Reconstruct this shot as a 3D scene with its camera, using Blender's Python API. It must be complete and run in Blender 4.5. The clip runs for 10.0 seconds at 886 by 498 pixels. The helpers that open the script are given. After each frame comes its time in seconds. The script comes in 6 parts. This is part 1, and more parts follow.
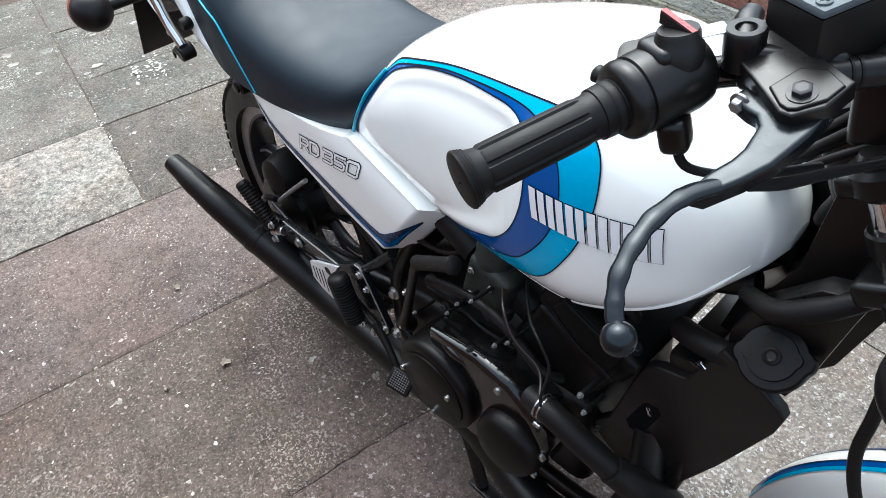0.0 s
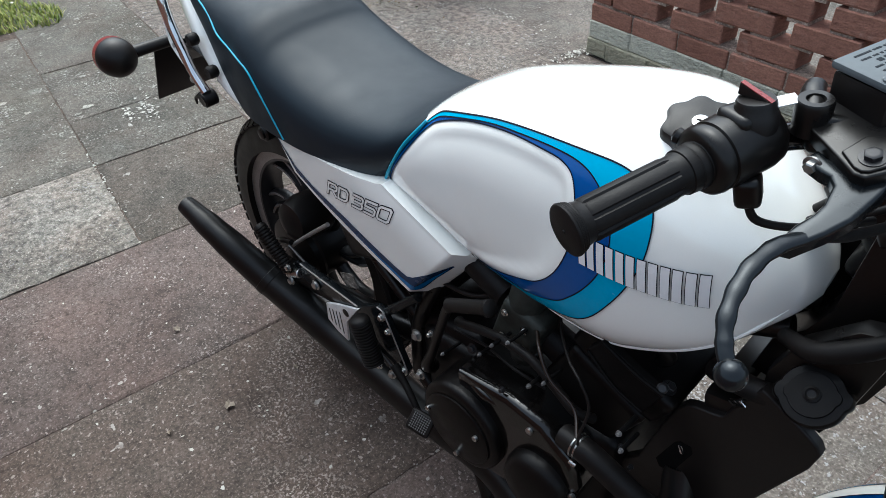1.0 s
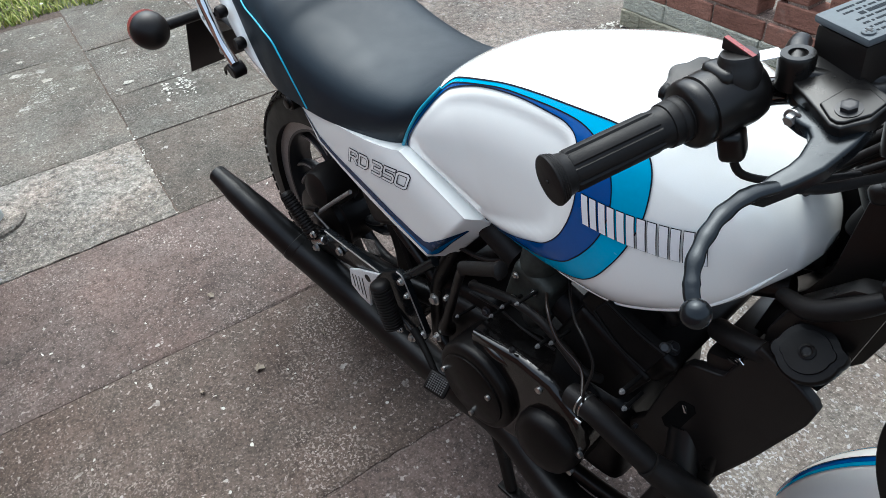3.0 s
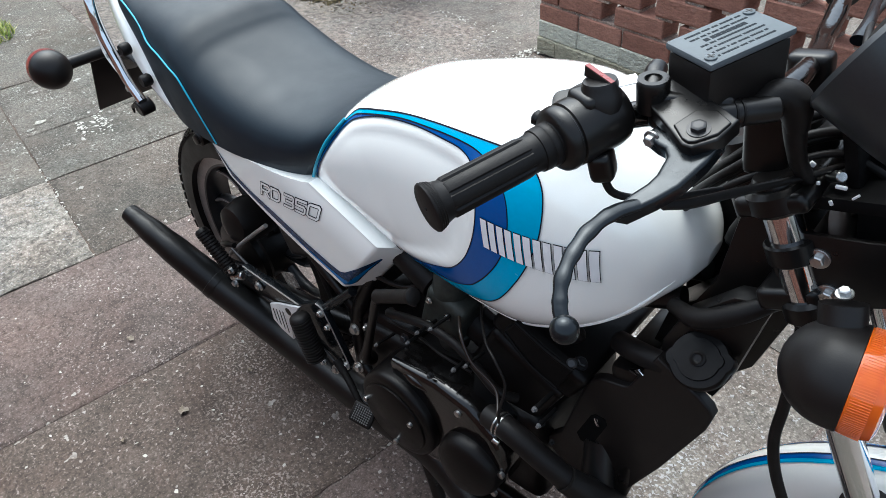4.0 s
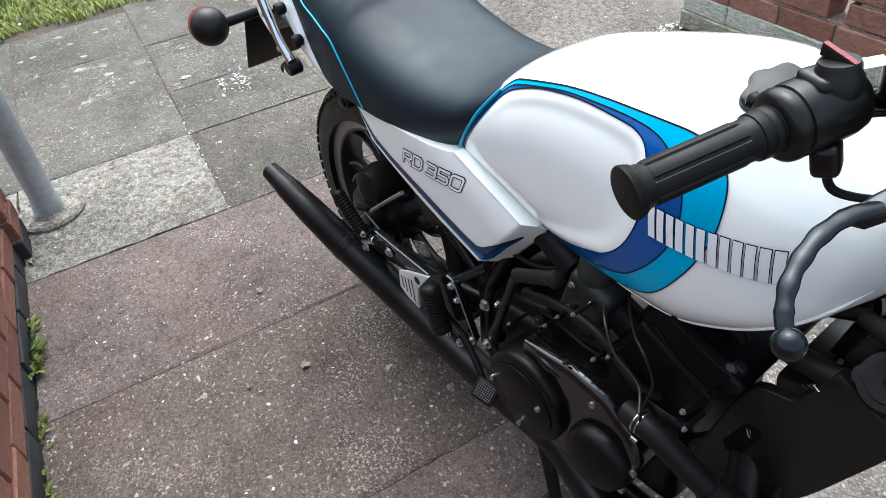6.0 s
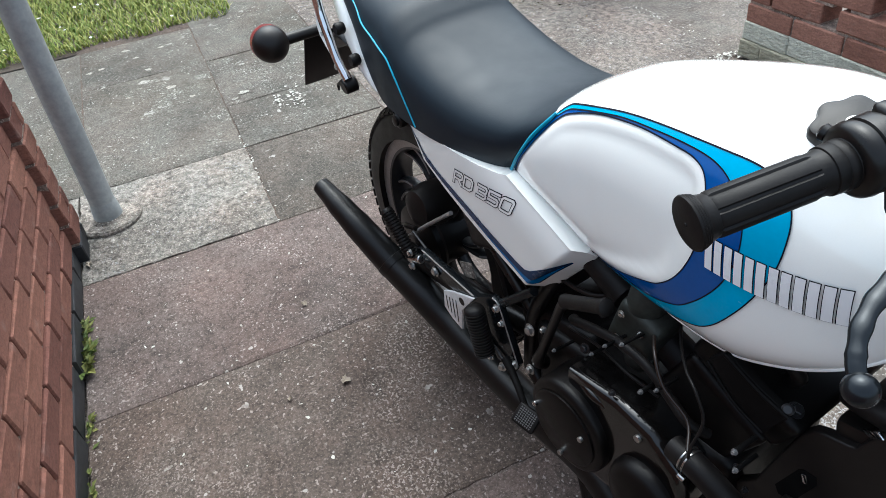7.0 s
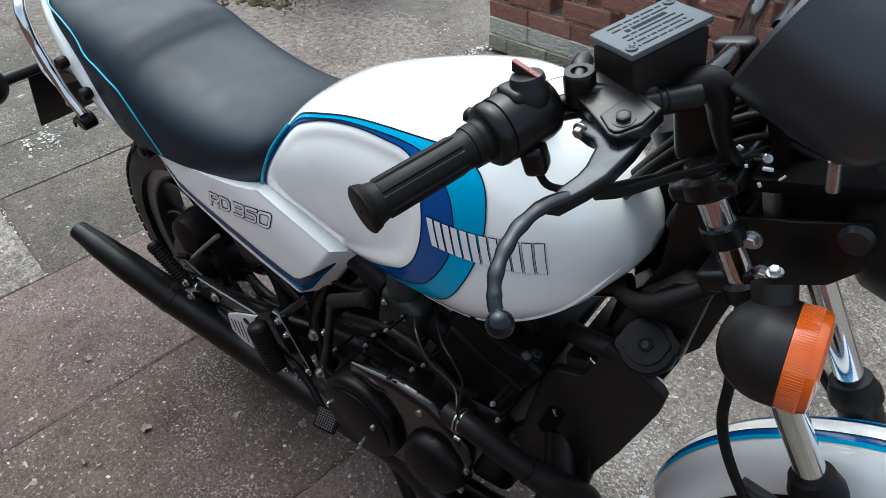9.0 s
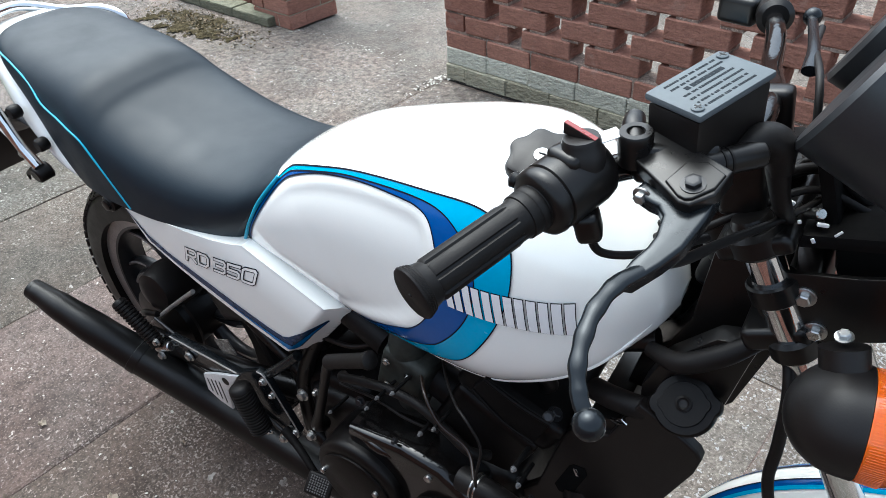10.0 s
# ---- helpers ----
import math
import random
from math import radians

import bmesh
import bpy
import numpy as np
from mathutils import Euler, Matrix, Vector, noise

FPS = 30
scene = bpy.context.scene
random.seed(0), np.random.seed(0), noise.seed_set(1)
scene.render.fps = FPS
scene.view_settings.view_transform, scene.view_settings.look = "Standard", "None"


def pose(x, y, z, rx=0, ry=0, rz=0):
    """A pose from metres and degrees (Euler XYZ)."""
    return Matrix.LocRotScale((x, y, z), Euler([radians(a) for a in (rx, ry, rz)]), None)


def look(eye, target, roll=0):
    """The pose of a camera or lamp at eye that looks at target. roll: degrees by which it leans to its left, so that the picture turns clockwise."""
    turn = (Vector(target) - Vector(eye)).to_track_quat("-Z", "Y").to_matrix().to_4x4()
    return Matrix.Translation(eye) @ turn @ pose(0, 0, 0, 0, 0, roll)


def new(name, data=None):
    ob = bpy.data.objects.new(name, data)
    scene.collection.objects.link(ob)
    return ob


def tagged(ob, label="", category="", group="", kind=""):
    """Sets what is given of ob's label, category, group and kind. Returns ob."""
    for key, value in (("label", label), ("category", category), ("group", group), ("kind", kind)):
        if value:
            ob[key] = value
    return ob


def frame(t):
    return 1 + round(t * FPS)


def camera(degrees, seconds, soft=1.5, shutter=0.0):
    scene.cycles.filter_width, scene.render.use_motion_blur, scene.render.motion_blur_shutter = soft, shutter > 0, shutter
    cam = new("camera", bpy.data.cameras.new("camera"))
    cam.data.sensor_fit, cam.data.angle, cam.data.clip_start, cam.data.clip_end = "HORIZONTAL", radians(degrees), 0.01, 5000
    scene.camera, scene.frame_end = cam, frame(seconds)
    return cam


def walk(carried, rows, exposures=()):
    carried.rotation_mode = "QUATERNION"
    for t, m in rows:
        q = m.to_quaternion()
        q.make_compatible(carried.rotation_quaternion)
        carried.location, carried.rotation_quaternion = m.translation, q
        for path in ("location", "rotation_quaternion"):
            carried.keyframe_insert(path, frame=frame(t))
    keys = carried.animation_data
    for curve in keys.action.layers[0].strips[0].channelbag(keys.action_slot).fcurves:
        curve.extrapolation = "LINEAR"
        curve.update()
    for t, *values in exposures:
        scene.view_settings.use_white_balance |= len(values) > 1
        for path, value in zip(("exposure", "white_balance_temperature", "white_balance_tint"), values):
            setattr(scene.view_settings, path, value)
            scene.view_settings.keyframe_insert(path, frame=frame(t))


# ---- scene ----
cam = camera(66.83, 10.0, soft=0.5)
PATH = [
    (0, (1.1379, -0.5749, 1.2729), (0.0047, 0.3289, -0.0758), -6.89),
    (0.5, (1.0559, -0.6469, 1.3066), (-0.0061, 0.4798, 0.0724), -0.87),
    (1, (1.0917, -0.6609, 1.3054), (-0.0285, 0.3761, 0.0444), -3.68),
    (1.5, (1.1137, -0.6740, 1.3058), (-0.1167, 0.2433, 0.0546), -6.53),
    (2, (1.1157, -0.6628, 1.3115), (-0.1513, 0.1969, 0.0563), -8.14),
    (2.5, (1.1382, -0.6671, 1.3017), (-0.1014, 0.2165, 0.0355), -7.59),
    (2.7, (1.1382, -0.6644, 1.3051), (-0.0622, 0.2401, 0.0162), -6.56),
    (3.8, (1.1708, -0.6509, 1.3026), (0.0500, 0.3799, 0.0370), -5.70),
    (4, (1.1776, -0.6341, 1.3077), (0.0975, 0.4533, 0.0543), -4.58),
    (4.5, (1.1922, -0.6149, 1.3119), (0.1644, 0.5474, 0.0818), -5.16),
    (5, (1.1717, -0.6221, 1.3148), (0.1033, 0.4817, 0.0656), -4.90),
    (5.5, (1.1498, -0.6363, 1.3050), (0.0200, 0.3610, 0.0207), -4.81),
    (6, (1.1134, -0.6587, 1.2975), (-0.1357, 0.1719, 0.0053), -7.31),
    (6.2, (1.1099, -0.6606, 1.2984), (-0.1964, 0.1296, 0.0376), -7.61),
    (7.3, (1.1048, -0.6646, 1.2960), (-0.2486, 0.0963, 0.0670), -7.42),
    (7.5, (1.1081, -0.6657, 1.3096), (-0.2379, 0.1440, 0.1041), -6.64),
    (8, (1.1170, -0.6632, 1.3257), (-0.2149, 0.2192, 0.1563), -6.11),
    (8.5, (1.1521, -0.6347, 1.3189), (-0.0470, 0.3978, 0.1288), -5.68),
    (9, (1.1963, -0.6192, 1.3070), (0.1881, 0.5262, 0.0451), -5.51),
    (9.5, (1.1711, -0.6194, 1.2974), (0.1935, 0.5370, 0.0216), -5.72),
    (10, (1.0966, -0.6097, 1.3121), (0.1883, 0.6590, 0.0931), -4.17),
]
walk(cam, [(t, look(eye, target, roll)) for t, eye, target, roll in PATH], ((0.0, 1.65, 5780.0, 2.0), (0.5, 1.34, 5780.0, 2.0), (1.0, 0.96, 5780.0, 2.0), (1.5, 1.00, 5780.0, 2.0), (2.0, 1.12, 5780.0, 2.0), (2.5, 1.18, 5780.0, 2.0), (3.2, 1.26, 5780.0, 2.0), (4.0, 1.31, 5780.0, 2.0), (4.5, 1.28, 5780.0, 2.0), (5.0, 1.28, 5780.0, 2.0), (5.5, 1.33, 5780.0, 2.0), (6.0, 1.46, 5780.0, 2.0), (6.8, 1.33, 5780.0, 2.0), (7.5, 1.22, 5780.0, 2.0), (8.0, 1.03, 5780.0, 2.0), (8.5, 0.92, 5780.0, 2.0), (9.0, 1.00, 5780.0, 2.0), (9.5, 1.41, 5780.0, 2.0), (10.0, 1.43, 5780.0, 2.0)))

# ---------------- world, sun, exposure ----------------
BETA = radians(-9.3)                      # heading of walls and paving joints
SUN_EL, SUN_AZ = radians(63), radians(-57)
world = bpy.data.worlds.new("overcast_sky")
scene.world = world
world.use_nodes = True
wn, wl = world.node_tree.nodes, world.node_tree.links
wn.clear()
sky = wn.new("ShaderNodeTexSky")
sky.sky_type, sky.sun_disc = "NISHITA", False
sky.sun_elevation, sky.sun_rotation = SUN_EL, SUN_AZ
sky.air_density, sky.dust_density, sky.ozone_density = 1.0, 6.0, 0.6
grey = wn.new("ShaderNodeHueSaturation")
grey.inputs["Saturation"].default_value = 0.55
bgd = wn.new("ShaderNodeBackground")
bgd.inputs["Strength"].default_value = 0.15
wout = wn.new("ShaderNodeOutputWorld")
wl.new(sky.outputs[0], grey.inputs["Color"])
wl.new(grey.outputs[0], bgd.inputs["Color"])
wl.new(bgd.outputs[0], wout.inputs["Surface"])
sun_data = bpy.data.lights.new("sun", "SUN")
sun_data.energy, sun_data.angle, sun_data.color = 0.9, radians(80), (1.0, 0.97, 0.93)
sun = new("sun", sun_data)
sun_way = Vector((math.sin(SUN_AZ) * math.cos(SUN_EL), math.cos(SUN_AZ) * math.cos(SUN_EL), math.sin(SUN_EL)))
sun.matrix_world = look(sun_way * 20, (0, 0, 0))


# ---------------- materials ----------------
class Shade:
    """A Principled material with helpers for procedural colour and relief."""

    def __init__(self, name, rough=0.5, metal=0.0, coat=0.0, spec=0.5):
        self.mat = bpy.data.materials.new(name)
        self.mat.use_nodes = True
        self.n, self.l = self.mat.node_tree.nodes, self.mat.node_tree.links
        self.bsdf = self.n["Principled BSDF"]
        self.bsdf.inputs["Roughness"].default_value = rough
        self.bsdf.inputs["Metallic"].default_value = metal
        self.bsdf.inputs["Coat Weight"].default_value = coat
        self.bsdf.inputs["Coat Roughness"].default_value = 0.06
        self.bsdf.inputs["Specular IOR Level"].default_value = spec
        tex = self.n.new("ShaderNodeTexCoord")
        self.co = tex.outputs["Object"]

    def shift_by_object(self):
        info, add = self.n.new("ShaderNodeObjectInfo"), self.n.new("ShaderNodeVectorMath")
        scale = self.n.new("ShaderNodeMath")
        scale.operation, scale.inputs[1].default_value = "MULTIPLY", 37.0
        self.l.new(info.outputs["Random"], scale.inputs[0])
        self.l.new(self.co, add.inputs[0])
        self.l.new(scale.outputs[0], add.inputs[1])
        self.co, self.rnd = add.outputs[0], info.outputs["Random"]
        return self

    def noise(self, scale, detail=4.0, rough=0.6, stretch=None):
        node = self.n.new("ShaderNodeTexNoise")
        node.inputs["Scale"].default_value, node.inputs["Detail"].default_value = scale, detail
        node.inputs["Roughness"].default_value = rough
        co = self.co
        if stretch:
            mp = self.n.new("ShaderNodeMapping")
            mp.inputs["Scale"].default_value = stretch
            self.l.new(co, mp.inputs["Vector"])
            co = mp.outputs[0]
        self.l.new(co, node.inputs["Vector"])
        return node.outputs["Fac"]

    def cells(self, scale, out="Distance", rand=1.0):
        node = self.n.new("ShaderNodeTexVoronoi")
        node.inputs["Scale"].default_value = scale
        node.inputs["Randomness"].default_value = rand
        self.l.new(self.co, node.inputs["Vector"])
        return node.outputs[out]

    def ramp(self, fac, *stops):
        node = self.n.new("ShaderNodeValToRGB")
        el = node.color_ramp.elements
        while len(el) < len(stops):
            el.new(0.5)
        for e, (pos, col) in zip(el, stops):
            e.position = pos
            e.color = (*col, 1) if isinstance(col, tuple) else (col, col, col, 1)
        self.l.new(fac, node.inputs["Fac"])
        return node.outputs["Color"]

    def mix(self, fac, a, b, how="MIX"):
        node = self.n.new("ShaderNodeMix")
        node.data_type, node.blend_type = "RGBA", how
        for sock, val in ((node.inputs[0], fac), (node.inputs[6], a), (node.inputs[7], b)):
            if isinstance(val, tuple):
                sock.default_value = (*val, 1)
            elif isinstance(val, (int, float)):
                sock.default_value = val
            else:
                self.l.new(val, sock)
        return node.outputs[2]

    def color(self, value):
        if isinstance(value, tuple):
            self.bsdf.inputs["Base Color"].default_value = (*value, 1)
        else:
            self.l.new(value, self.bsdf.inputs["Base Color"])
        return self

    def roughness(self, value):
        self.l.new(value, self.bsdf.inputs["Roughness"])
        return self

    def bump(self, height, strength=0.3, depth=0.002, old=None):
        node = self.n.new("ShaderNodeBump")
        node.inputs["Strength"].default_value, node.inputs["Distance"].default_value = strength, depth
        self.l.new(height, node.inputs["Height"])
        if old is not None:
            self.l.new(old, node.inputs["Normal"])
        self.l.new(node.outputs[0], self.bsdf.inputs["Normal"])
        return node.outputs[0]


def plain(name, base, rough=0.5, metal=0.0, coat=0.0, vary=0.12, fine=180.0, coarse=9.0, bump=0.0, spec=0.5):
    """A surface of one colour with slight grain and wear at two scales."""
    s = Shade(name, rough, metal, coat, spec)
    dark = tuple(c * (1 - vary) for c in base)
    light = tuple(min(1.0, c * (1 + vary)) for c in base)
    c1 = s.ramp(s.noise(coarse, 5), (0.3, dark), (0.7, light))
    c2 = s.ramp(s.noise(fine, 2), (0.3, 1 - vary), (0.7, 1.0))
    s.color(s.mix(1.0, c1, c2, "MULTIPLY"))
    s.roughness(s.ramp(s.noise(coarse * 2.3, 6), (0.3, max(0.03, rough - 0.07)), (0.75, min(1.0, rough + 0.08))))
    if bump:
        s.bump(s.noise(fine, 3), bump, 0.001)
    return s.mat


def paving(name, base, speck=0.35, stain=(0.5, 0.5, 0.5), patch=0.0, rugged=0.0):
    """Weathered aggregate concrete: broad stains, lichen blots, pale chips, dark pits and grit."""
    s = Shade(name, 0.92, spec=0.25).shift_by_object()
    d = tuple(c * 0.55 for c in base)
    l = tuple(min(1, c * 1.35) for c in base)
    c = s.ramp(s.noise(2.6, 9, 0.7), (0.26, d), (0.5, base), (0.76, l))
    c = s.mix(1.0, c, s.ramp(s.noise(95, 5, 0.8), (0.30, 0.36), (0.50, 1.0), (0.72, 1.62)), "MULTIPLY")
    c = s.mix(1.0, c, s.ramp(s.noise(22, 6, 0.75), (0.30, 0.70), (0.52, 1.0), (0.75, 1.22)), "MULTIPLY")
    c = s.mix(s.ramp(s.noise(1.0, 6, 0.65), (0.46, 0.0), (0.70, 0.7)), c, stain, "MULTIPLY")
    hue = s.ramp(s.noise(4.3, 4, 0.6), (0.35, (0.99, 1.005, 1.0)), (0.65, (1.06, 0.98, 0.95)))
    c = s.mix(1.0, c, hue, "MULTIPLY")
    where = s.ramp(s.noise(7.5, 4, 0.7), (0.52 - speck * 0.2, 0.0), (0.66 - speck * 0.2, 1.0))
    pale = tuple(min(0.31, x * 2.5 + 0.07) for x in base)
    chips = s.mix(1.0, s.ramp(s.noise(85, 2, 0.5), (0.625, 0.0), (0.66, 0.9)), where, "MULTIPLY")
    c = s.mix(chips, c, pale)
    dense = s.mix(1.0, s.ramp(s.noise(150, 2, 0.5), (0.60 - speck * 0.06, 0.0), (0.64 - speck * 0.06, 0.95)), s.ramp(s.noise(3.4, 4, 0.7), (0.60 - speck * 0.16, 0.0), (0.74 - speck * 0.16, 1.0)), "MULTIPLY")
    c = s.mix(dense, c, pale)
    grit = s.ramp(s.noise(190, 2, 0.5), (0.61, 0.0), (0.66, 0.8))
    c = s.mix(grit, c, tuple(min(1.0, x * 1.8 + 0.02) for x in base))
    big = s.mix(1.0, s.ramp(s.noise(38, 2, 0.5), (0.70, 0.0), (0.715, 0.9)), s.ramp(s.noise(5.3, 3), (0.42, 0.0), (0.5, 1.0)), "MULTIPLY")
    c = s.mix(big, c, (0.36, 0.34, 0.31))
    lichen = s.mix(1.0, s.ramp(s.noise(13, 5, 0.7), (0.60, 0.0), (0.64, 1.0)), s.ramp(s.noise(2.2, 3), (0.50, 0.0), (0.60, 0.75)), "MULTIPLY")
    if patch:
        c = s.mix(lichen, c, (0.36, 0.35, 0.32))
    c = s.mix(s.ramp(s.noise(50, 4, 0.7), (0.64, 0.0), (0.72, 0.75)), c, tuple(x * 0.28 for x in base))
    if rugged:
        c = s.mix(1.0, c, s.ramp(s.noise(34, 4, 0.65), (0.36, 0.55), (0.50, 1.0), (0.68, 1.35)), "MULTIPLY")
    s.color(s.mix(1.0, c, s.ramp(s.rnd, (0.0, 0.9), (1.0, 1.08)), "MULTIPLY"))
    n1 = s.bump(s.noise(48, 7, 0.75), 0.75, 0.006)
    if rugged:
        n1 = s.bump(s.noise(34, 4, 0.65), 1.0, rugged, n1)
    s.bump(s.ramp(s.noise(85, 2, 0.5), (0.60, 0.0), (0.70, 1.0)), 0.4, 0.003, n1)
    return s.mat


def bricks(name, a, b, mortar_dust=0.25, rugged=0.0):
    """Wire-cut clay brick: tone from piece to piece, drag marks, dust and dark fire marks."""
    s = Shade(name, 0.88, spec=0.25).shift_by_object()
    c = s.ramp(s.rnd, (0.0, a), (0.5, tuple((x + y) / 2 for x, y in zip(a, b))), (1.0, b))
    c = s.mix(1.0, c, s.ramp(s.noise(30, 6, 0.7, (1, 1, 3.5)), (0.25, 0.62), (0.55, 1.0), (0.8, 1.2)), "MULTIPLY")
    c = s.mix(1.0, c, s.ramp(s.noise(160, 3, 0.7), (0.3, 0.75), (0.6, 1.05)), "MULTIPLY")
    c = s.mix(s.ramp(s.noise(14, 4), (0.6, 0.0), (0.8, mortar_dust)), c, (0.42, 0.37, 0.33))
    s.color(c)
    n1 = s.bump(s.noise(75, 6, 0.7, (1, 1, 2.5)), 0.7, 0.006)
    if rugged:
        s.bump(s.noise(42, 3, 0.6, (1, 1, 2.0)), 1.0, rugged, n1)
    return s.mat


M_WHITE = plain("pearl_white_paint", (0.90, 0.905, 0.86), 0.16, 0.0, 1.0, 0.02, 900, 3)
M_NAVY = plain("dark_blue_decal", (0.003, 0.028, 0.085), 0.25, 0, 0.1, 0.05, spec=0.3)
M_BLUE = plain("mid_blue_decal", (0.0, 0.066, 0.275), 0.22, 0, 0.2, 0.05, spec=0.3)
M_CYAN = plain("light_blue_decal", (0.0, 0.335, 0.58), 0.22, 0, 0.2, 0.05, spec=0.3)
M_DEEPCYAN = plain("mid_blue_stripe", (0.002, 0.13, 0.36), 0.22, 0, 0.2, 0.05, spec=0.3)
M_LINE = plain("navy_pinline", (0.002, 0.004, 0.012), 0.5, 0, 0, 0.05, spec=0.15)
M_DECALW = plain("white_decal", (0.82, 0.82, 0.82), 0.25, 0, 0.8, 0.02)
M_SEAT = plain("black_vinyl", (0.0070, 0.0140, 0.0210), 0.50, 0, 0, 0.04, 420, 6, 0.10, 0.26)
M_PIPING = plain("light_blue_piping", (0.03, 0.36, 0.52), 0.35, 0, 0, 0.06)
M_BLACK = plain("satin_black_paint", (0.0062, 0.0054, 0.0050), 0.33, 0, 0, 0.2, 200, 12, spec=0.32)
M_GLOSSB = plain("gloss_black_paint", (0.0048, 0.0042, 0.0040), 0.13, 0, 0.06, 0.2, 48, 10, 0.5)
M_RUBBER = plain("black_rubber", (0.0080, 0.0070, 0.0067), 0.48, 0, 0, 0.2, 240, 14, 0.15, 0.19)
M_PLASTIC = plain("black_plastic", (0.0078, 0.0064, 0.0060), 0.42, 0, 0, 0.15, 500, 10, 0.08, 0.30)
M_LEVER = plain("dark_anodised_alloy", (0.014, 0.017, 0.020), 0.24, 0.6, 0, 0.12, 150, 14)
M_CASTB = plain("black_cast_alloy", (0.0052, 0.0044, 0.0042), 0.40, 0.0, 0.05, 0.25, 260, 16, 0.1, 0.13)
# M_CASTB made duller, partly standing in for shade from parts left out
M_DULLCAST = plain("dull_black_casting", (0.0045, 0.004, 0.004), 0.62, 0, 0, 0.3, 180, 14, 0.1, 0.10)
M_MUFFLER = plain("heat_resistant_matt_black", (0.005, 0.005, 0.005), 0.40, 0, 0, 0.2, 160, 7, spec=0.35)
M_CHROME = plain("chrome", (0.72, 0.73, 0.74), 0.08, 1.0, 0, 0.05, 90, 8)
M_STEEL = plain("zinc_steel", (0.52, 0.52, 0.51), 0.3, 1.0, 0, 0.15, 160, 20)
M_ALLOY = plain("cast_alloy", (0.40, 0.40, 0.39), 0.38, 0.9, 0, 0.2, 220, 18)
M_RIMBRIGHT = plain("bare_polished_alloy", (0.80, 0.81, 0.81), 0.34, 0.0, 0, 0.2, 220, 18)
M_CARB = plain("oxidised_alloy", (0.032, 0.036, 0.031), 0.6, 0.4, 0, 0.35, 120, 25, 0.2)
M_CARBLIGHT = plain("worn_stud_metal", (0.16, 0.16, 0.16), 0.45, 0.3, 0, 0.2)
M_HOSE = plain("smoky_brown_hose", (0.018, 0.011, 0.008), 0.35, 0, 0, 0.15)
M_POD = plain("satin_instrument_plastic", (0.021, 0.0225, 0.0245), 0.36, 0, 0, 0.15, 400, 10, 0.05, 0.5)
M_PRINT = plain("grey_black_print", (0.022, 0.026, 0.030), 0.9, 0, 0, 0.1, spec=0.1)
M_DEEP = plain("deep_black", (0.002, 0.002, 0.002), 0.9, 0, 0, 0.1, spec=0.1)
M_RIM = plain("dark_cast_rim", (0.03, 0.03, 0.032), 0.4, 0.5, 0, 0.2, 200, 14)
M_RIMEDGE = plain("machined_alloy_edge", (0.30, 0.285, 0.27), 0.42, 0.4, 0, 0.2, 200, 14)
M_AMBER = Shade("amber_lens", 0.12, coat=0.4)
M_AMBER.color(M_AMBER.ramp(M_AMBER.noise(60, 2), (0.3, (0.80, 0.12, 0.006)), (0.7, (0.90, 0.16, 0.01))))
M_AMBER.bsdf.inputs["Transmission Weight"].default_value = 0.25
M_AMBER.bsdf.inputs["Subsurface Weight"].default_value = 0.2
M_AMBER = M_AMBER.mat
M_RED = plain("red_plastic", (0.22, 0.03, 0.028), 0.30, 0, 0, 0.08)
M_LID = plain("silver_grey_lid_print", (0.085, 0.100, 0.110), 0.72, 0.0, 0, 0.08)
M_GREYPOST = plain("galvanised_steel", (0.36, 0.385, 0.385), 0.5, 0.2, 0, 0.18, 60, 6)
M_SLAB_GREY = paving("grey_paving", (0.102, 0.095, 0.082), 0.35, (0.75, 0.74, 0.68), 0.21)
M_SLAB_RED = paving("reddish_paving", (0.101, 0.081, 0.073), 0.36, (0.62, 0.60, 0.60))
M_SLAB_BROWN = paving("brown_grey_paving", (0.097, 0.079, 0.068), 0.66, (0.66, 0.60, 0.56))
M_SLAB_TAN = paving("tan_grey_paving", (0.100, 0.089, 0.076), 0.3, (0.7, 0.68, 0.64))
M_SLAB_LIGHT = paving("light_beige_paving", (0.123, 0.111, 0.098), 0.7, (0.75, 0.73, 0.7))
M_SLAB_PALE = paving("pale_patched_concrete", (0.228, 0.212, 0.188), 0.2, (0.8, 0.78, 0.74), 0.0, 0.016)
M_CONCRETE = paving("old_concrete", (0.148, 0.131, 0.116), 0.25, (0.78, 0.76, 0.70), 0.0, 0.003)
M_CONCRETE_SMOOTH = paving("smooth_old_concrete", (0.150, 0.137, 0.122), 0.05, (0.80, 0.78, 0.74))
M_EARTH = paving("joint_dirt", (0.085, 0.066, 0.054), 0.1)
M_BRICK = bricks("red_brick", (0.255, 0.122, 0.090), (0.350, 0.178, 0.132), 0.3, 0.005)
M_BRICKOR = bricks("orange_red_brick", (0.150, 0.064, 0.050), (0.27, 0.125, 0.088))
M_BRICKGREY = bricks("grey_painted_brick", (0.47, 0.47, 0.395), (0.63, 0.63, 0.535), 0.1, 0.016)
M_BASELOW = bricks("mossy_cement_foot", (0.28, 0.262, 0.190), (0.40, 0.38, 0.285), 0.1, 0.016)
M_FOOTING = bricks("mossy_footing", (0.150, 0.150, 0.105), (0.225, 0.220, 0.160), 0.2, 0.016)
M_MORTAR = paving("lime_mortar", (0.34, 0.27, 0.225), 0.1)
M_BITUMEN = plain("black_bitumen_plinth", (0.022, 0.023, 0.026), 0.6, 0, 0, 0.4, 90, 10, 0.3)
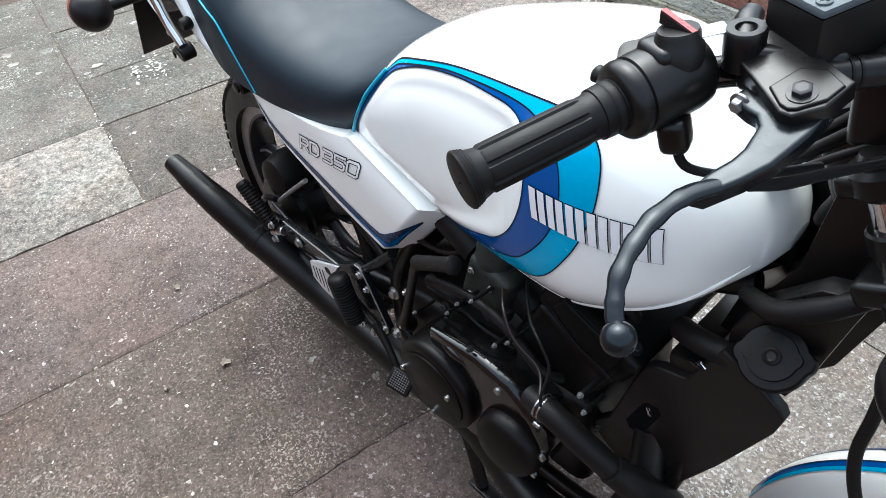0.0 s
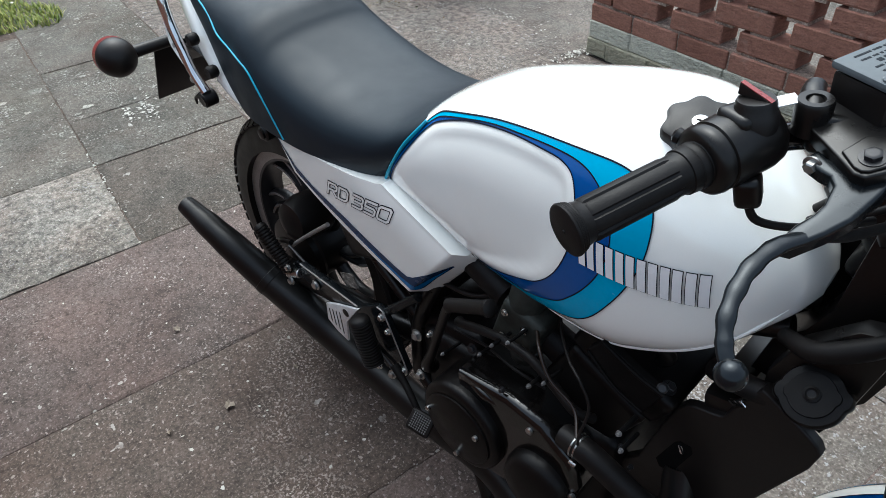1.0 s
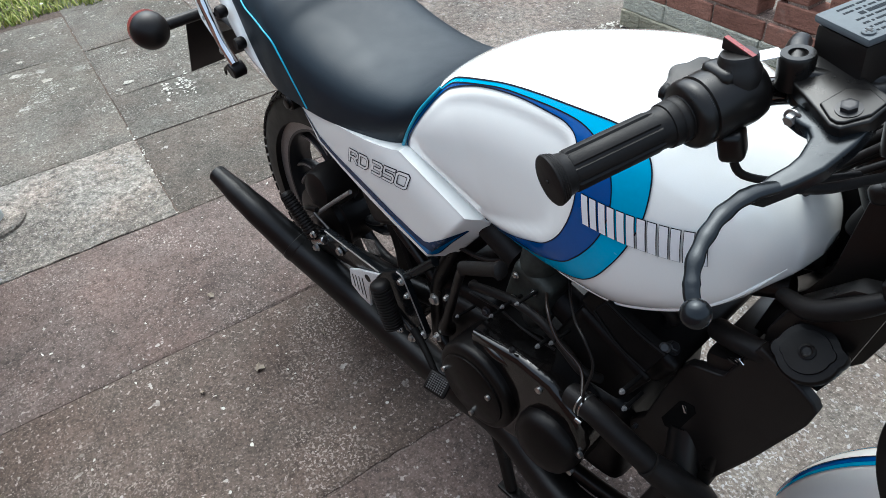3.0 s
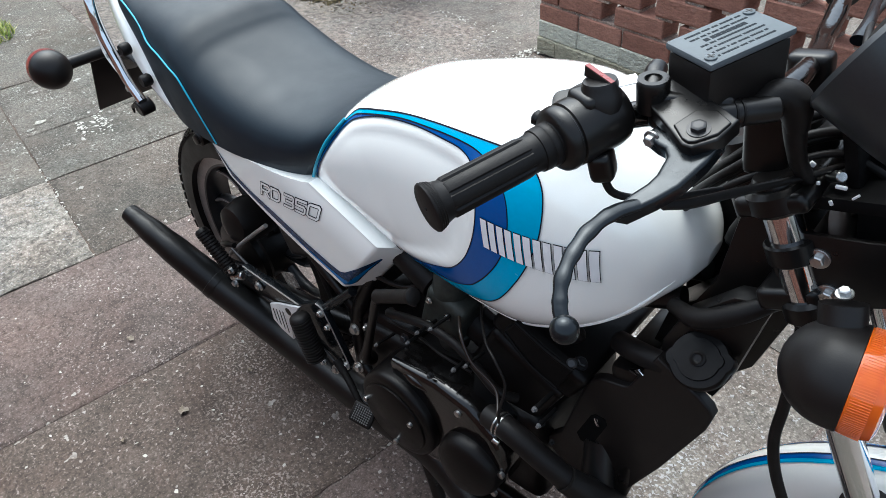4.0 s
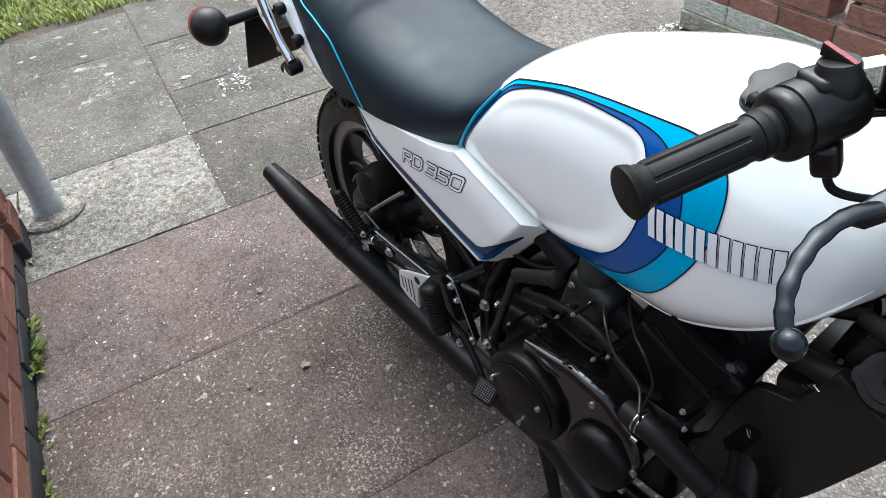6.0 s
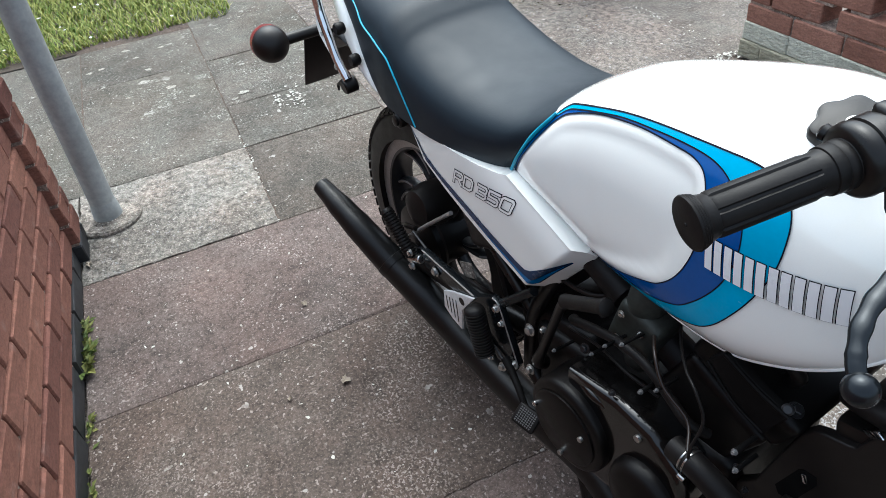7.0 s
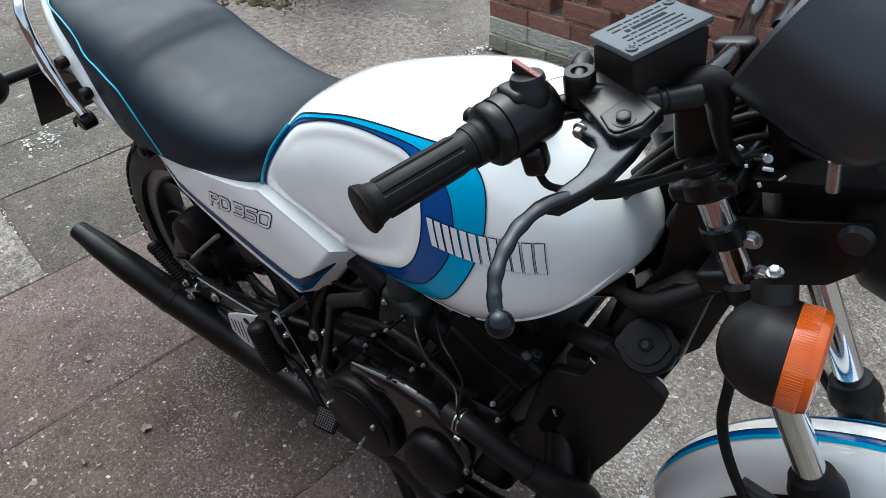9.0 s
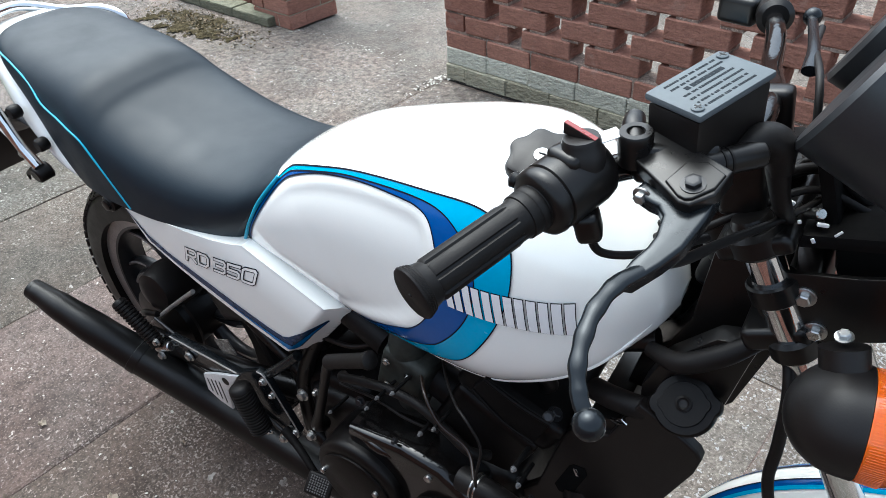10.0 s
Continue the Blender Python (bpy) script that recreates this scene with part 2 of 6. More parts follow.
M_SOIL = plain("soil", (0.05, 0.036, 0.024), 0.95, 0, 0, 0.4, 60, 8, 0.6)


def leafy(name, a, b):
    s = Shade(name, 0.6, spec=0.3)
    geo = s.n.new("ShaderNodeNewGeometry")
    s.color(s.ramp(geo.outputs["Random Per Island"], (0.0, a), (0.55, tuple((x + y) / 2 for x, y in zip(a, b))), (1.0, b)))
    return s.mat


M_GRASS = leafy("grass_blades", (0.090, 0.165, 0.018), (0.40, 0.39, 0.11))
M_WEED = leafy("weed_leaves", (0.06, 0.095, 0.02), (0.20, 0.20, 0.06))
M_MOSSMAT = plain("moss_mat", (0.072, 0.058, 0.030), 0.95, 0, 0, 0.55, 110, 22, 0.8, 0.1)
M_MOSS = leafy("moss_and_litter", (0.030, 0.026, 0.012), (0.15, 0.105, 0.055))
M_FLAKE = leafy("pale_lichen", (0.36, 0.35, 0.31), (0.52, 0.51, 0.46))
M_BLOT = paving("lichen_crust", (0.300, 0.290, 0.255), 0.3)
M_DRYLEAF = leafy("dry_leaf", (0.20, 0.16, 0.12), (0.28, 0.24, 0.19))


# ---------------- mesh helpers ----------------
def mesh_object(name, bm, material, parent=None, label="", smooth=38):
    """Links a bmesh as one mesh object."""
    bmesh.ops.recalc_face_normals(bm, faces=bm.faces)
    me = bpy.data.meshes.new(name)
    bm.to_mesh(me)
    bm.free()
    mats = material if isinstance(material, (list, tuple)) else [material]
    for m in mats:
        me.materials.append(m)
    if smooth:
        for p in me.polygons:
            p.use_smooth = True
        me.set_sharp_from_angle(angle=radians(smooth))
    ob = new(name, me)
    if parent is not None:
        ob.parent = parent
    if label:
        ob["label"] = label
    return ob


def part(name, bm, material, parent, label="", smooth=38):
    return mesh_object(name, bm, material, parent, label, smooth)


def joined(*meshes):
    out = bmesh.new()
    for b in meshes:
        me = bpy.data.meshes.new("tmp")
        b.to_mesh(me)
        b.free()
        out.from_mesh(me)
        bpy.data.meshes.remove(me)
    return out


def moved(bm, m):
    bmesh.ops.transform(bm, matrix=m, verts=bm.verts)
    return bm


def basis(axis, up=(0, 0, 1)):
    z = Vector(axis).normalized()
    x = Vector(up).cross(z)
    if x.length < 1e-4:
        x = Vector((1, 0, 0)).cross(z)
        if x.length < 1e-4:
            x = Vector((0, 1, 0)).cross(z)
    x.normalize()
    return x, z.cross(x), z


def spline(pts, per=8, closed=False):
    """Catmull-Rom through the points."""
    p = [Vector(q) for q in pts]
    n, out = len(p), []
    for i in range(n if closed else n - 1):
        a = p[(i - 1) % n] if closed or i > 0 else p[0] * 2 - p[1]
        b, c = p[i], p[(i + 1) % n]
        d = p[(i + 2) % n] if closed or i + 2 < n else p[-1] * 2 - p[-2]
        for k in range(per):
            t = k / per
            out.append(0.5 * (2 * b + (c - a) * t + (2 * a - 5 * b + 4 * c - d) * t * t + (3 * b - a - 3 * c + d) * t ** 3))
    if not closed:
        out.append(p[-1])
    return out


def rings_mesh(rings, closed=False, caps=True):
    """Skin of quads over rings of equal count."""
    bm = bmesh.new()
    rows = [[bm.verts.new(v) for v in r] for r in rings]
    k = len(rows[0])
    for i in range(len(rows) - (0 if closed else 1)):
        a, b = rows[i], rows[(i + 1) % len(rows)]
        for j in range(k):
            bm.faces.new((a[j], a[(j + 1) % k], b[(j + 1) % k], b[j]))
    if caps and not closed:
        bm.faces.new(rows[0][::-1])
        bm.faces.new(rows[-1])
    return bm


def tube(pts, radius, seg=12, smooth=6, closed=False, flat=1.0):
    """A round bar along a smooth path; radius: one number or one for each point."""
    n = len(pts)
    if isinstance(radius, (int, float)):
        radius = [radius] * n
    path = spline(pts, smooth, closed) if smooth > 1 and n > 2 else [Vector(p) for p in pts]
    rad = [radius[0]] * len(path)
    for i in range(len(path)):
        f = i * ((n if closed else n - 1)) / max(1, (len(path) - (0 if closed else 1)))
        k = min(int(f), n - 1)
        k2 = (k + 1) % n if closed else min(k + 1, n - 1)
        w = f - k
        w = w * w * (3 - 2 * w)
        rad[i] = radius[k] * (1 - w) + radius[k2] * w
    rings, x = [], None
    for i, p in enumerate(path):
        if closed:
            d = path[(i + 1) % len(path)] - path[i - 1]
        else:
            d = path[min(i + 1, len(path) - 1)] - path[max(i - 1, 0)]
        d.normalize()
        if x is None:
            x = basis(d)[0]
        x = (x - d * x.dot(d)).normalized()
        y = d.cross(x)
        rings.append([p + (x * math.cos(a) + y * math.sin(a) * flat) * rad[i] for a in (2 * math.pi * j / seg for j in range(seg))])
    return rings_mesh(rings, closed)


def lathe(profile, origin, axis, seg=32, up=(0, 0, 1), caps=True):
    """A turned body: profile rows of (radius, height along the axis)."""
    x, y, z = basis(axis, up)
    o = Vector(origin)
    bm = bmesh.new()
    rows = []
    for r, h in profile:
        if r < 1e-6:
            rows.append([bm.verts.new(o + z * h)])
        else:
            rows.append([bm.verts.new(o + z * h + (x * math.cos(a) + y * math.sin(a)) * r) for a in (2 * math.pi * j / seg for j in range(seg))])
    for a, b in zip(rows, rows[1:]):
        for j in range(seg):
            q = [a[j % len(a)], a[(j + 1) % len(a)], b[(j + 1) % len(b)], b[j % len(b)]]
            q = list(dict.fromkeys(q))
            if len(q) > 2:
                bm.faces.new(q)
    for row, way in ((rows[0], -1), (rows[-1], 1)):
        if caps and len(row) > 2:
            bm.faces.new(row[::way])
    return bm


def rod(a, b, r, r2=None, seg=16, edge=0.0):
    """A straight bar from a to b with slightly broken edges."""
    a, b = Vector(a), Vector(b)
    h = (b - a).length
    r2 = r if r2 is None else r2
    e = edge or min(r, r2, h) * 0.18
    return lathe([(r - e, 0), (r, e), (r2, h - e), (r2 - e, h)], a, b - a, seg)


def ball(c, r, seg=20, squash=(1, 1, 1)):
    bm = bmesh.new()
    bmesh.ops.create_uvsphere(bm, u_segments=seg, v_segments=seg // 2 + 2, radius=r)
    return moved(bm, Matrix.Translation(c) @ Matrix.Diagonal((*squash, 1)))


def block(size, m, bevel=0.004, segs=2):
    """A box with rounded edges at the pose m."""
    bm = bmesh.new()
    bmesh.ops.create_cube(bm, size=1.0, matrix=Matrix.Diagonal((*size, 1)))
    if bevel:
        bmesh.ops.bevel(bm, geom=list(bm.edges), offset=bevel, segments=segs, profile=0.6, affect="EDGES")
    return moved(bm, m)


def prism(outline, depth, m, bevel=0.0, segs=2):
    """A plate from a plane outline (x, y), from z = 0 to depth, at the pose m."""
    bm = bmesh.new()
    vs = [bm.verts.new((x, y, 0)) for x, y in outline]
    f = bm.faces.new(vs)
    up = bmesh.ops.extrude_face_region(bm, geom=[f])
    top = [v for v in up["geom"] if isinstance(v, bmesh.types.BMVert)]
    bmesh.ops.translate(bm, vec=(0, 0, depth), verts=top)
    if bevel:
        tops = set(top)
        es = [e for e in bm.edges if all(v in tops for v in e.verts)]
        bmesh.ops.bevel(bm, geom=es, offset=bevel, segments=segs, profile=0.6, affect="EDGES")
    return moved(bm, m)


def hexbolt(at, axis, r=0.006, h=0.005):
    """A hexagon bolt head on a washer."""
    return joined(lathe([(r * 1.45, 0), (r * 1.45, h * 0.25), (r * 1.1, h * 0.3)], at, axis, 18),
                  lathe([(r, h * 0.25), (r, h), (r * 0.8, h * 1.15), (r * 0.5, h * 1.15)], at, axis, 6))


SIDE = Matrix(((1, 0, 0, 0), (0, 0, -1, 0), (0, 1, 0, 0), (0, 0, 0, 1)))     # plane outlines (x, z), depth towards -y


def side(y):
    """The pose that stands an (x, z) outline upright at y, its depth outwards to the bike's right."""
    return Matrix.Translation((0, y, 0)) @ SIDE

# ---------------- setting: paving, walls ----------------
UA = Vector((math.cos(BETA), math.sin(BETA), 0))
VA = Vector((-math.sin(BETA), math.cos(BETA), 0))
ARCH = Matrix(((UA.x, VA.x, 0, 0), (UA.y, VA.y, 0, 0), (0, 0, 1, 0), (0, 0, 0, 1)))    # (u, v, z) of the walls to the world


def ground_sheet():
    bm = bmesh.new()
    bmesh.ops.create_grid(bm, x_segments=24, y_segments=24, size=60)
    return moved(bm, Matrix.Translation((0, 0, -0.03)))


ground = tagged(mesh_object("ground", ground_sheet(), M_CONCRETE, smooth=0), "old grey aggregate concrete ground", "ground", kind="structure")


def slab_mesh(name, du, dv, seed, mat, thick=0.05, worn=1.0):
    """One paving slab with worn, uneven edges; its top at z = 0."""
    rng = random.Random(seed)
    n = max(14, int(max(du, dv) / 0.028))
    bm = bmesh.new()

    def edge(a, b):
        return [a + (b - a) * k / n for k in range(n)]
    g = 0.0013 * worn
    c = [Vector((-du / 2 + g, -dv / 2 + g, 0)), Vector((du / 2 - g, -dv / 2 + g, 0)), Vector((du / 2 - g, dv / 2 - g, 0)), Vector((-du / 2 + g, dv / 2 - g, 0))]
    ring = [p for i in range(4) for p in edge(c[i], c[(i + 1) % 4])]
    top = []
    for p in ring:
        inward = -p.normalized()
        top.append(p + inward * abs(rng.gauss(0, 0.0030 * worn)) + Vector((0, 0, -0.0014 * worn)))
    inner = [p * 0.985 + Vector((0, 0, rng.gauss(0, 0.0006))) for p in ring]
    v0 = [bm.verts.new(p + Vector((0, 0, -thick))) for p in top]
    v1 = [bm.verts.new(p) for p in top]
    v2 = [bm.verts.new(p) for p in inner]
    m = len(ring)
    for a, b in ((v0, v1), (v1, v2)):
        for i in range(m):
            bm.faces.new((a[i], a[(i + 1) % m], b[(i + 1) % m], b[i]))
    bm.faces.new(v2)
    return mesh_object(name, bm, mat, smooth=30)


paved = tagged(new("pavement"), "mixed grey, pale and reddish concrete paving slabs", "pavement", kind="structure")
joint_bed = bmesh.new()
bmesh.ops.create_grid(joint_bed, x_segments=2, y_segments=2, size=0.5)
moved(joint_bed, ARCH @ Matrix.Translation((-1.3, 0.38, -0.0036)) @ Matrix.Diagonal((8.2, 2.70, 1, 1)))
part("joint_filling", joint_bed, M_EARTH, paved, "dark dirt between paving slabs", smooth=0)
sand_bed = bmesh.new()
bmesh.ops.create_grid(sand_bed, x_segments=2, y_segments=2, size=0.5)
moved(sand_bed, ARCH @ Matrix.Translation((0.17, -0.06, -0.0022)) @ Matrix.Diagonal((1.84, 1.80, 1, 1)))
part("joint_sand", sand_bed, M_SLAB_RED, paved, "gritty sand filling the worn joints", smooth=0)


def slab(u0, u1, v0, v1, mat, seed, dz=0.0, tilt=0.0):
    ob = slab_mesh("paving_slab", u1 - u0, v1 - v0, seed, mat, worn=0.75 if mat in (M_SLAB_RED, M_SLAB_BROWN, M_SLAB_LIGHT) else 1.0)
    ob.parent = paved
    ob.matrix_basis = ARCH @ pose((u0 + u1) / 2, (v0 + v1) / 2, dz, tilt, tilt * 0.7, 0)


UC = [-4.35, -3.02, -1.80, -1.362, -0.769, -0.166, 0.437, 1.04, 1.64, 2.24, 2.84]
WALL_V, MID_V = -0.98, -0.335
slab(UC[2] - 0.62, UC[3], WALL_V + 0.03, MID_V, M_SLAB_GREY, 2, 0.001)
slab(UC[1], UC[2] - 0.62, WALL_V + 0.03, MID_V, M_SLAB_GREY, 3, -0.001)
slab(UC[1], UC[3], WALL_V - 0.65, WALL_V + 0.03, M_SLAB_GREY, 4, -0.002)
slab(UC[0] - 1.2, UC[1], MID_V, 0.265, M_SLAB_GREY, 18, -0.002)
slab(UC[3], UC[4], WALL_V, MID_V, M_SLAB_PALE, 5, 0.002, 0.1)
slab(UC[3], UC[4], WALL_V - 0.65, WALL_V, M_SLAB_PALE, 51, -0.001)
slab(UC[2], UC[3], MID_V, 0.265, M_SLAB_GREY, 6, 0.0)
slab(UC[2] - 0.61, UC[2], MID_V, 0.265, M_SLAB_GREY, 7, -0.001)
slab(UC[1], UC[2] - 0.61, MID_V, 0.265, M_SLAB_GREY, 8, 0.0)
slab(UC[3], UC[4], MID_V, 0.265, M_SLAB_TAN, 9, -0.001)
slab(UC[4], UC[5], WALL_V, 0.86, M_SLAB_RED, 10, 0.0, -0.03)
slab(UC[5], UC[6], WALL_V, 0.55, M_SLAB_BROWN, 12, 0.001)
slab(UC[6], UC[7], WALL_V, -0.40, M_SLAB_BROWN, 14, 0.0)
slab(UC[6], UC[7], -0.40, 0.20, M_SLAB_RED, 15, -0.001)
slab(UC[6], UC[7], 0.20, 0.86, M_SLAB_LIGHT, 16, 0.0)
for n, (a, b) in enumerate(zip(UC[7:], UC[8:])):
    slab(a, b, WALL_V, -0.34, M_SLAB_GREY, 20 + n)
    slab(a, b, -0.34, 0.26, M_SLAB_BROWN, 30 + n, -0.001)
    slab(a, b, 0.26, 0.86, M_SLAB_LIGHT, 40 + n)
slab(UC[5], UC[6], 0.55, 1.25, M_CONCRETE, 17, -0.001)
slab(-4.3, -0.87, 0.265, 1.75, M_CONCRETE, 60, -0.001)
slab(-4.3, 2.6, 1.752, 3.4, M_CONCRETE_SMOOTH, 61, -0.012)
slab(-0.87, UC[4], 0.265, 0.86, M_CONCRETE, 80)
slab(-0.87, UC[5], 0.86, 1.72, M_CONCRETE, 81, -0.001)
slab(UC[5], 0.62, 1.25, 1.72, M_CONCRETE, 82, -0.002)
slab(0.437, 1.5, 0.86, 1.72, M_SLAB_LIGHT, 83, 0.0)
slab(1.5, 2.84, 0.86, 1.72, M_SLAB_LIGHT, 84, -0.001)

# ---------------- brick pieces ----------------
BRICK_FORMS = {}


def brick_mesh(length, height, depth, kind):
    """A brick with chipped corners, shared between alike pieces."""
    key = (round(length, 3), round(height, 3), round(depth, 3), kind)
    if key not in BRICK_FORMS:
        rng = random.Random(len(BRICK_FORMS) + 5)
        bm = block((length, depth, height), Matrix(), 0.004, 1)
        for v in bm.verts:
            v.co += Vector((rng.gauss(0, 0.0011), rng.gauss(0, 0.0011), rng.gauss(0, 0.0009)))
        me = bpy.data.meshes.new("brick")
        bm.to_mesh(me)
        bm.free()
        me.materials.append({"red": M_BRICK, "orange": M_BRICKOR, "grey": M_BRICKGREY, "low": M_BASELOW, "tar": M_BITUMEN}[kind])
        BRICK_FORMS[key] = me
    return BRICK_FORMS[key]


def lay(parent, u, v, z, length, height, depth, kind, along=True, jitter=0.0):
    """Lays one brick, its middle at u, v, z in the walls' own plan."""
    form = random.Random(f"{u:.3f}{v:.3f}{z:.3f}")
    ob = new("brick", brick_mesh(length, height, depth, kind))
    ob.parent = parent
    ob.matrix_basis = ARCH @ pose(u + form.gauss(0, 0.0012), v + form.gauss(0, 0.0015) + jitter, z, form.gauss(0, 0.25), form.gauss(0, 0.2), (0 if along else 90) + form.gauss(0, 0.35))
    return ob


# pierced brick screen on a grey painted base
screen = tagged(new("wall_screen"), "pierced honeycomb red brick screen wall on a grey painted base", "wall", kind="structure")
P0 = Vector((-0.574, 1.869, 0))
SU, SV = P0.dot(UA), P0.dot(VA)
COURSE, FIRST, DEEP = 0.0845, 0.149, 0.11
core = joined(block((3.2, DEEP - 0.016, FIRST - 0.01), ARCH @ Matrix.Translation((SU + 1.603, SV + DEEP / 2, FIRST / 2)), 0),
              block((3.2, DEEP - 0.016, COURSE), ARCH @ Matrix.Translation((SU + 1.603, SV + DEEP / 2, FIRST + COURSE / 2 - 0.004)), 0))
part("mortar_bed", core, M_MORTAR, screen, "pale mortar between the bricks", smooth=0)
for row in range(2):
    u = -0.115 if row == 0 else 0.0
    while u < 3.2:
        a, b = max(0.0, u), min(3.2, u + 0.2305)
        if b - a > 0.05:
            lay(screen, SU + (a + b) / 2, SV + DEEP / 2 - 0.006, 0.002 + 0.0365 + row * 0.0745, b - a, 0.0742, DEEP + (0.012 if row == 0 else 0), "grey" if row else "low")
        u += 0.232
u = 0.0
while u < 3.2:
    lay(screen, SU + u + 0.113, SV + DEEP / 2, FIRST + 0.037, 0.225, 0.073, DEEP, "red")
    u += 0.236
PERIOD, LONG = 0.305, 0.232
pads = []
for row in range(1, 11):
    z = FIRST + row * COURSE + 0.037
    start = 0.0 if row % 2 == 0 else 0.118
    if row % 2:
        lay(screen, SU + 0.053, SV + DEEP / 2, z, 0.106, 0.073, DEEP, "red")
    u = start
    while u < 3.0:
        lay(screen, SU + u + LONG / 2, SV + DEEP / 2, z, LONG, 0.073, DEEP, "red")
        for end in (u + 0.04, u + LONG - 0.04):
            pads.append(block((0.078, DEEP - 0.014, 0.0135), ARCH @ Matrix.Translation((SU + end, SV + DEEP / 2, z - 0.0425)), 0))
        u += PERIOD
    pads.append(block((0.16, DEEP - 0.014, 0.0135), ARCH @ Matrix.Translation((SU + 0.085, SV + DEEP / 2, z - 0.0425)), 0))
part("mortar_pads", joined(*pads), M_MORTAR, screen, "pale mortar pads between open brick courses", smooth=0)

# house wall beside the path
house = tagged(new("wall_house"), "orange-red brick wall with black tarred foot", "wall", kind="structure")
END_U, TOP, RUN = -0.90, 1.06, 4.3
part("mortar_bed", joined(block((RUN, 0.10, TOP), ARCH @ Matrix.Translation((END_U + RUN / 2 + 0.005, WALL_V - 0.058, TOP / 2)), 0)), M_MORTAR, house, "pale mortar between the bricks", smooth=0)
later = []
for row in range(int(TOP / 0.0755)):
    z = row * 0.0755 + 0.0335
    tar = row < 1
    u = END_U - (0.004 if row % 2 and row > 1 else 0.0)
    first = True
    while u < END_U + RUN:
        long = 0.108 if (first and row % 2 == 0) else 0.216
        if u + long < END_U + RUN and row < 16:
            lay(house, u + long / 2, WALL_V - 0.05, z, long, 0.066, 0.102, "tar" if tar else "orange")
        else:
            later.append((u + long / 2, z, long))
        u += long + 0.010
        first = False
part("pier_core", joined(block((0.150, 0.118, TOP), ARCH @ Matrix.Translation((END_U - 0.080, WALL_V - 0.036, TOP / 2)), 0)), M_MORTAR, house, "pale mortar in the end pier", smooth=0)
for row in range(int(TOP / 0.0755)):
    z = row * 0.0755 + 0.0335
    kind = "tar" if row < 1 else "orange"
    if row % 2:
        lay(house, END_U - 0.079, WALL_V - 0.034, z, 0.156, 0.066, 0.124, kind)
    else:
        lay(house, END_U - 0.052, WALL_V - 0.034, z, 0.102, 0.066, 0.124, kind)
        lay(house, END_U - 0.135, WALL_V - 0.034, z, 0.044, 0.066, 0.124, kind)
rest = bmesh.new()
for u, z, long in later:
    m = ARCH @ Matrix.Translation((u, WALL_V - 0.05, z))
    vs = [rest.verts.new(m @ Vector((sx * long / 2, sy * 0.051, sz * 0.033))) for sx, sy, sz in
          ((-1, -1, -1), (1, -1, -1), (1, 1, -1), (-1, 1, -1), (-1, -1, 1), (1, -1, 1), (1, 1, 1), (-1, 1, 1))]
    for q in ((0, 1, 2, 3), (4, 5, 6, 7), (0, 1, 5, 4), (1, 2, 6, 5), (2, 3, 7, 6), (3, 0, 4, 7)):
        rest.faces.new([vs[k] for k in q])
tagged(part("far_bricks", rest, M_BRICKOR, house, smooth=0), kind="stuff")

# unseen plain walls, added well beyond the paving to darken low reflections
for n, (size, at) in enumerate((((0.3, 18.0, 3.8), (-8.6, 1.0)), ((17.0, 0.3, 3.8), (0.0, 9.5)))):
    tagged(mesh_object("wall_far_%d" % (n + 1), block(size, pose(at[0], at[1], 1.9 - 0.04), 0), M_BRICK, smooth=0), "unseen plain brick wall added to darken low reflections", "wall", kind="structure")

# low brick pier and garden edging beyond the paving
pier = tagged(new("wall_pier"), "weathered low red-brown brick garden pier with edging", "wall", kind="structure")
Q0 = Vector((-1.72, 2.02, 0))
pu, pv = Q0.dot(UA), Q0.dot(VA)
part("mortar_bed", joined(block((0.32, 0.32, 0.9), ARCH @ Matrix.Translation((pu - 0.16, pv + 0.16, 0.45)), 0),
                          block((1.9, 0.09, 0.22), ARCH @ Matrix.Translation((pu - 1.25, pv + 0.20, 0.11)), 0)), M_BASELOW, pier, "weathered mortar core", smooth=0)
part("footing", joined(*[block((0.34, 0.125, 0.055 + 0.006 * (k % 2)), ARCH @ pose(pu - 0.315 - 0.345 * k, pv + 0.003 - 0.010 * k, 0.027, 0, 0, 2), 0.010, 2) for k in range(6)]), M_FOOTING, pier, "low mossy cement footing", smooth=0)
for row in range(11):
    z = 0.037 + row * 0.083
    for k in range(2):
        w = 0.22 if (k + row) % 2 else 0.108
        off = 0.0 if k == 0 else (0.230 if row % 2 else 0.118)
        lay(pier, pu - off - w / 2, pv + 0.045, z, w + 0.006, 0.078, 0.10, "red")
        lay(pier, pu - 0.045, pv + off + w / 2, z, w + 0.006, 0.078, 0.10, "red", along=False)
for row in range(3):
    for k in range(8):
        lay(pier, pu - 0.47 - k * 0.232 - (0.11 if row % 2 else 0), pv + 0.19, 0.037 + row * 0.076, 0.222, 0.068, 0.11, "red")


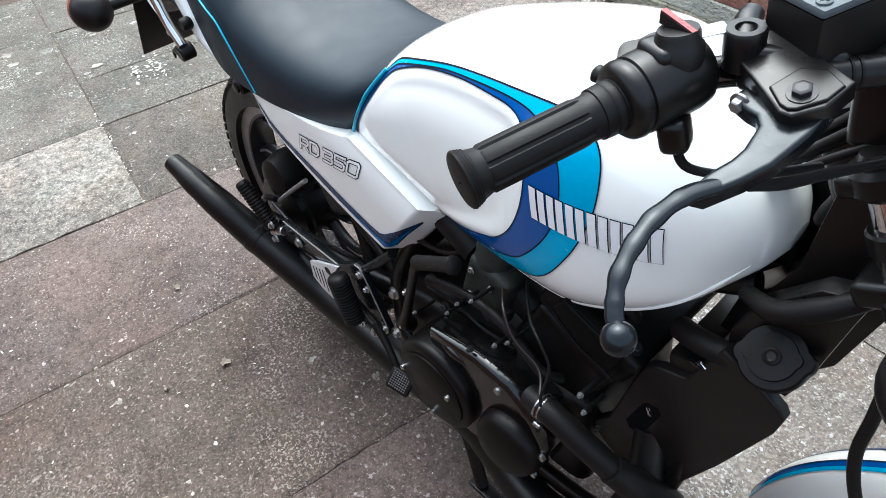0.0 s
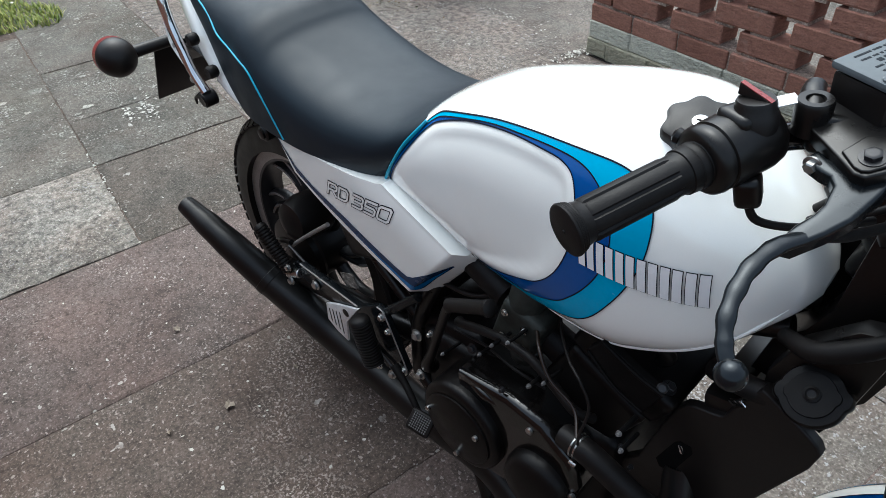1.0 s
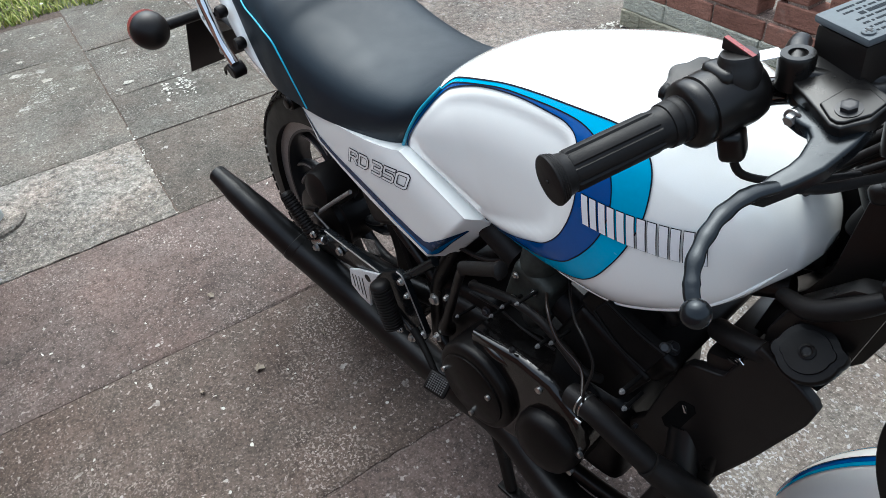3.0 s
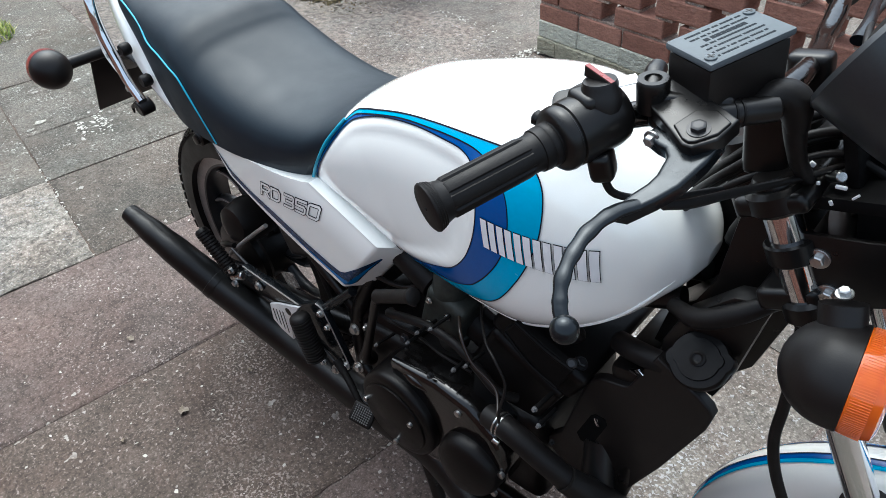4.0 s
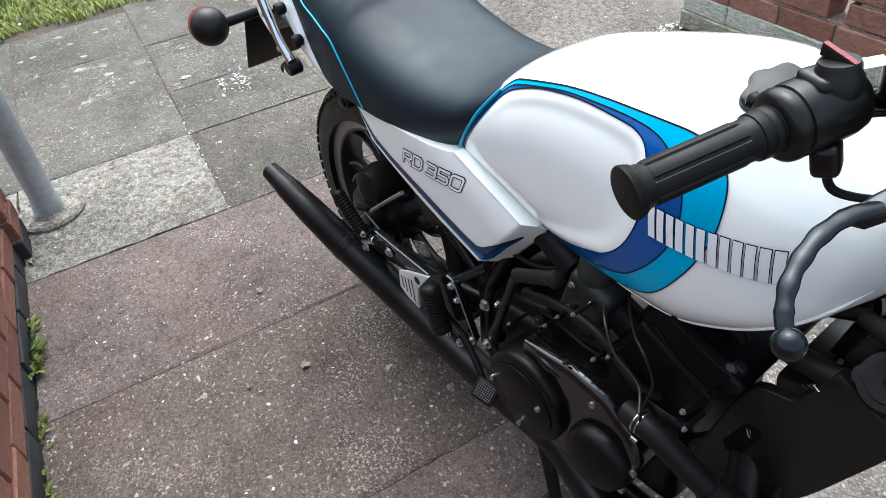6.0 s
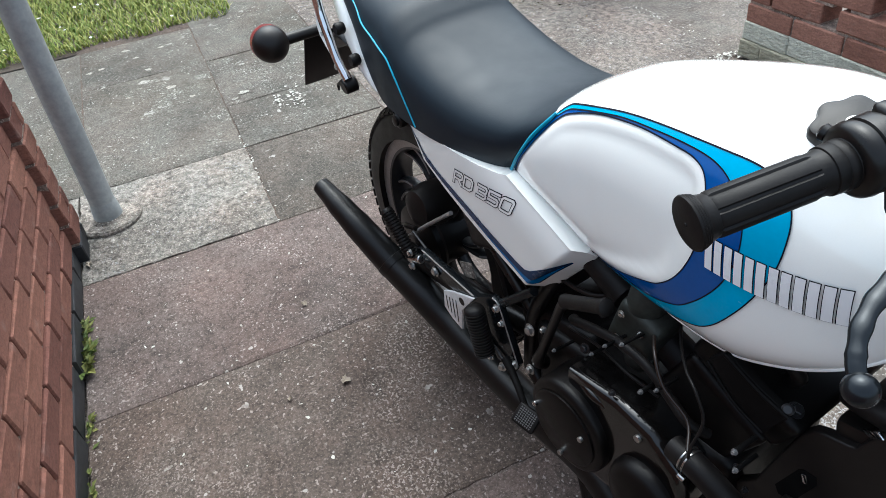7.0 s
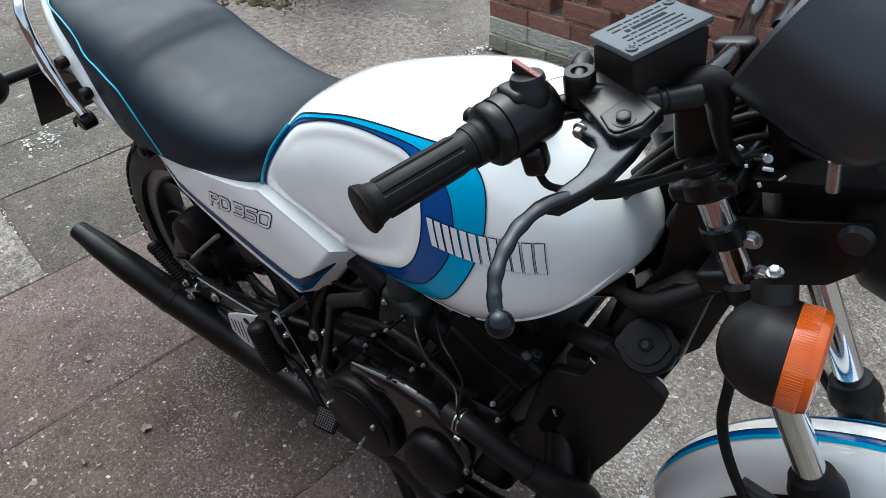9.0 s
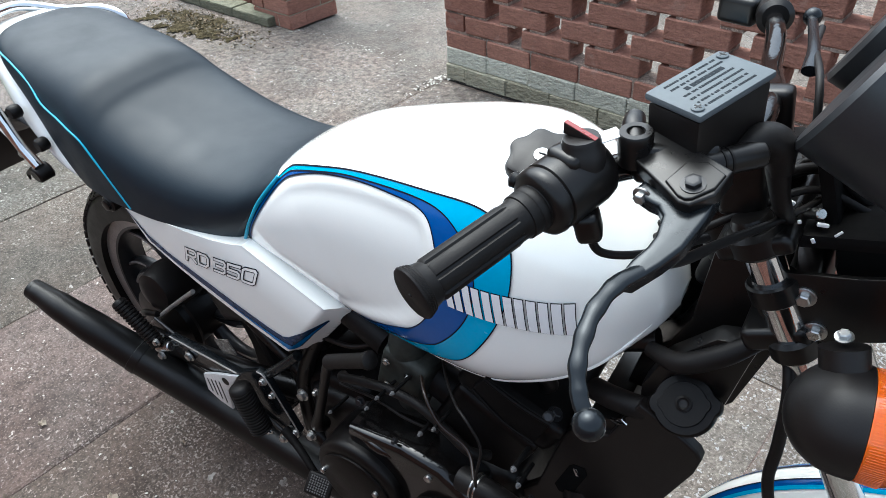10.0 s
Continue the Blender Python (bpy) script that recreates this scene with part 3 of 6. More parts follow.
# ---------------- grass, litter, weeds ----------------
def blades(region, count, tall, seed, lean=0.5, width=0.004, zone=None):
    rng = random.Random(seed)
    bm = bmesh.new()
    (u0, u1), (v0, v1) = region
    made = 0
    while made < count:
        u, v = rng.uniform(u0, u1), rng.uniform(v0, v1)
        if zone and not zone(u, v):
            continue
        p = ARCH @ Vector((u, v, -0.004))
        h = tall * rng.uniform(0.4, 1.2)
        a = rng.uniform(0, 2 * math.pi)
        d = Vector((math.cos(a), math.sin(a), 0))
        s = Vector((-d.y, d.x, 0)) * width * rng.uniform(0.6, 1.4)
        k = lean * rng.uniform(0.2, 1.6) * h
        q = [bm.verts.new(c) for c in (p - s, p + s, p + s * 0.7 + d * k * 0.35 + Vector((0, 0, h * 0.6)), p - s * 0.7 + d * k * 0.35 + Vector((0, 0, h * 0.6)), p + d * k + Vector((0, 0, h)))]
        bm.faces.new((q[0], q[1], q[2], q[3]))
        bm.faces.new((q[3], q[2], q[4]))
        made += 1
    return bm


def lawn_zone(u, v):
    wob = 0.05 * math.sin(u * 9.1) + 0.04 * math.sin(v * 13.7 + u * 3)
    return u < -3.10 + wob and v < -0.14 + 0.02 * (-3.10 - u) + wob


turf = bmesh.new()
bmesh.ops.create_grid(turf, x_segments=30, y_segments=30, size=0.5)
moved(turf, ARCH @ Matrix.Translation((-4.9, -1.75, -0.008)) @ Matrix.Diagonal((3.7, 3.1, 1, 1)))
soil = tagged(mesh_object("lawn_soil", turf, M_SOIL, smooth=0), "dark soil under the lawn", "soil", kind="structure")
tagged(mesh_object("grass", blades(((-6.6, -3.0), (-3.2, 0.35)), 62000, 0.038, 3, 0.9, 0.0036, lawn_zone), M_GRASS, smooth=0), "short patchy green lawn grass with dry tips", "grass", kind="stuff")


def daisies(count, seed):
    """Tiny white flower heads scattered through the lawn."""
    rng = random.Random(seed)
    bm = bmesh.new()
    while count:
        u, v = rng.uniform(-6.4, -3.1), rng.uniform(-3.0, 0.2)
        if not lawn_zone(u, v):
            continue
        p, r = ARCH @ Vector((u, v, rng.uniform(0.03, 0.055))), rng.uniform(0.006, 0.011)
        tilt = rng.uniform(-0.4, 0.4)
        bm.faces.new([bm.verts.new(p + Vector((math.cos(a) * r, math.sin(a) * r, math.cos(a) * r * tilt))) for a in (2 * math.pi * j / 7 for j in range(7))])
        count -= 1
    return bm


tagged(mesh_object("daisies", daisies(150, 6), M_DECALW, smooth=0), "tiny white flower heads in the lawn", "flowers", kind="stuff")


def clumps(centre, spread, count, size, seed, flat=0.35):
    """Many small ragged scraps in a heap."""
    rng = random.Random(seed)
    bm = bmesh.new()
    for _ in range(count):
        u, v = rng.gauss(0, spread[0]), rng.gauss(0, spread[1])
        h = max(0.0, 0.028 * math.exp(-(u / spread[0]) ** 2 - (v / spread[1]) ** 2))
        p = ARCH @ Vector((centre[0] + u, centre[1] + v, rng.uniform(0, h) + 0.002))
        n = Vector((rng.gauss(0, flat), rng.gauss(0, flat), 1)).normalized()
        x, y, _z = basis(n, (rng.random() - 0.5, rng.random() - 0.5, 0.1))
        r = size * rng.uniform(0.4, 1.5)
        k = rng.choice((4, 5, 5, 6))
        bm.faces.new([bm.verts.new(p + (x * math.cos(a) + y * math.sin(a) * 0.7) * r * rng.uniform(0.6, 1.2)) for a in (2 * math.pi * j / k for j in range(k))])
    return bm


def moss_mat(u0, v0, du, dv, cell, seed):
    """A thin uneven mat with a ragged outline and bare gaps."""
    rng = random.Random(seed)
    shift = Vector((rng.uniform(0, 50), rng.uniform(0, 50), 0))
    nu, nv = int(2 * du / cell), int(2 * dv / cell)
    bm = bmesh.new()
    grid = {}
    for i in range(nu + 1):
        for j in range(nv + 1):
            a, b = -1 + 2 * i / nu, -1 + 2 * j / nv
            u, v = u0 + a * du, v0 + b * dv + 0.04 * a
            body = 0.62 - (a * a + b * b) ** 0.5 + 0.55 * noise.fractal(Vector((u * 9, v * 9, 0)) + shift, 0.7, 2.0, 5)
            fine = noise.fractal(Vector((u * 60, v * 60, 3)) + shift, 0.8, 2.0, 3)
            if body + 0.18 * fine > 0:
                z = min(0.016, 0.004 + 0.016 * max(0.0, body)) + 0.006 * fine
                grid[i, j] = bm.verts.new(ARCH @ Vector((u + rng.gauss(0, cell * 0.2), v + rng.gauss(0, cell * 0.2), z)))
    for (i, j), v in grid.items():
        q = [grid.get(k) for k in ((i, j), (i + 1, j), (i + 1, j + 1), (i, j + 1))]
        if all(q):
            bm.faces.new(q)
    return bm


tagged(mesh_object("moss_mat", moss_mat(-2.62, 1.44, 0.60, 0.24, 0.007, 5), M_MOSSMAT, smooth=0), "dark brown-green moss mat on the paving", "moss", kind="stuff")
tagged(mesh_object("moss", clumps((-2.60, 1.46), (0.27, 0.075), 1900, 0.007, 11, 0.6), M_MOSS, smooth=0), "brown moss and leaf litter along the garden edging", "moss", kind="stuff")


def weed(name, u, v, size, count, seed):
    rng = random.Random(seed)
    bm = bmesh.new()
    for i in range(count):
        a = rng.uniform(0, 2 * math.pi)
        d = (UA * math.cos(a) * 1.3 + VA * abs(math.sin(a)) * 0.8)
        r, h = size * rng.uniform(0.2, 1.0), size * rng.uniform(0.1, 0.7)
        c = ARCH @ Vector((u + rng.gauss(0, 0.03), v, 0.0))
        tip = c + d * r + Vector((0, 0, h))
        s = Vector((-d.y, d.x, 0)).normalized() * size * 0.16
        mid = c + d * r * 0.6 + Vector((0, 0, h * 0.9))
        bm.faces.new([bm.verts.new(q) for q in (c + d * r * 0.25 + Vector((0, 0, h * 0.4)), mid + s, tip, mid - s)])
    return tagged(mesh_object(name, bm, M_WEED, smooth=0), "small green weeds growing at the foot of the brick wall", "weed", kind="stuff")


def blots(spots, seed):
    """Flat ragged lichen blots on the slabs: u, v and size."""
    rng = random.Random(seed)
    bm = bmesh.new()
    for u, v, k in spots:
        r = 0.0215 * k
        ring = []
        for j in range(13):
            a = 2 * math.pi * j / 13
            q = r * rng.uniform(0.55, 1.1)
            ring.append(bm.verts.new(ARCH @ Vector((u + math.cos(a) * q * 0.85, v + math.sin(a) * q, 0.0022))))
        bm.faces.new(ring)
    return bm


SPOTS = ((-2.878, -0.707, 1.2), (-2.801, -0.522, 1.0), (-2.729, -0.663, 0.8), (-2.686, -0.843, 0.9), (-2.664, -0.905, 0.9), (-2.506, -0.618, 0.9), (-2.343, -0.655, 1.6), (-2.187, -0.540, 1.3),
         (-2.013, -0.456, 0.9), (-2.414, -0.845, 0.6), (-2.198, -0.738, 0.7), (-2.877, -0.199, 0.7), (-2.990, -0.045, 0.5), (-1.898, -0.231, 1.4), (-1.852, -0.285, 0.8), (-1.720, -0.380, 0.5))
tagged(mesh_object("lichen_blots", blots(SPOTS, 31), M_BLOT, smooth=0), "flat pale lichen blots on the grey slabs", "lichen", kind="stuff")
tagged(mesh_object("lichen_flakes", joined(clumps((-1.68, -0.035), (0.060, 0.016), 60, 0.0070, 21, 0.1), clumps((-1.69, -0.115), (0.05, 0.012), 30, 0.007, 22, 0.1),
    clumps((-1.40, 1.755), (0.36, 0.014), 90, 0.005, 26, 0.4), clumps((-0.880, 1.66), (0.020, 0.075), 110, 0.006, 27, 0.4), clumps((-1.20, -0.335), (0.20, 0.004), 40, 0.005, 23, 0.3), clumps((0.10, 0.02), (0.5, 0.35), 60, 0.004, 24, 0.3), clumps((0.0, -0.55), (0.6, 0.22), 110, 0.0045, 25, 0.3)), M_FLAKE, smooth=0), "pale dry lichen flakes and grit on the paving", "lichen", kind="stuff")
weed("weed", -0.40, WALL_V + 0.005, 0.060, 60, 3)
weed("weed", -0.53, WALL_V + 0.005, 0.045, 30, 4)
weed("weed", -0.16, WALL_V + 0.005, 0.035, 26, 5)
weed("weed", 0.05, WALL_V + 0.004, 0.03, 22, 6)


def dry_leaf(x, y, r, seed):
    rng = random.Random(seed)
    bm = bmesh.new()
    c = bm.verts.new((0, 0, 0.006))
    ring = []
    for j in range(14):
        a = 2 * math.pi * j / 14
        ring.append(bm.verts.new((math.cos(a) * r * rng.uniform(0.55, 1.15), math.sin(a) * r * 0.8 * rng.uniform(0.55, 1.15), rng.uniform(0.002, 0.014))))
    for j in range(14):
        bm.faces.new((c, ring[j], ring[(j + 1) % 14]))
    ob = tagged(mesh_object("fallen_leaf", bm, M_DRYLEAF, smooth=0), "small curled dry pale leaf lying on the paving", "leaf", "fallen leaves")
    ob.matrix_basis = Matrix.Translation((x, y, 0.001))


dry_leaf(-0.034, -0.356, 0.017, 1)
dry_leaf(-1.02, -0.80, 0.016, 2)
dry_leaf(-0.366, -0.318, 0.011, 3)
dry_leaf(-0.01, -0.174, 0.009, 4)
dry_leaf(-0.071, -0.494, 0.008, 5)

# handrail post in a concrete collar
post = tagged(new("handrail_post"), "grey galvanised steel post set in a round concrete collar", "post")
post.matrix_basis = Matrix.Translation((-1.25, -0.682, 0))
part("tube", rod((0, 0, 0.008), (0.0, 0.077, 2.2), 0.042, seg=32, edge=0.002), M_GREYPOST, post)
part("sleeve", lathe([(0.049, 0.015), (0.0465, 0.05), (0.0425, 0.075)], (0, 0, 0.008), (0, 0.035, 1), 32), M_GREYPOST, post)
part("collar", lathe([(0.112, 0), (0.113, 0.012), (0.106, 0.020), (0.098, 0.018), (0.092, 0.011), (0.06, 0.013), (0.050, 0.022), (0.042, 0.024)], (0, 0, 0), (0, 0, 1), 40), M_SLAB_PALE, post, "round concrete collar with a raised rim")

# ---------------- motorcycle ----------------
BY = -0.025                                # the bike's middle plane
bike = tagged(new("motorcycle"), "white motorcycle with blue stripes and black engine on its centre stand", "motorcycle")
bike.matrix_basis = Matrix.Translation((0, BY, 0))


def interp(x, table, col):
    xs = [r[0] for r in table]
    ys = [r[col] for r in table]
    return float(np.interp(x, xs, ys))


def smooth_table(rows, per=6):
    """Rows eased into a finer table by Catmull-Rom."""
    out = []
    for i in range(len(rows) - 1):
        a = rows[max(i - 1, 0)]
        b, c = rows[i], rows[i + 1]
        d = rows[min(i + 2, len(rows) - 1)]
        for k in range(per):
            t = k / per
            out.append(tuple(0.5 * (2 * q + (r - p) * t + (2 * p - 5 * q + 4 * r - s) * t * t + (3 * q - p - 3 * r + s) * t ** 3) for p, q, r, s in zip(a, b, c, d)))
    out.append(tuple(rows[-1]))
    return out


# --- fuel tank: x, top, foot, half width, height of the widest line
TANK = smooth_table([
    (0.365, 0.738, 0.714, 0.078, 0.722),
    (0.395, 0.782, 0.710, 0.092, 0.739),
    (0.430, 0.831, 0.699, 0.099, 0.757),
    (0.480, 0.874, 0.683, 0.104, 0.773),
    (0.560, 0.918, 0.655, 0.111, 0.788),
    (0.650, 0.946, 0.647, 0.121, 0.799),
    (0.740, 0.967, 0.652, 0.132, 0.808),
    (0.809, 0.973, 0.659, 0.136, 0.812),
    (0.856, 0.960, 0.679, 0.132, 0.810),
    (0.902, 0.933, 0.706, 0.120, 0.806),
    (0.943, 0.897, 0.737, 0.095, 0.801),
    (0.973, 0.866, 0.773, 0.064, 0.800),
    (0.987, 0.847, 0.789, 0.044, 0.805),
    (0.997, 0.826, 0.803, 0.017, 0.815),
])
NT, NB = 2.3, 4.3
RECESS = [(0.400, 0.727), (0.418, 0.760), (0.455, 0.808), (0.484, 0.840), (0.512, 0.857), (0.565, 0.877), (0.630, 0.891), (0.693, 0.897), (0.724, 0.897),
          (0.742, 0.888), (0.753, 0.863), (0.755, 0.830), (0.747, 0.795), (0.731, 0.762), (0.709, 0.736), (0.684, 0.721), (0.634, 0.698), (0.580, 0.680), (0.530, 0.684), (0.480, 0.698), (0.430, 0.714)]
RING = np.array([(p.x, p.y) for p in spline([(x, z, 0) for x, z in RECESS], 8, True)])


def recess_depth(x, z):
    """How deep the knee hollow lies at (x, z)."""
    a, b = RING, np.roll(RING, -1, 0)
    p = np.array([x, z])
    ab = b - a
    t = np.clip(((p - a) * ab).sum(1) / (ab * ab).sum(1), 0, 1)
    dist = np.sqrt((((a + ab * t[:, None]) - p) ** 2).sum(1).min())
    inside = (((a[:, 1] > z) != (b[:, 1] > z)) & (x < (b[:, 0] - a[:, 0]) * (z - a[:, 1]) / (b[:, 1] - a[:, 1] + 1e-12) + a[:, 0])).sum() % 2
    fade = 1 - max(0.0, min(1.0, (0.62 - (z - 0.68) * 0.7 - x) / 0.12))
    s = max(0.0, min(1.0, ((dist if inside else -dist) + 0.001) / 0.018))
    return 0.0052 * fade * s * s * (3 - 2 * s)


def tank_half(x, z):
    top, foot, w, zm = (interp(x, TANK, k) for k in (1, 2, 3, 4))
    if z >= zm:
        q = min(1.0, (z - zm) / max(1e-6, top - zm))
        return w * (1 - q ** NT) ** (1 / NT)
    q = min(1.0, (zm - z) / max(1e-6, zm - foot))
    return w * (1 - q ** NB) ** (1 / NB)


def tank_skin():
    xs = [0.365 + 0.632 * math.sin(math.pi / 2 * i / 160) for i in range(161)]
    rings, k = [], 120
    for x in xs:
        top, foot, w, zm = (interp(x, TANK, c) for c in (1, 2, 3, 4))
        ring = []
        for j in range(k):
            a = 2 * math.pi * j / k
            c, s = math.cos(a), math.sin(a)
            n = NT if s >= 0 else NB
            y = w * math.copysign(abs(c) ** (2 / n), c)
            z = zm + ((top - zm) if s >= 0 else (zm - foot)) * math.copysign(abs(s) ** (2 / n), s)
            if abs(y) > 0.03 and x < 0.79:
                y -= math.copysign(recess_depth(x, z), y)
            ring.append((x, y, z))
        rings.append(ring)
    return rings_mesh(rings)


tank = part("fuel_tank", tank_skin(), M_WHITE, bike, "glossy pearl white fuel tank with hollow knee panels", smooth=60)
SIN = [(0.394, 0.722), (0.413, 0.757), (0.451, 0.809), (0.480, 0.844), (0.508, 0.862), (0.563, 0.883), (0.630, 0.897), (0.695, 0.903), (0.728, 0.903),
       (0.748, 0.893), (0.760, 0.865), (0.762, 0.830), (0.754, 0.793), (0.738, 0.758), (0.714, 0.730), (0.687, 0.714), (0.636, 0.691), (0.580, 0.674), (0.566, 0.6675)]
SMID = [(0.392, 0.725), (0.411, 0.762), (0.450, 0.816), (0.481, 0.851), (0.515, 0.869), (0.590, 0.892), (0.657, 0.9035), (0.718, 0.9105), (0.755, 0.9095),
        (0.781, 0.899), (0.803, 0.878), (0.811, 0.845), (0.806, 0.810), (0.791, 0.775), (0.766, 0.739), (0.738, 0.713), (0.680, 0.688), (0.579, 0.673), (0.5655, 0.6668)]
SOUT = [(0.390, 0.728), (0.409, 0.767), (0.449, 0.819), (0.479, 0.855), (0.512, 0.873), (0.590, 0.897), (0.670, 0.912), (0.750, 0.922), (0.800, 0.924),
        (0.830, 0.914), (0.847, 0.890), (0.851, 0.850), (0.842, 0.812), (0.824, 0.770), (0.795, 0.724), (0.760, 0.698), (0.690, 0.676), (0.578, 0.672), (0.565, 0.6660)]


def tank_point(x, z, lift, s=-1):
    e = 0.0015
    top, foot = interp(x, TANK, 1), interp(x, TANK, 2)
    z = min(max(z, foot + 0.0012), top - 0.0006)
    y = tank_half(x, z)
    gx = (tank_half(x + e, z) - tank_half(x - e, z)) / (2 * e)
    gz = (tank_half(x, z + e) - tank_half(x, z - e)) / (2 * e)
    gx, gz = max(-6, min(6, gx)), max(-6, min(6, gz))
    n = Vector((-gx, 1, -gz)).normalized()
    d = recess_depth(x, z) if x < 0.79 else 0.0
    return Vector((x + n.x * lift, s * (y - d + n.y * lift), z + n.z * lift))


def tank_band(c0, c1, lift, s, across=5, per=8):
    """A decal between two curves of (x, z), laid on the tank's side."""
    a = spline([(x, z, 0) for x, z in c0], per)
    b = spline([(x, z, 0) for x, z in c1], per)
    bm = bmesh.new()
    rows = []
    for p, q in zip(a, b):
        rows.append([bm.verts.new(tank_point(p.x + (q.x - p.x) * k / across, p.y + (q.y - p.y) * k / across, lift, s)) for k in range(across + 1)])
    for r, t in zip(rows, rows[1:]):
        for k in range(across):
            bm.faces.new((r[k], r[k + 1], t[k + 1], t[k]))
    return bm


def offset_curve(c, w):
    p = [Vector((x, z, 0)) for x, z in c]
    lo, hi = [], []
    for i, q in enumerate(p):
        d = (p[min(i + 1, len(p) - 1)] - p[max(i - 1, 0)]).normalized()
        n = Vector((-d.y, d.x, 0)) * w / 2
        lo.append(((q - n).x, (q - n).y))
        hi.append(((q + n).x, (q + n).y))
    return lo, hi


for s in (-1, 1):
    part("dark_blue_stripe", tank_band(SIN, SMID, 0.0009, s), M_BLUE, tank, "dark blue tank stripe")
    part("light_blue_stripe", tank_band(SMID, SOUT, 0.0009, s), M_CYAN, tank, "light blue tank stripe")
    for c in (SIN, SMID, SOUT):
        part("pinline", tank_band(*offset_curve(c, 0.0015), 0.0014, s, 1), M_LINE, tank, "navy pinline")

# lettering on the tank as plain slanted marks with dark outlines


def tank_quad(corners, lift, s, cells=5):
    (ax, az), (bx, bz), (cx, cz), (dx, dz) = corners
    bm = bmesh.new()
    grid = []
    for i in range(cells + 1):
        f = i / cells
        row = []
        for j in range(cells + 1):
            g = j / cells
            x = (ax * (1 - f) + bx * f) * (1 - g) + (dx * (1 - f) + cx * f) * g
            z = (az * (1 - f) + bz * f) * (1 - g) + (dz * (1 - f) + cz * f) * g
            row.append(bm.verts.new(tank_point(x, z, lift, s)))
        grid.append(row)
    for i in range(cells):
        for j in range(cells):
            bm.faces.new((grid[i][j], grid[i + 1][j], grid[i + 1][j + 1], grid[i][j + 1]))
    return bm


def word_mark(x0, x1, low, high, s):
    """One mark of the tank lettering: two plain slanted bars with dark outlines."""
    lean, o, rise = 0.006, 0.0008, 0.04
    w = x1 - x0
    for a, b in ((x0, x0 + 0.43 * w), (x0 + 0.57 * w, x1)):
        foot_a, foot_b = low + rise * (a - 0.776), low + rise * (b - 0.776)
        tall = high - low
        quad = [(a, foot_a), (b, foot_b), (b - lean, foot_b + tall), (a - lean, foot_a + tall)]
        cx, cz = sum(p[0] for p in quad) / 4, sum(p[1] for p in quad) / 4
        back = [(p[0] + math.copysign(o, p[0] - cx), p[1] + math.copysign(o, p[1] - cz)) for p in quad]
        part("mark_outline", tank_quad(back, 0.0018, s), M_LINE, tank, "dark outline")
        part("mark", tank_quad(quad, 0.0024, s), M_DECALW, tank, "white slanted mark")


for s in (-1, 1):
    for k in range(6):
        word_mark(0.7775 + 0.0243 * k, 0.7775 + 0.0243 * k + 0.0208, 0.8015, 0.8405, s)
    lip = [tank_point(x, interp(x, TANK, 2) + 0.017 + 0.05 * max(0.0, x - 0.90), 0.0002, s) for x in (0.70, 0.74, 0.78, 0.82, 0.86, 0.90, 0.935, 0.960, 0.980)]
    part("tank_seam", tube(lip, [0.0004] + [0.0024] * 7 + [0.0006], 10, 6), M_WHITE, tank, "rolled white seam lip")

# filler cap
CAPC = Vector((0.8437, -0.047, 0.949))
capn = Vector((0.10, -0.33, 0.94)).normalized()
lobes = []
for h, f in ((0.0, 0.90), (0.004, 0.99), (0.017, 1.0), (0.021, 0.95), (0.0225, 0.86)):
    x, y, z = basis(capn)
    lobes.append([CAPC + z * h + (x * math.cos(a) + y * math.sin(a)) * 0.036 * f * (1 + 0.07 * math.cos(7 * a)) for a in (2 * math.pi * j / 84 for j in range(84))])
cap = part("filler_cap", rings_mesh(lobes), M_PLASTIC, bike, "black lobed locking filler cap")
part("lock", lathe([(0.0085, 0), (0.0085, 0.0015), (0.007, 0.0022), (0.0, 0.0022)], CAPC + capn * 0.0222, capn, 20), M_STEEL, cap, "steel key lock")
# black bar on the lock face stands in for the slot's dark depth
part("key_slot", block((0.008, 0.0018, 0.001), Matrix.Translation(CAPC + capn * 0.0250), 0), M_BLACK, cap)

# --- seat: foot x, top x, foot z, top z, half width, middle
SEAT = smooth_table([
    (-0.212, -0.308, 0.886, 0.902, 0.036, 0.060),
    (-0.210, -0.304, 0.882, 0.909, 0.076, 0.062),
    (-0.198, -0.286, 0.868, 0.915, 0.105, 0.062),
    (-0.172, -0.236, 0.844, 0.916, 0.126, 0.060),
    (-0.130, -0.170, 0.804, 0.911, 0.137, 0.056),
    (-0.075, -0.090, 0.754, 0.904, 0.145, 0.050),
    (-0.015, -0.020, 0.716, 0.898, 0.150, 0.043),
    (0.025, 0.016, 0.710, 0.893, 0.151, 0.037),
    (0.048, 0.040, 0.709, 0.885, 0.152, 0.036),
    (0.072, 0.064, 0.708, 0.870, 0.153, 0.036),
    (0.105, 0.096, 0.707, 0.850, 0.156, 0.038),
    (0.180, 0.180, 0.707, 0.823, 0.154, 0.036),
    (0.250, 0.280, 0.711, 0.809, 0.147, 0.033),
    (0.315, 0.375, 0.716, 0.816, 0.135, 0.028),
    (0.355, 0.430, 0.720, 0.837, 0.121, 0.022),
    (0.376, 0.466, 0.723, 0.858, 0.106, 0.016),
    (0.380, 0.482, 0.724, 0.868, 0.083, 0.009),
], 6)
SN = 4.6


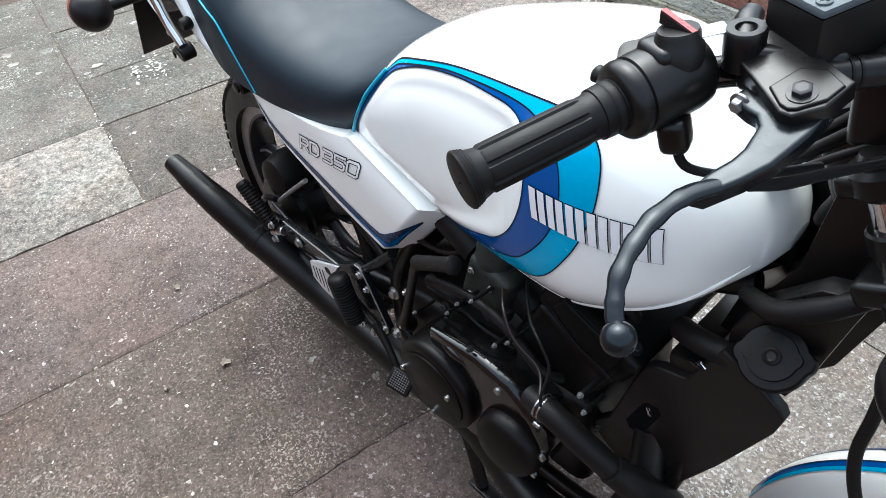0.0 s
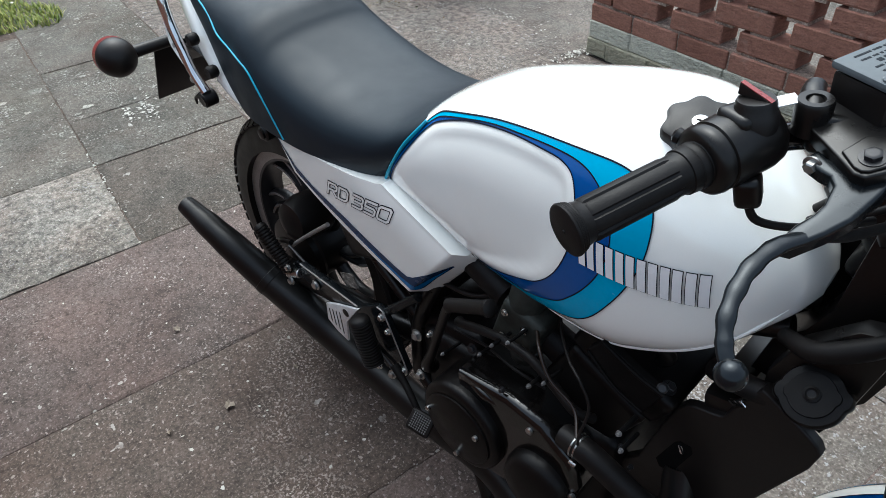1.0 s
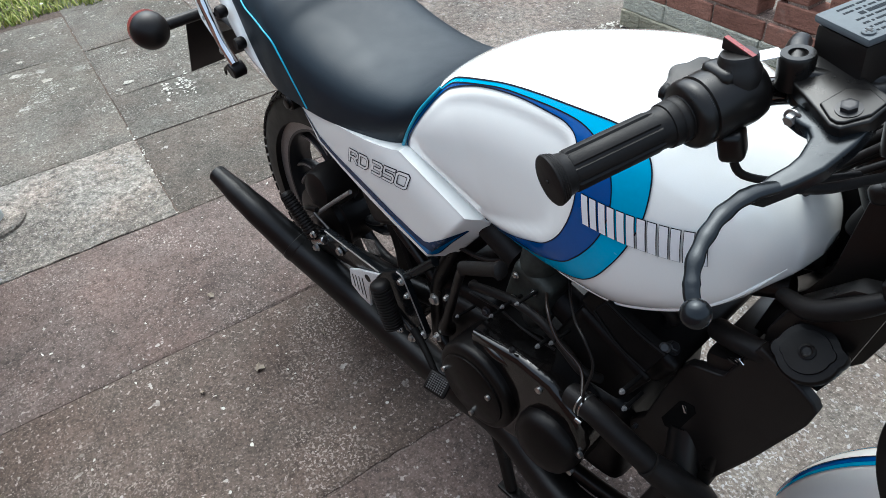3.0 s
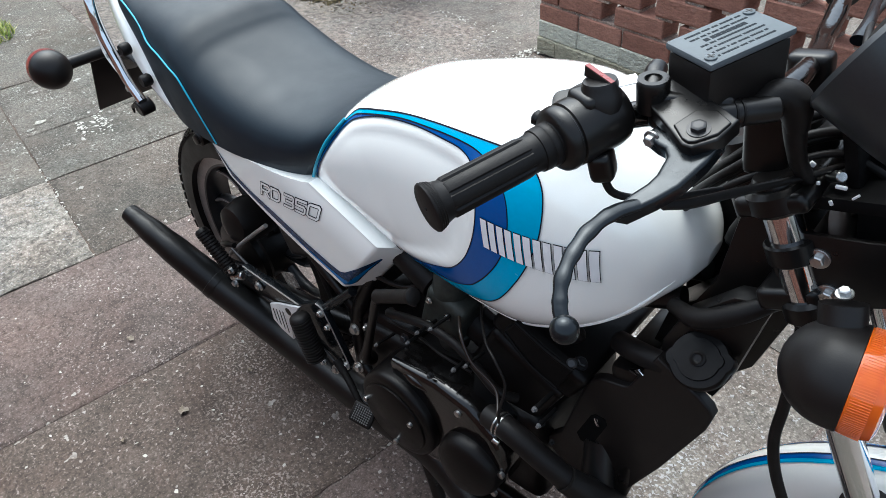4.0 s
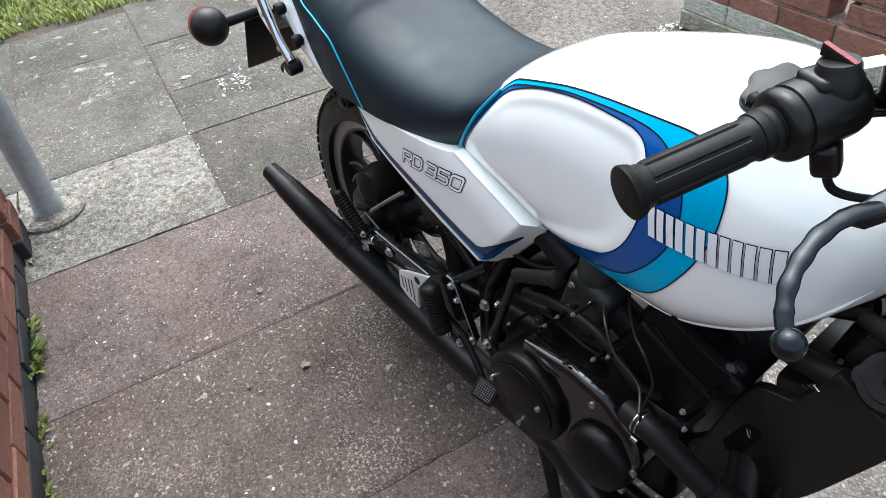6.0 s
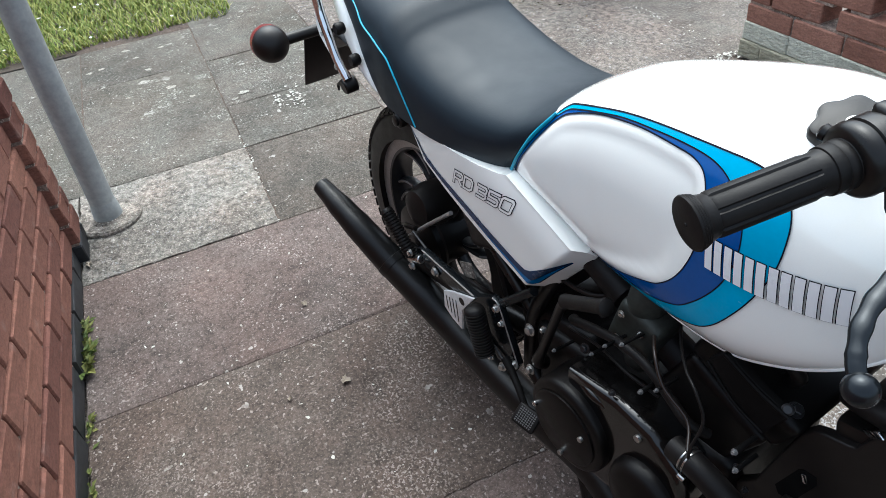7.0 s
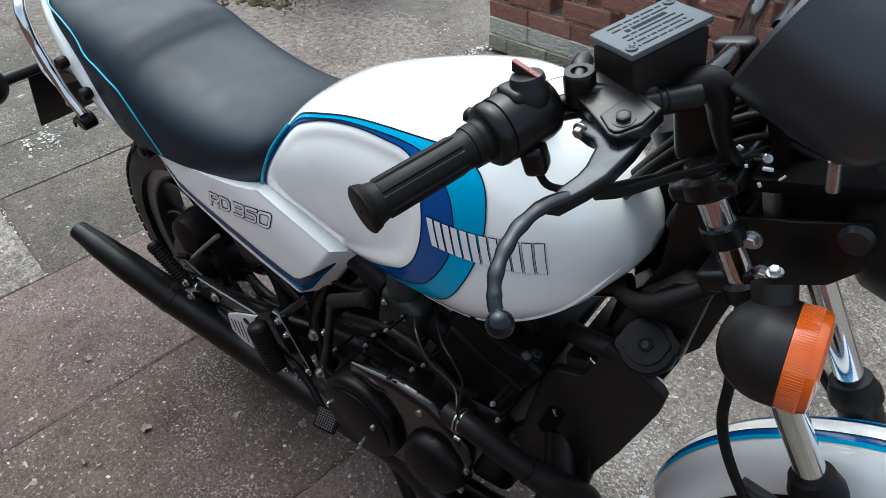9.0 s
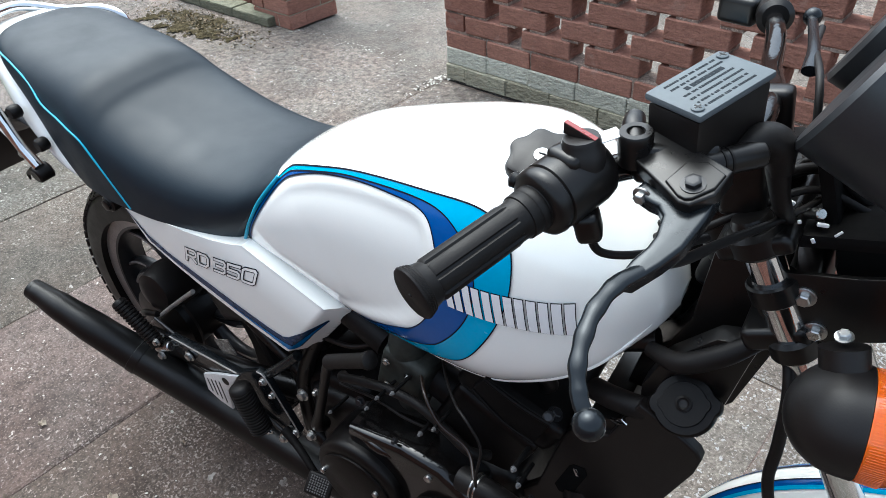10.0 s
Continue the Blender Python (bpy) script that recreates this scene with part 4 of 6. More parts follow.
def seat_ring(row, count=72):
    xb, xt, zb, zt, w, mid = row
    ring = []
    for j in range(count):
        a = math.pi * j / (count - 1)
        c, s = math.cos(a), math.sin(a)
        y = w * math.copysign(abs(c) ** (2 / SN), c)
        f = abs(s) ** (2 / SN)
        dome = 0.010 * (1 - (y / w) ** 2)
        ring.append((xb + (xt - xb) * f, mid + y, zb + (zt - zb) * f + (dome - 0.010) * min(1.0, f * 1.5)))
    return ring


seat = part("seat", rings_mesh([seat_ring(r) for r in SEAT]), M_SEAT, bike, "long stepped black vinyl dual seat", smooth=70)


def seat_half(x, z):
    best = None
    for xb, xt, zb, zt, w, mid in SEAT:
        f = min(1.0, max(0.0, (z - zb) / (zt - zb)))
        d = abs(xb + (xt - xb) * f - x)
        if best is None or d < best[0]:
            best = (d, w * (1 - f ** SN) ** (1 / SN), mid)
    return best[1:]


PIPE = [(0.136, 0.710), (0.107, 0.752), (0.077, 0.788), (0.052, 0.813), (0.024, 0.825), (-0.018, 0.834), (-0.066, 0.846)]
for s in (-1, 1):
    run = []
    for x, z in PIPE:
        h, mid = seat_half(x, z)
        run.append((x, mid + s * (h + 0.0004), z))
    run += [(-0.112, 0.042 + s * 0.1215, 0.866), (-0.165, 0.048 + s * 0.117, 0.886), (-0.222, 0.052 + s * 0.109, 0.8985), (-0.270, 0.057 + s * 0.092, 0.903), (-0.302, 0.060 + s * 0.052, 0.9035), (-0.309, 0.060, 0.9035)]
    part("piping", tube(run, 0.0018, 8, 8), M_PIPING, seat, "light blue seat piping")
    edge = [(0.384, s * 0.0930, 0.724), (0.400, s * 0.0950, 0.751), (0.416, s * 0.0955, 0.775), (0.433, s * 0.0930, 0.801), (0.448, s * 0.0890, 0.820), (0.461, s * 0.0830, 0.836), (0.469, s * 0.0750, 0.847)]
    part("piping", tube(edge, 0.0026, 8, 8), M_PIPING, seat, "light blue seat piping")

# --- side panel
PANEL = [(0.094, 0.7065), (0.146, 0.7075), (0.248, 0.7105), (0.330, 0.7165), (0.380, 0.7220), (0.395, 0.726), (0.556, 0.660), (0.563, 0.651), (0.559, 0.638),
         (0.486, 0.545), (0.474, 0.536), (0.447, 0.5365), (0.411, 0.548), (0.345, 0.567), (0.277, 0.588), (0.205, 0.613), (0.138, 0.640)]


def panel_y(x, z):
    """The side panel bulges outwards and turns in along the tank and towards its front edge."""
    y = 0.108 + 0.013 * math.sin(max(0.0, min(1.0, (x - 0.06) / 0.42)) * math.pi * 0.55)
    along = (x - 0.392) * 0.368 + (z - 0.723) * 0.929
    y -= 0.009 * max(0.0, 1 + min(0.0, along) / 0.060) ** 2
    front = (x - 0.472) * 0.80 - (z - 0.536) * 0.60
    if front > -0.022:
        y -= (front + 0.022) * 1.25
    return y


def side_shell(outline, thick, s, fine=0.007, lift=0.0):
    """A thin curved shell over an (x, z) outline."""
    bm = bmesh.new()
    vs = [bm.verts.new((x, z, 0)) for x, z in outline]
    bm.faces.new(vs)
    lo = Vector((min(p[0] for p in outline), min(p[1] for p in outline)))
    hi = Vector((max(p[0] for p in outline), max(p[1] for p in outline)))
    for axis, n in ((0, int((hi.x - lo.x) / fine)), (1, int((hi.y - lo.y) / fine))):
        for k in range(1, n):
            co = Vector((0, 0, 0))
            co[axis] = lo[axis] + fine * k
            no = Vector((0, 0, 0))
            no[axis] = 1
            bmesh.ops.bisect_plane(bm, geom=bm.verts[:] + bm.edges[:] + bm.faces[:], plane_co=co, plane_no=no)
    rim_edges = [e for e in bm.edges if e.is_boundary]
    if thick:
        r = bmesh.ops.extrude_edge_only(bm, edges=rim_edges)
        back = [v for v in r["geom"] if isinstance(v, bmesh.types.BMVert)]
    else:
        back = []
    far = set(back)
    for v in bm.verts:
        x, z = v.co.x, v.co.y
        y = panel_y(x, z) + lift
        if v in far:
            y -= thick
        v.co = Vector((x, s * y, z))
    return bm


panel = part("side_panel", side_shell(PANEL, 0.028, -1, 0.004), M_WHITE, bike, "pearl white side panel with model lettering", smooth=50)
part("stripe", side_shell([(0.100, 0.7020), (0.148, 0.6570), (0.194, 0.6385), (0.290, 0.6130), (0.356, 0.5935), (0.420, 0.5760), (0.445, 0.5715), (0.459, 0.5770), (0.502, 0.6090), (0.535, 0.6330), (0.536, 0.6300), (0.502, 0.5920), (0.470, 0.5520), (0.460, 0.5450), (0.450, 0.5455), (0.414, 0.5575), (0.350, 0.5775), (0.282, 0.5990), (0.205, 0.6225), (0.148, 0.6440), (0.102, 0.6960)], 0, -1, 0.004, 0.0008), M_NAVY, panel, "dark blue edge stripe")
part("stripe_fill", side_shell([(0.300, 0.5960), (0.356, 0.5800), (0.431, 0.5610), (0.454, 0.5575), (0.466, 0.5610), (0.500, 0.5960), (0.528, 0.6240), (0.502, 0.5935), (0.466, 0.5500), (0.457, 0.5440), (0.451, 0.5465), (0.414, 0.5600), (0.354, 0.5790)], 0, -1, 0.004, 0.0013), M_DEEPCYAN, panel, "mid blue inner stripe")


STROKES = {"R": [[(0, 0), (0, 1), (0.82, 1), (1, 0.86), (1, 0.58), (0.82, 0.44), (0.02, 0.44)], [(0.52, 0.44), (1, 0)]],
           "D": [[(0, 0), (0, 1), (0.78, 1), (1, 0.80), (1, 0.20), (0.78, 0), (0, 0)]],
           "3": [[(0, 1), (0.86, 1), (1, 0.88), (1, 0.62), (0.86, 0.5), (0.22, 0.5)], [(0.84, 0.5), (1, 0.38), (1, 0.12), (0.86, 0), (0, 0)]],
           "5": [[(1, 1), (0, 1), (0, 0.56), (0.84, 0.56), (1, 0.44), (1, 0.12), (0.86, 0), (0, 0)]],
           "0": [[(0, 0.5), (0, 0.88), (0.14, 1), (0.86, 1), (1, 0.88), (1, 0.12), (0.86, 0), (0.14, 0), (0, 0.12), (0, 0.5)]]}


def lettering(words, half, lift, longer):
    """Square outline lettering on the side panel: ribbons along each stroke."""
    bm = bmesh.new()
    for ch, (a, b) in words:
        for line in STROKES[ch]:
            inset = 0.0034
            pts = []
            for x, y in line:
                pts.append(Vector((inset + (a + (b - a) * x) * (0.165 - 2 * inset), inset + y * (0.031 - 2 * inset))))
            dense = []
            for p, q in zip(pts, pts[1:]):
                n = max(1, int((q - p).length / 0.004))
                dense += [p + (q - p) * k / n for k in range(n)]
            dense.append(pts[-1])
            d0, d1 = (dense[1] - dense[0]).normalized(), (dense[-1] - dense[-2]).normalized()
            closed = (dense[0] - dense[-1]).length < 1e-6
            if not closed:
                dense[0] = dense[0] - d0 * longer
                dense[-1] = dense[-1] + d1 * longer
            rows = []
            for k, p in enumerate(dense):
                before = (p - dense[k - 1]).normalized() if k else (d1 if closed else d0)
                after = (dense[k + 1] - p).normalized() if k < len(dense) - 1 else (d0 if closed else d1)
                n = Vector((-(before + after).y, (before + after).x)).normalized()
                w = half / max(0.5, n.dot(Vector((-after.y, after.x))))
                row = []
                for e in (p + n * w, p - n * w):
                    f, g = e.x / 0.165, e.y / 0.031
                    low = (0.243 + 0.170 * f, 0.6435 + 0.0170 * f)
                    high = (0.2550 + 0.172 * f, 0.6765 + 0.0190 * f)
                    px, pz = low[0] + (high[0] - low[0]) * g, low[1] + (high[1] - low[1]) * g
                    row.append(bm.verts.new((px, -(panel_y(px, pz) + lift), pz)))
                rows.append(row)
            for r, q in zip(rows, rows[1:]):
                bm.faces.new((r[0], r[1], q[1], q[0]))
    return bm


MODEL = (("R", (0.0, 0.150)), ("D", (0.190, 0.340)), ("3", (0.440, 0.590)), ("5", (0.635, 0.790)), ("0", (0.835, 1.0)))
part("lettering_outline", lettering(MODEL, 0.0040, 0.0008, 0.0038), M_LINE, panel, "dark outline of the model lettering", smooth=0)
part("lettering", lettering(MODEL, 0.0022, 0.0012, 0.0020), M_WHITE, panel, "white outlined model lettering", smooth=0)

# --- tail: cowl, rail, lamp carrier, indicator, plate carrier
tail_rings = []
for x, z, t, w, mid in smooth_table([(-0.035, 0.700, 0.006, 0.118, 0.024), (-0.085, 0.732, 0.022, 0.127, 0.028), (-0.145, 0.787, 0.034, 0.129, 0.034), (-0.205, 0.843, 0.037, 0.121, 0.040), (-0.275, 0.884, 0.026, 0.100, 0.046), (-0.335, 0.900, 0.014, 0.064, 0.050), (-0.360, 0.902, 0.006, 0.025, 0.050)], 5):
    ring = []
    for j in range(44):
        a = 2 * math.pi * j / 44
        c, s = math.cos(a), math.sin(a)
        o = t * math.copysign(abs(s) ** 0.7, s)
        ring.append((x + 0.66 * o, mid + w * math.copysign(abs(c) ** 0.5, c), z + 0.75 * o))
    tail_rings.append(ring)
tail = part("tail_cowl", rings_mesh(tail_rings), M_WHITE, bike, "pearl white tail cowl under the seat", smooth=60)
half_rail = [(-0.130, -0.118, 0.716), (-0.165, -0.118, 0.753), (-0.186, -0.118, 0.797), (-0.204, -0.118, 0.842), (-0.212, -0.117, 0.884), (-0.224, -0.108, 0.914), (-0.262, -0.080, 0.927), (-0.318, -0.022, 0.927)]
rail_pts = half_rail + [(-0.348, 0.062, 0.924)] + [(x, 0.124 - 0.62 * y, z - 0.030) for x, y, z in half_rail[::-1]]
rail = part("grab_rail", tube(rail_pts, 0.0100, 16, 8), M_CHROME, bike, "chrome grab rail round the seat")
for s in (-1, 1):
    yy = 0.062 + s * 0.174
    part("rail_plate", tube([(-0.226, yy, 0.836), (-0.216, yy, 0.795), (-0.176, yy, 0.735)], [0.010, 0.013, 0.007], 12, 6, flat=0.3), M_WHITE, rail, "flat pale rail stay")
    for x, z in ((-0.146, 0.819), (-0.100, 0.766)):
        part("rubber_bush", lathe([(0.010, 0), (0.0125, 0.004), (0.0125, 0.016), (0.010, 0.020)], (x, 0.062 + s * 0.160, z), (0, s, 0), 18), M_RUBBER, rail, "black rubber bush")
    for x, z in ((-0.216, 0.792), (-0.174, 0.732)):
        part("stay_bolt", hexbolt((x, 0.062 + s * 0.176, z), (0, s, 0), 0.0068, 0.008), M_STEEL, rail, "zinc bolt")


def indicator(name, centre, stem_from, facing, r=0.044, stem=0.012, lens_mat=M_AMBER, cut=0.22):
    """A round black indicator with an orange lens."""
    c, f = Vector(centre), Vector(facing).normalized()
    ob = part(name, lathe([(0, -r * 1.0)] + [(r * math.sin(t), -r * math.cos(t)) for t in (0.18, 0.36, 0.54, 0.72, 0.9, 1.08, 1.26, 1.42, math.pi / 2)] + [(r, r * cut), (r * 0.96, r * (cut + 0.03))], c, f, 40), M_PLASTIC, bike, "round black indicator")
    part("lens", lathe([(r * 0.99, r * (cut + 0.015)), (r * 0.99, r * 0.55), (r * 0.93, r * 0.74), (r * 0.80, r * 0.80), (0, r * 0.82)], c, f, 40), lens_mat, ob, "ribbed lens")
    rib = []
    x, y, z = basis(f)
    for k in range(120):
        a = 2 * math.pi * k / 120
        d = x * math.cos(a) + y * math.sin(a)
        rib.append(rod(c + f * r * (cut + 0.05) + d * r * 0.98, c + f * r * 0.60 + d * r * 0.985, 0.00055, seg=4))
    part("lens_ribs", joined(*rib), lens_mat, ob)
    part("stem", tube([stem_from, (Vector(stem_from) + c) / 2, c], [stem, stem, stem * 1.1], 20, 2), M_PLASTIC, ob, "black rubber stem")
    return ob


for s in (-1, 1):
    indicator("rear_indicator", (-0.290, 0.03 + s * 0.240, 0.778), (-0.275, 0.03 + s * 0.115, 0.782), (-1, -s * 0.10, -0.16), 0.0395, lens_mat=M_RED, cut=0.01)
plate = part("number_plate_carrier", block((0.004, 0.23, 0.158), pose(-0.375, 0.0, 0.681, 0, 27, 0), 0.0015), M_PLASTIC, bike, "black number plate carrier")
part("rear_guard", tube([(-0.02, 0, 0.66), (-0.13, 0, 0.735), (-0.25, 0, 0.765), (-0.33, 0, 0.72)], 0.075, 20, 6, flat=0.22), M_BLACK, bike, "black rear mudguard")
tl = part("tail_lamp", block((0.07, 0.13, 0.07), pose(-0.315, 0.05, 0.812, 0, 10, 0), 0.014, 3), M_PLASTIC, bike, "tail lamp housing")
part("lens", block((0.03, 0.12, 0.06), pose(-0.350, 0.05, 0.806, 0, 10, 0), 0.010, 3), M_RED, tl, "red tail lamp lens")
part("helmet_lock", joined(rod((-0.136, -0.100, 0.704), (-0.136, -0.130, 0.700), 0.018, 0.016, 20), tube([(-0.148, -0.124, 0.708), (-0.168, -0.126, 0.696), (-0.172, -0.126, 0.682)], [0.006, 0.004, 0.002], 8, 4)), M_PLASTIC, bike, "black helmet lock")
part("frame_eye", joined(rod((0.055, -0.115, 0.690), (0.055, -0.090, 0.690), 0.016, seg=20), lathe([(0.010, 0), (0.010, 0.004), (0.006, 0.005)], (0.055, -0.115, 0.690), (0, -1, 0), 18)), M_BLACK, bike, "black shock absorber eye")

# --- wheels
REAR, FRONT = Vector((-0.014, 0.012, 0.330)), Vector((1.402, 0.018, 0.308))


def tyre_mesh(c, r, half, rim_r):
    prof = []
    for t in range(15):
        a = math.pi * (t / 14)
        prof.append((rim_r + (r - rim_r) * math.sin(a) ** 0.62, -half * math.cos(a) * (1.0 if abs(math.cos(a)) < 0.93 else 0.96)))
    bm = bmesh.new()
    seg = 72
    rows = [[bm.verts.new(c + Vector((math.cos(b) * q, y, math.sin(b) * q))) for b in (2 * math.pi * j / seg for j in range(seg))] for q, y in prof]
    for a, b in zip(rows, rows[1:]):
        for j in range(seg):
            bm.faces.new((a[j], a[(j + 1) % seg], b[(j + 1) % seg], b[j]))
    for j in range(seg):
        bm.faces.new((rows[-1][j], rows[-1][(j + 1) % seg], rows[0][(j + 1) % seg], rows[0][j]))
    return bm


def tread_blocks(c, r, half, count):
    out = []
    for j in range(count):
        a = 2 * math.pi * j / count
        for row, (y, dr, tw) in enumerate(((-half * 0.72, -0.0135, 0.45), (-half * 0.38, -0.003, 0.15), (0, 0.0005, 0), (half * 0.38, -0.003, -0.15), (half * 0.72, -0.0135, -0.45))):
            b = a + (math.pi / count if row % 2 else 0)
            m = Matrix.Translation(c) @ Matrix.Rotation(-b, 4, "Y") @ Matrix.Translation((r + dr, y, 0)) @ Matrix.Rotation(-tw * 1.4, 4, "Z")
            out.append(block((0.005, half * 0.30, 2 * math.pi * r / count * 0.72), m, 0))
    return joined(*out)


def wheel(name, c, r, half, label):
    rr = r - 0.078
    hub = part(name, joined(lathe([(0.060, -0.07), (0.075, -0.062), (0.078, 0.062), (0.060, 0.07)], c, (0, -1, 0), 40)), M_CASTB, bike, label)
    part("tyre", tyre_mesh(c, r, half, rr), M_RUBBER, hub, "black treaded tyre", smooth=50)
    part("tread", tread_blocks(c, r, half, 64), M_RUBBER, hub, "tyre tread blocks", smooth=0)
    part("rim", lathe([(rr - 0.030, -half * 0.60), (rr + 0.004, -half * 0.66), (rr + 0.006, -half * 0.60), (rr - 0.02, -half * 0.42), (rr - 0.02, half * 0.42), (rr + 0.006, half * 0.60), (rr + 0.004, half * 0.66), (rr - 0.030, half * 0.60), (rr - 0.036, 0.0), (rr - 0.030, -half * 0.60)], c, (0, -1, 0), 72, caps=False), M_RIM, hub, "dark cast rim")
    for y in (-1, 1):
        part("rim_edge", lathe([(rr - 0.024, half * 0.615), (rr + 0.005, half * 0.69), (rr + 0.007, half * 0.66), (rr - 0.02, half * 0.59), (rr - 0.024, half * 0.615)], c, (0, y, 0), 72, caps=False), M_RIMEDGE, hub, "bright machined rim edge")
    for k in range(7):
        a = 2 * math.pi * k / 7
        for d in (-0.12, 0.16):
            pts, w = [], []
            for t in range(6):
                f = t / 5
                q = 0.070 + (rr - 0.030 - 0.066) * f
                b = a + d * (0.35 + 0.65 * f) + 0.42 * f * f
                pts.append(c + Vector((math.cos(b) * q, 0, math.sin(b) * q)))
                w.append(0.016 - 0.004 * f)
            part("spoke", tube(pts, w, 10, 3, flat=0.6), M_RIM, hub, "curved dark cast spoke")
            for y in (-0.0105,):
                part("spoke_edge", tube([p + Vector((0, y, 0)) for p in pts], 0.0035, 6, 3), M_RIMEDGE, hub, "bright spoke edge")
    return hub


rw = wheel("rear_wheel", REAR, 0.318, 0.052, "black cast rear wheel with curved spokes")
part("drum_plate", lathe([(0.088, 0.060), (0.092, 0.068), (0.088, 0.080), (0.060, 0.086), (0.025, 0.090), (0.0, 0.092)], REAR, (0, -1, 0), 48), M_CASTB, rw, "black drum brake plate")
part("axle_nut", hexbolt(REAR + Vector((0, -0.130, 0)), (0, -1, 0), 0.013, 0.012), M_STEEL, rw, "zinc axle nut")
fw = wheel("front_wheel", FRONT, 0.308, 0.043, "black cast front wheel")
part("disc", lathe([(0.075, 0.074), (0.133, 0.074), (0.134, 0.079), (0.075, 0.079), (0.075, 0.074)], FRONT, (0, -1, 0), 60, caps=False), M_STEEL, fw, "steel brake disc")
part("brake_arm", tube([(-0.01, -0.108, 0.395), (0.03, -0.118, 0.425), (0.07, -0.118, 0.440)], [0.008, 0.007, 0.006], 10, 3), M_CASTB, bike, "black rear brake arm")
part("brake_rod", tube([(0.075, -0.128, 0.440), (0.22, -0.135, 0.400), (0.40, -0.145, 0.330)], 0.0034, 8, 2), M_RIM, bike, "dull rear brake rod")

# --- frame, swingarm, exhaust
for s in (-1, 1):
    part("swingarm", tube([(0.42, s * 0.088, 0.395), (0.25, s * 0.100, 0.365), (-0.03, s * 0.105, 0.318)], 0.021, 14, 4, flat=1.2), M_BLACK, bike, "black box swingarm")
    part("frame_tube", tube([(0.985, s * 0.03, 0.760), (0.80, s * 0.055, 0.69), (0.60, s * 0.055, 0.640), (0.40, s * 0.060, 0.665), (0.10, s * 0.075, 0.690), (-0.12, s * 0.080, 0.740)], 0.0145, 12, 6), M_BLACK, bike, "black upper frame tube")
    part("down_tube", tube([(1.03, s * 0.03, 0.72), (0.985, s * 0.075, 0.50), (0.945, s * 0.095, 0.30), (0.86, s * 0.10, 0.225), (0.55, s * 0.10, 0.225), (0.42, s * 0.095, 0.30)], 0.0155, 12, 6), M_BLACK, bike, "black frame down tube")
    part("rear_frame_tube", tube([(0.42, s * 0.095, 0.30), (0.44, s * 0.098, 0.45), (0.49, s * 0.075, 0.58), (0.53, s * 0.060, 0.64)], 0.014, 12, 5), M_BLACK, bike, "black rear frame tube")
    part("subframe_tube", tube([(0.43, s * 0.090, 0.44), (0.25, s * 0.078, 0.55), (0.09, s * 0.072, 0.67)], 0.011, 12, 4), M_BLACK, bike, "black subframe tube")
part("airbox", block((0.26, 0.15, 0.17), pose(0.36, 0.0, 0.60, 0, 10, 0), 0.02, 3), M_PLASTIC, bike, "black plastic airbox")
part("inner_guard", block((0.02, 0.16, 0.32), pose(0.30, 0, 0.50, 0, -18, 0), 0.006), M_PLASTIC, bike, "black inner mudguard")
part("oil_tank", block((0.15, 0.05, 0.14), pose(0.30, -0.075, 0.585, 0, -22, 0), 0.016, 3), M_PLASTIC, bike, "black oil tank behind the side panel")
part("peg_stay", tube([(0.205, -0.106, 0.548), (0.115, -0.110, 0.472), (0.029, -0.114, 0.395)], 0.0045, 10, 2), M_RIMEDGE, bike, "grey steel stay behind the side panel")
part("shock_body", joined(lathe([(0.030, 0), (0.048, 0.010), (0.050, 0.05), (0.040, 0.085), (0.022, 0.09)], (0.055, -0.020, 0.470), (0.05, -1, 0.1), 30)), M_PLASTIC, bike, "black drum-shaped housing ahead of the rear wheel")
# small thin plate in the pale patched-concrete material
part("label_sticker", block((0.046, 0.002, 0.034), pose(0.255, -0.112, 0.440, 0, -25, 0), 0), M_SLAB_PALE, bike, "small pale speckled plate", smooth=0)

MUF = [(-0.214, -0.203, 0.447), (-0.190, -0.2005, 0.439), (-0.135, -0.194, 0.418), (-0.070, -0.181, 0.382), (0.005, -0.157, 0.322), (0.095, -0.134, 0.272), (0.175, -0.116, 0.226), (0.32, -0.106, 0.195), (0.48, -0.108, 0.190), (0.62, -0.108, 0.190), (0.80, -0.145, 0.190), (0.895, -0.150, 0.245), (0.940, -0.135, 0.33), (0.950, -0.110, 0.42), (0.930, -0.075, 0.49)]
MUF_R = [0.0215, 0.0235, 0.029, 0.033, 0.036, 0.038, 0.038, 0.037, 0.034, 0.033, 0.036, 0.036, 0.030, 0.024, 0.023]
muffler = part("exhaust", tube(MUF, MUF_R, 28, 5), M_MUFFLER, bike, "matt black tapered expansion exhaust", smooth=60)
tipd = (Vector(MUF[0]) - Vector(MUF[1])).normalized()
part("exhaust_mouth", lathe([(0.018, 0.0), (0.0215, 0.002), (0.0222, -0.006)], Vector(MUF[0]) + tipd * 0.0005, tipd, 28), M_MUFFLER, muffler)
# flat disc in the M_EARTH colour fills the mouth
part("exhaust_bore", lathe([(0.0, 0.0), (0.0175, 0.0), (0.018, 0.0015)], Vector(MUF[0]) + tipd * 0.001, tipd, 28), M_EARTH, muffler, "flat disc closing the exhaust mouth", smooth=0)
part("mount_clip", lathe([(0.0355, -0.010), (0.0375, -0.008), (0.0375, 0.008), (0.0355, 0.010)], (0.005, -0.157, 0.322), (0.82, 0.23, -0.56), 28), M_MUFFLER, muffler)
part("far_exhaust", tube([(x, -y, z) for x, y, z in MUF], MUF_R, 20, 4), M_MUFFLER, bike, "matt black tapered expansion exhaust", smooth=60)

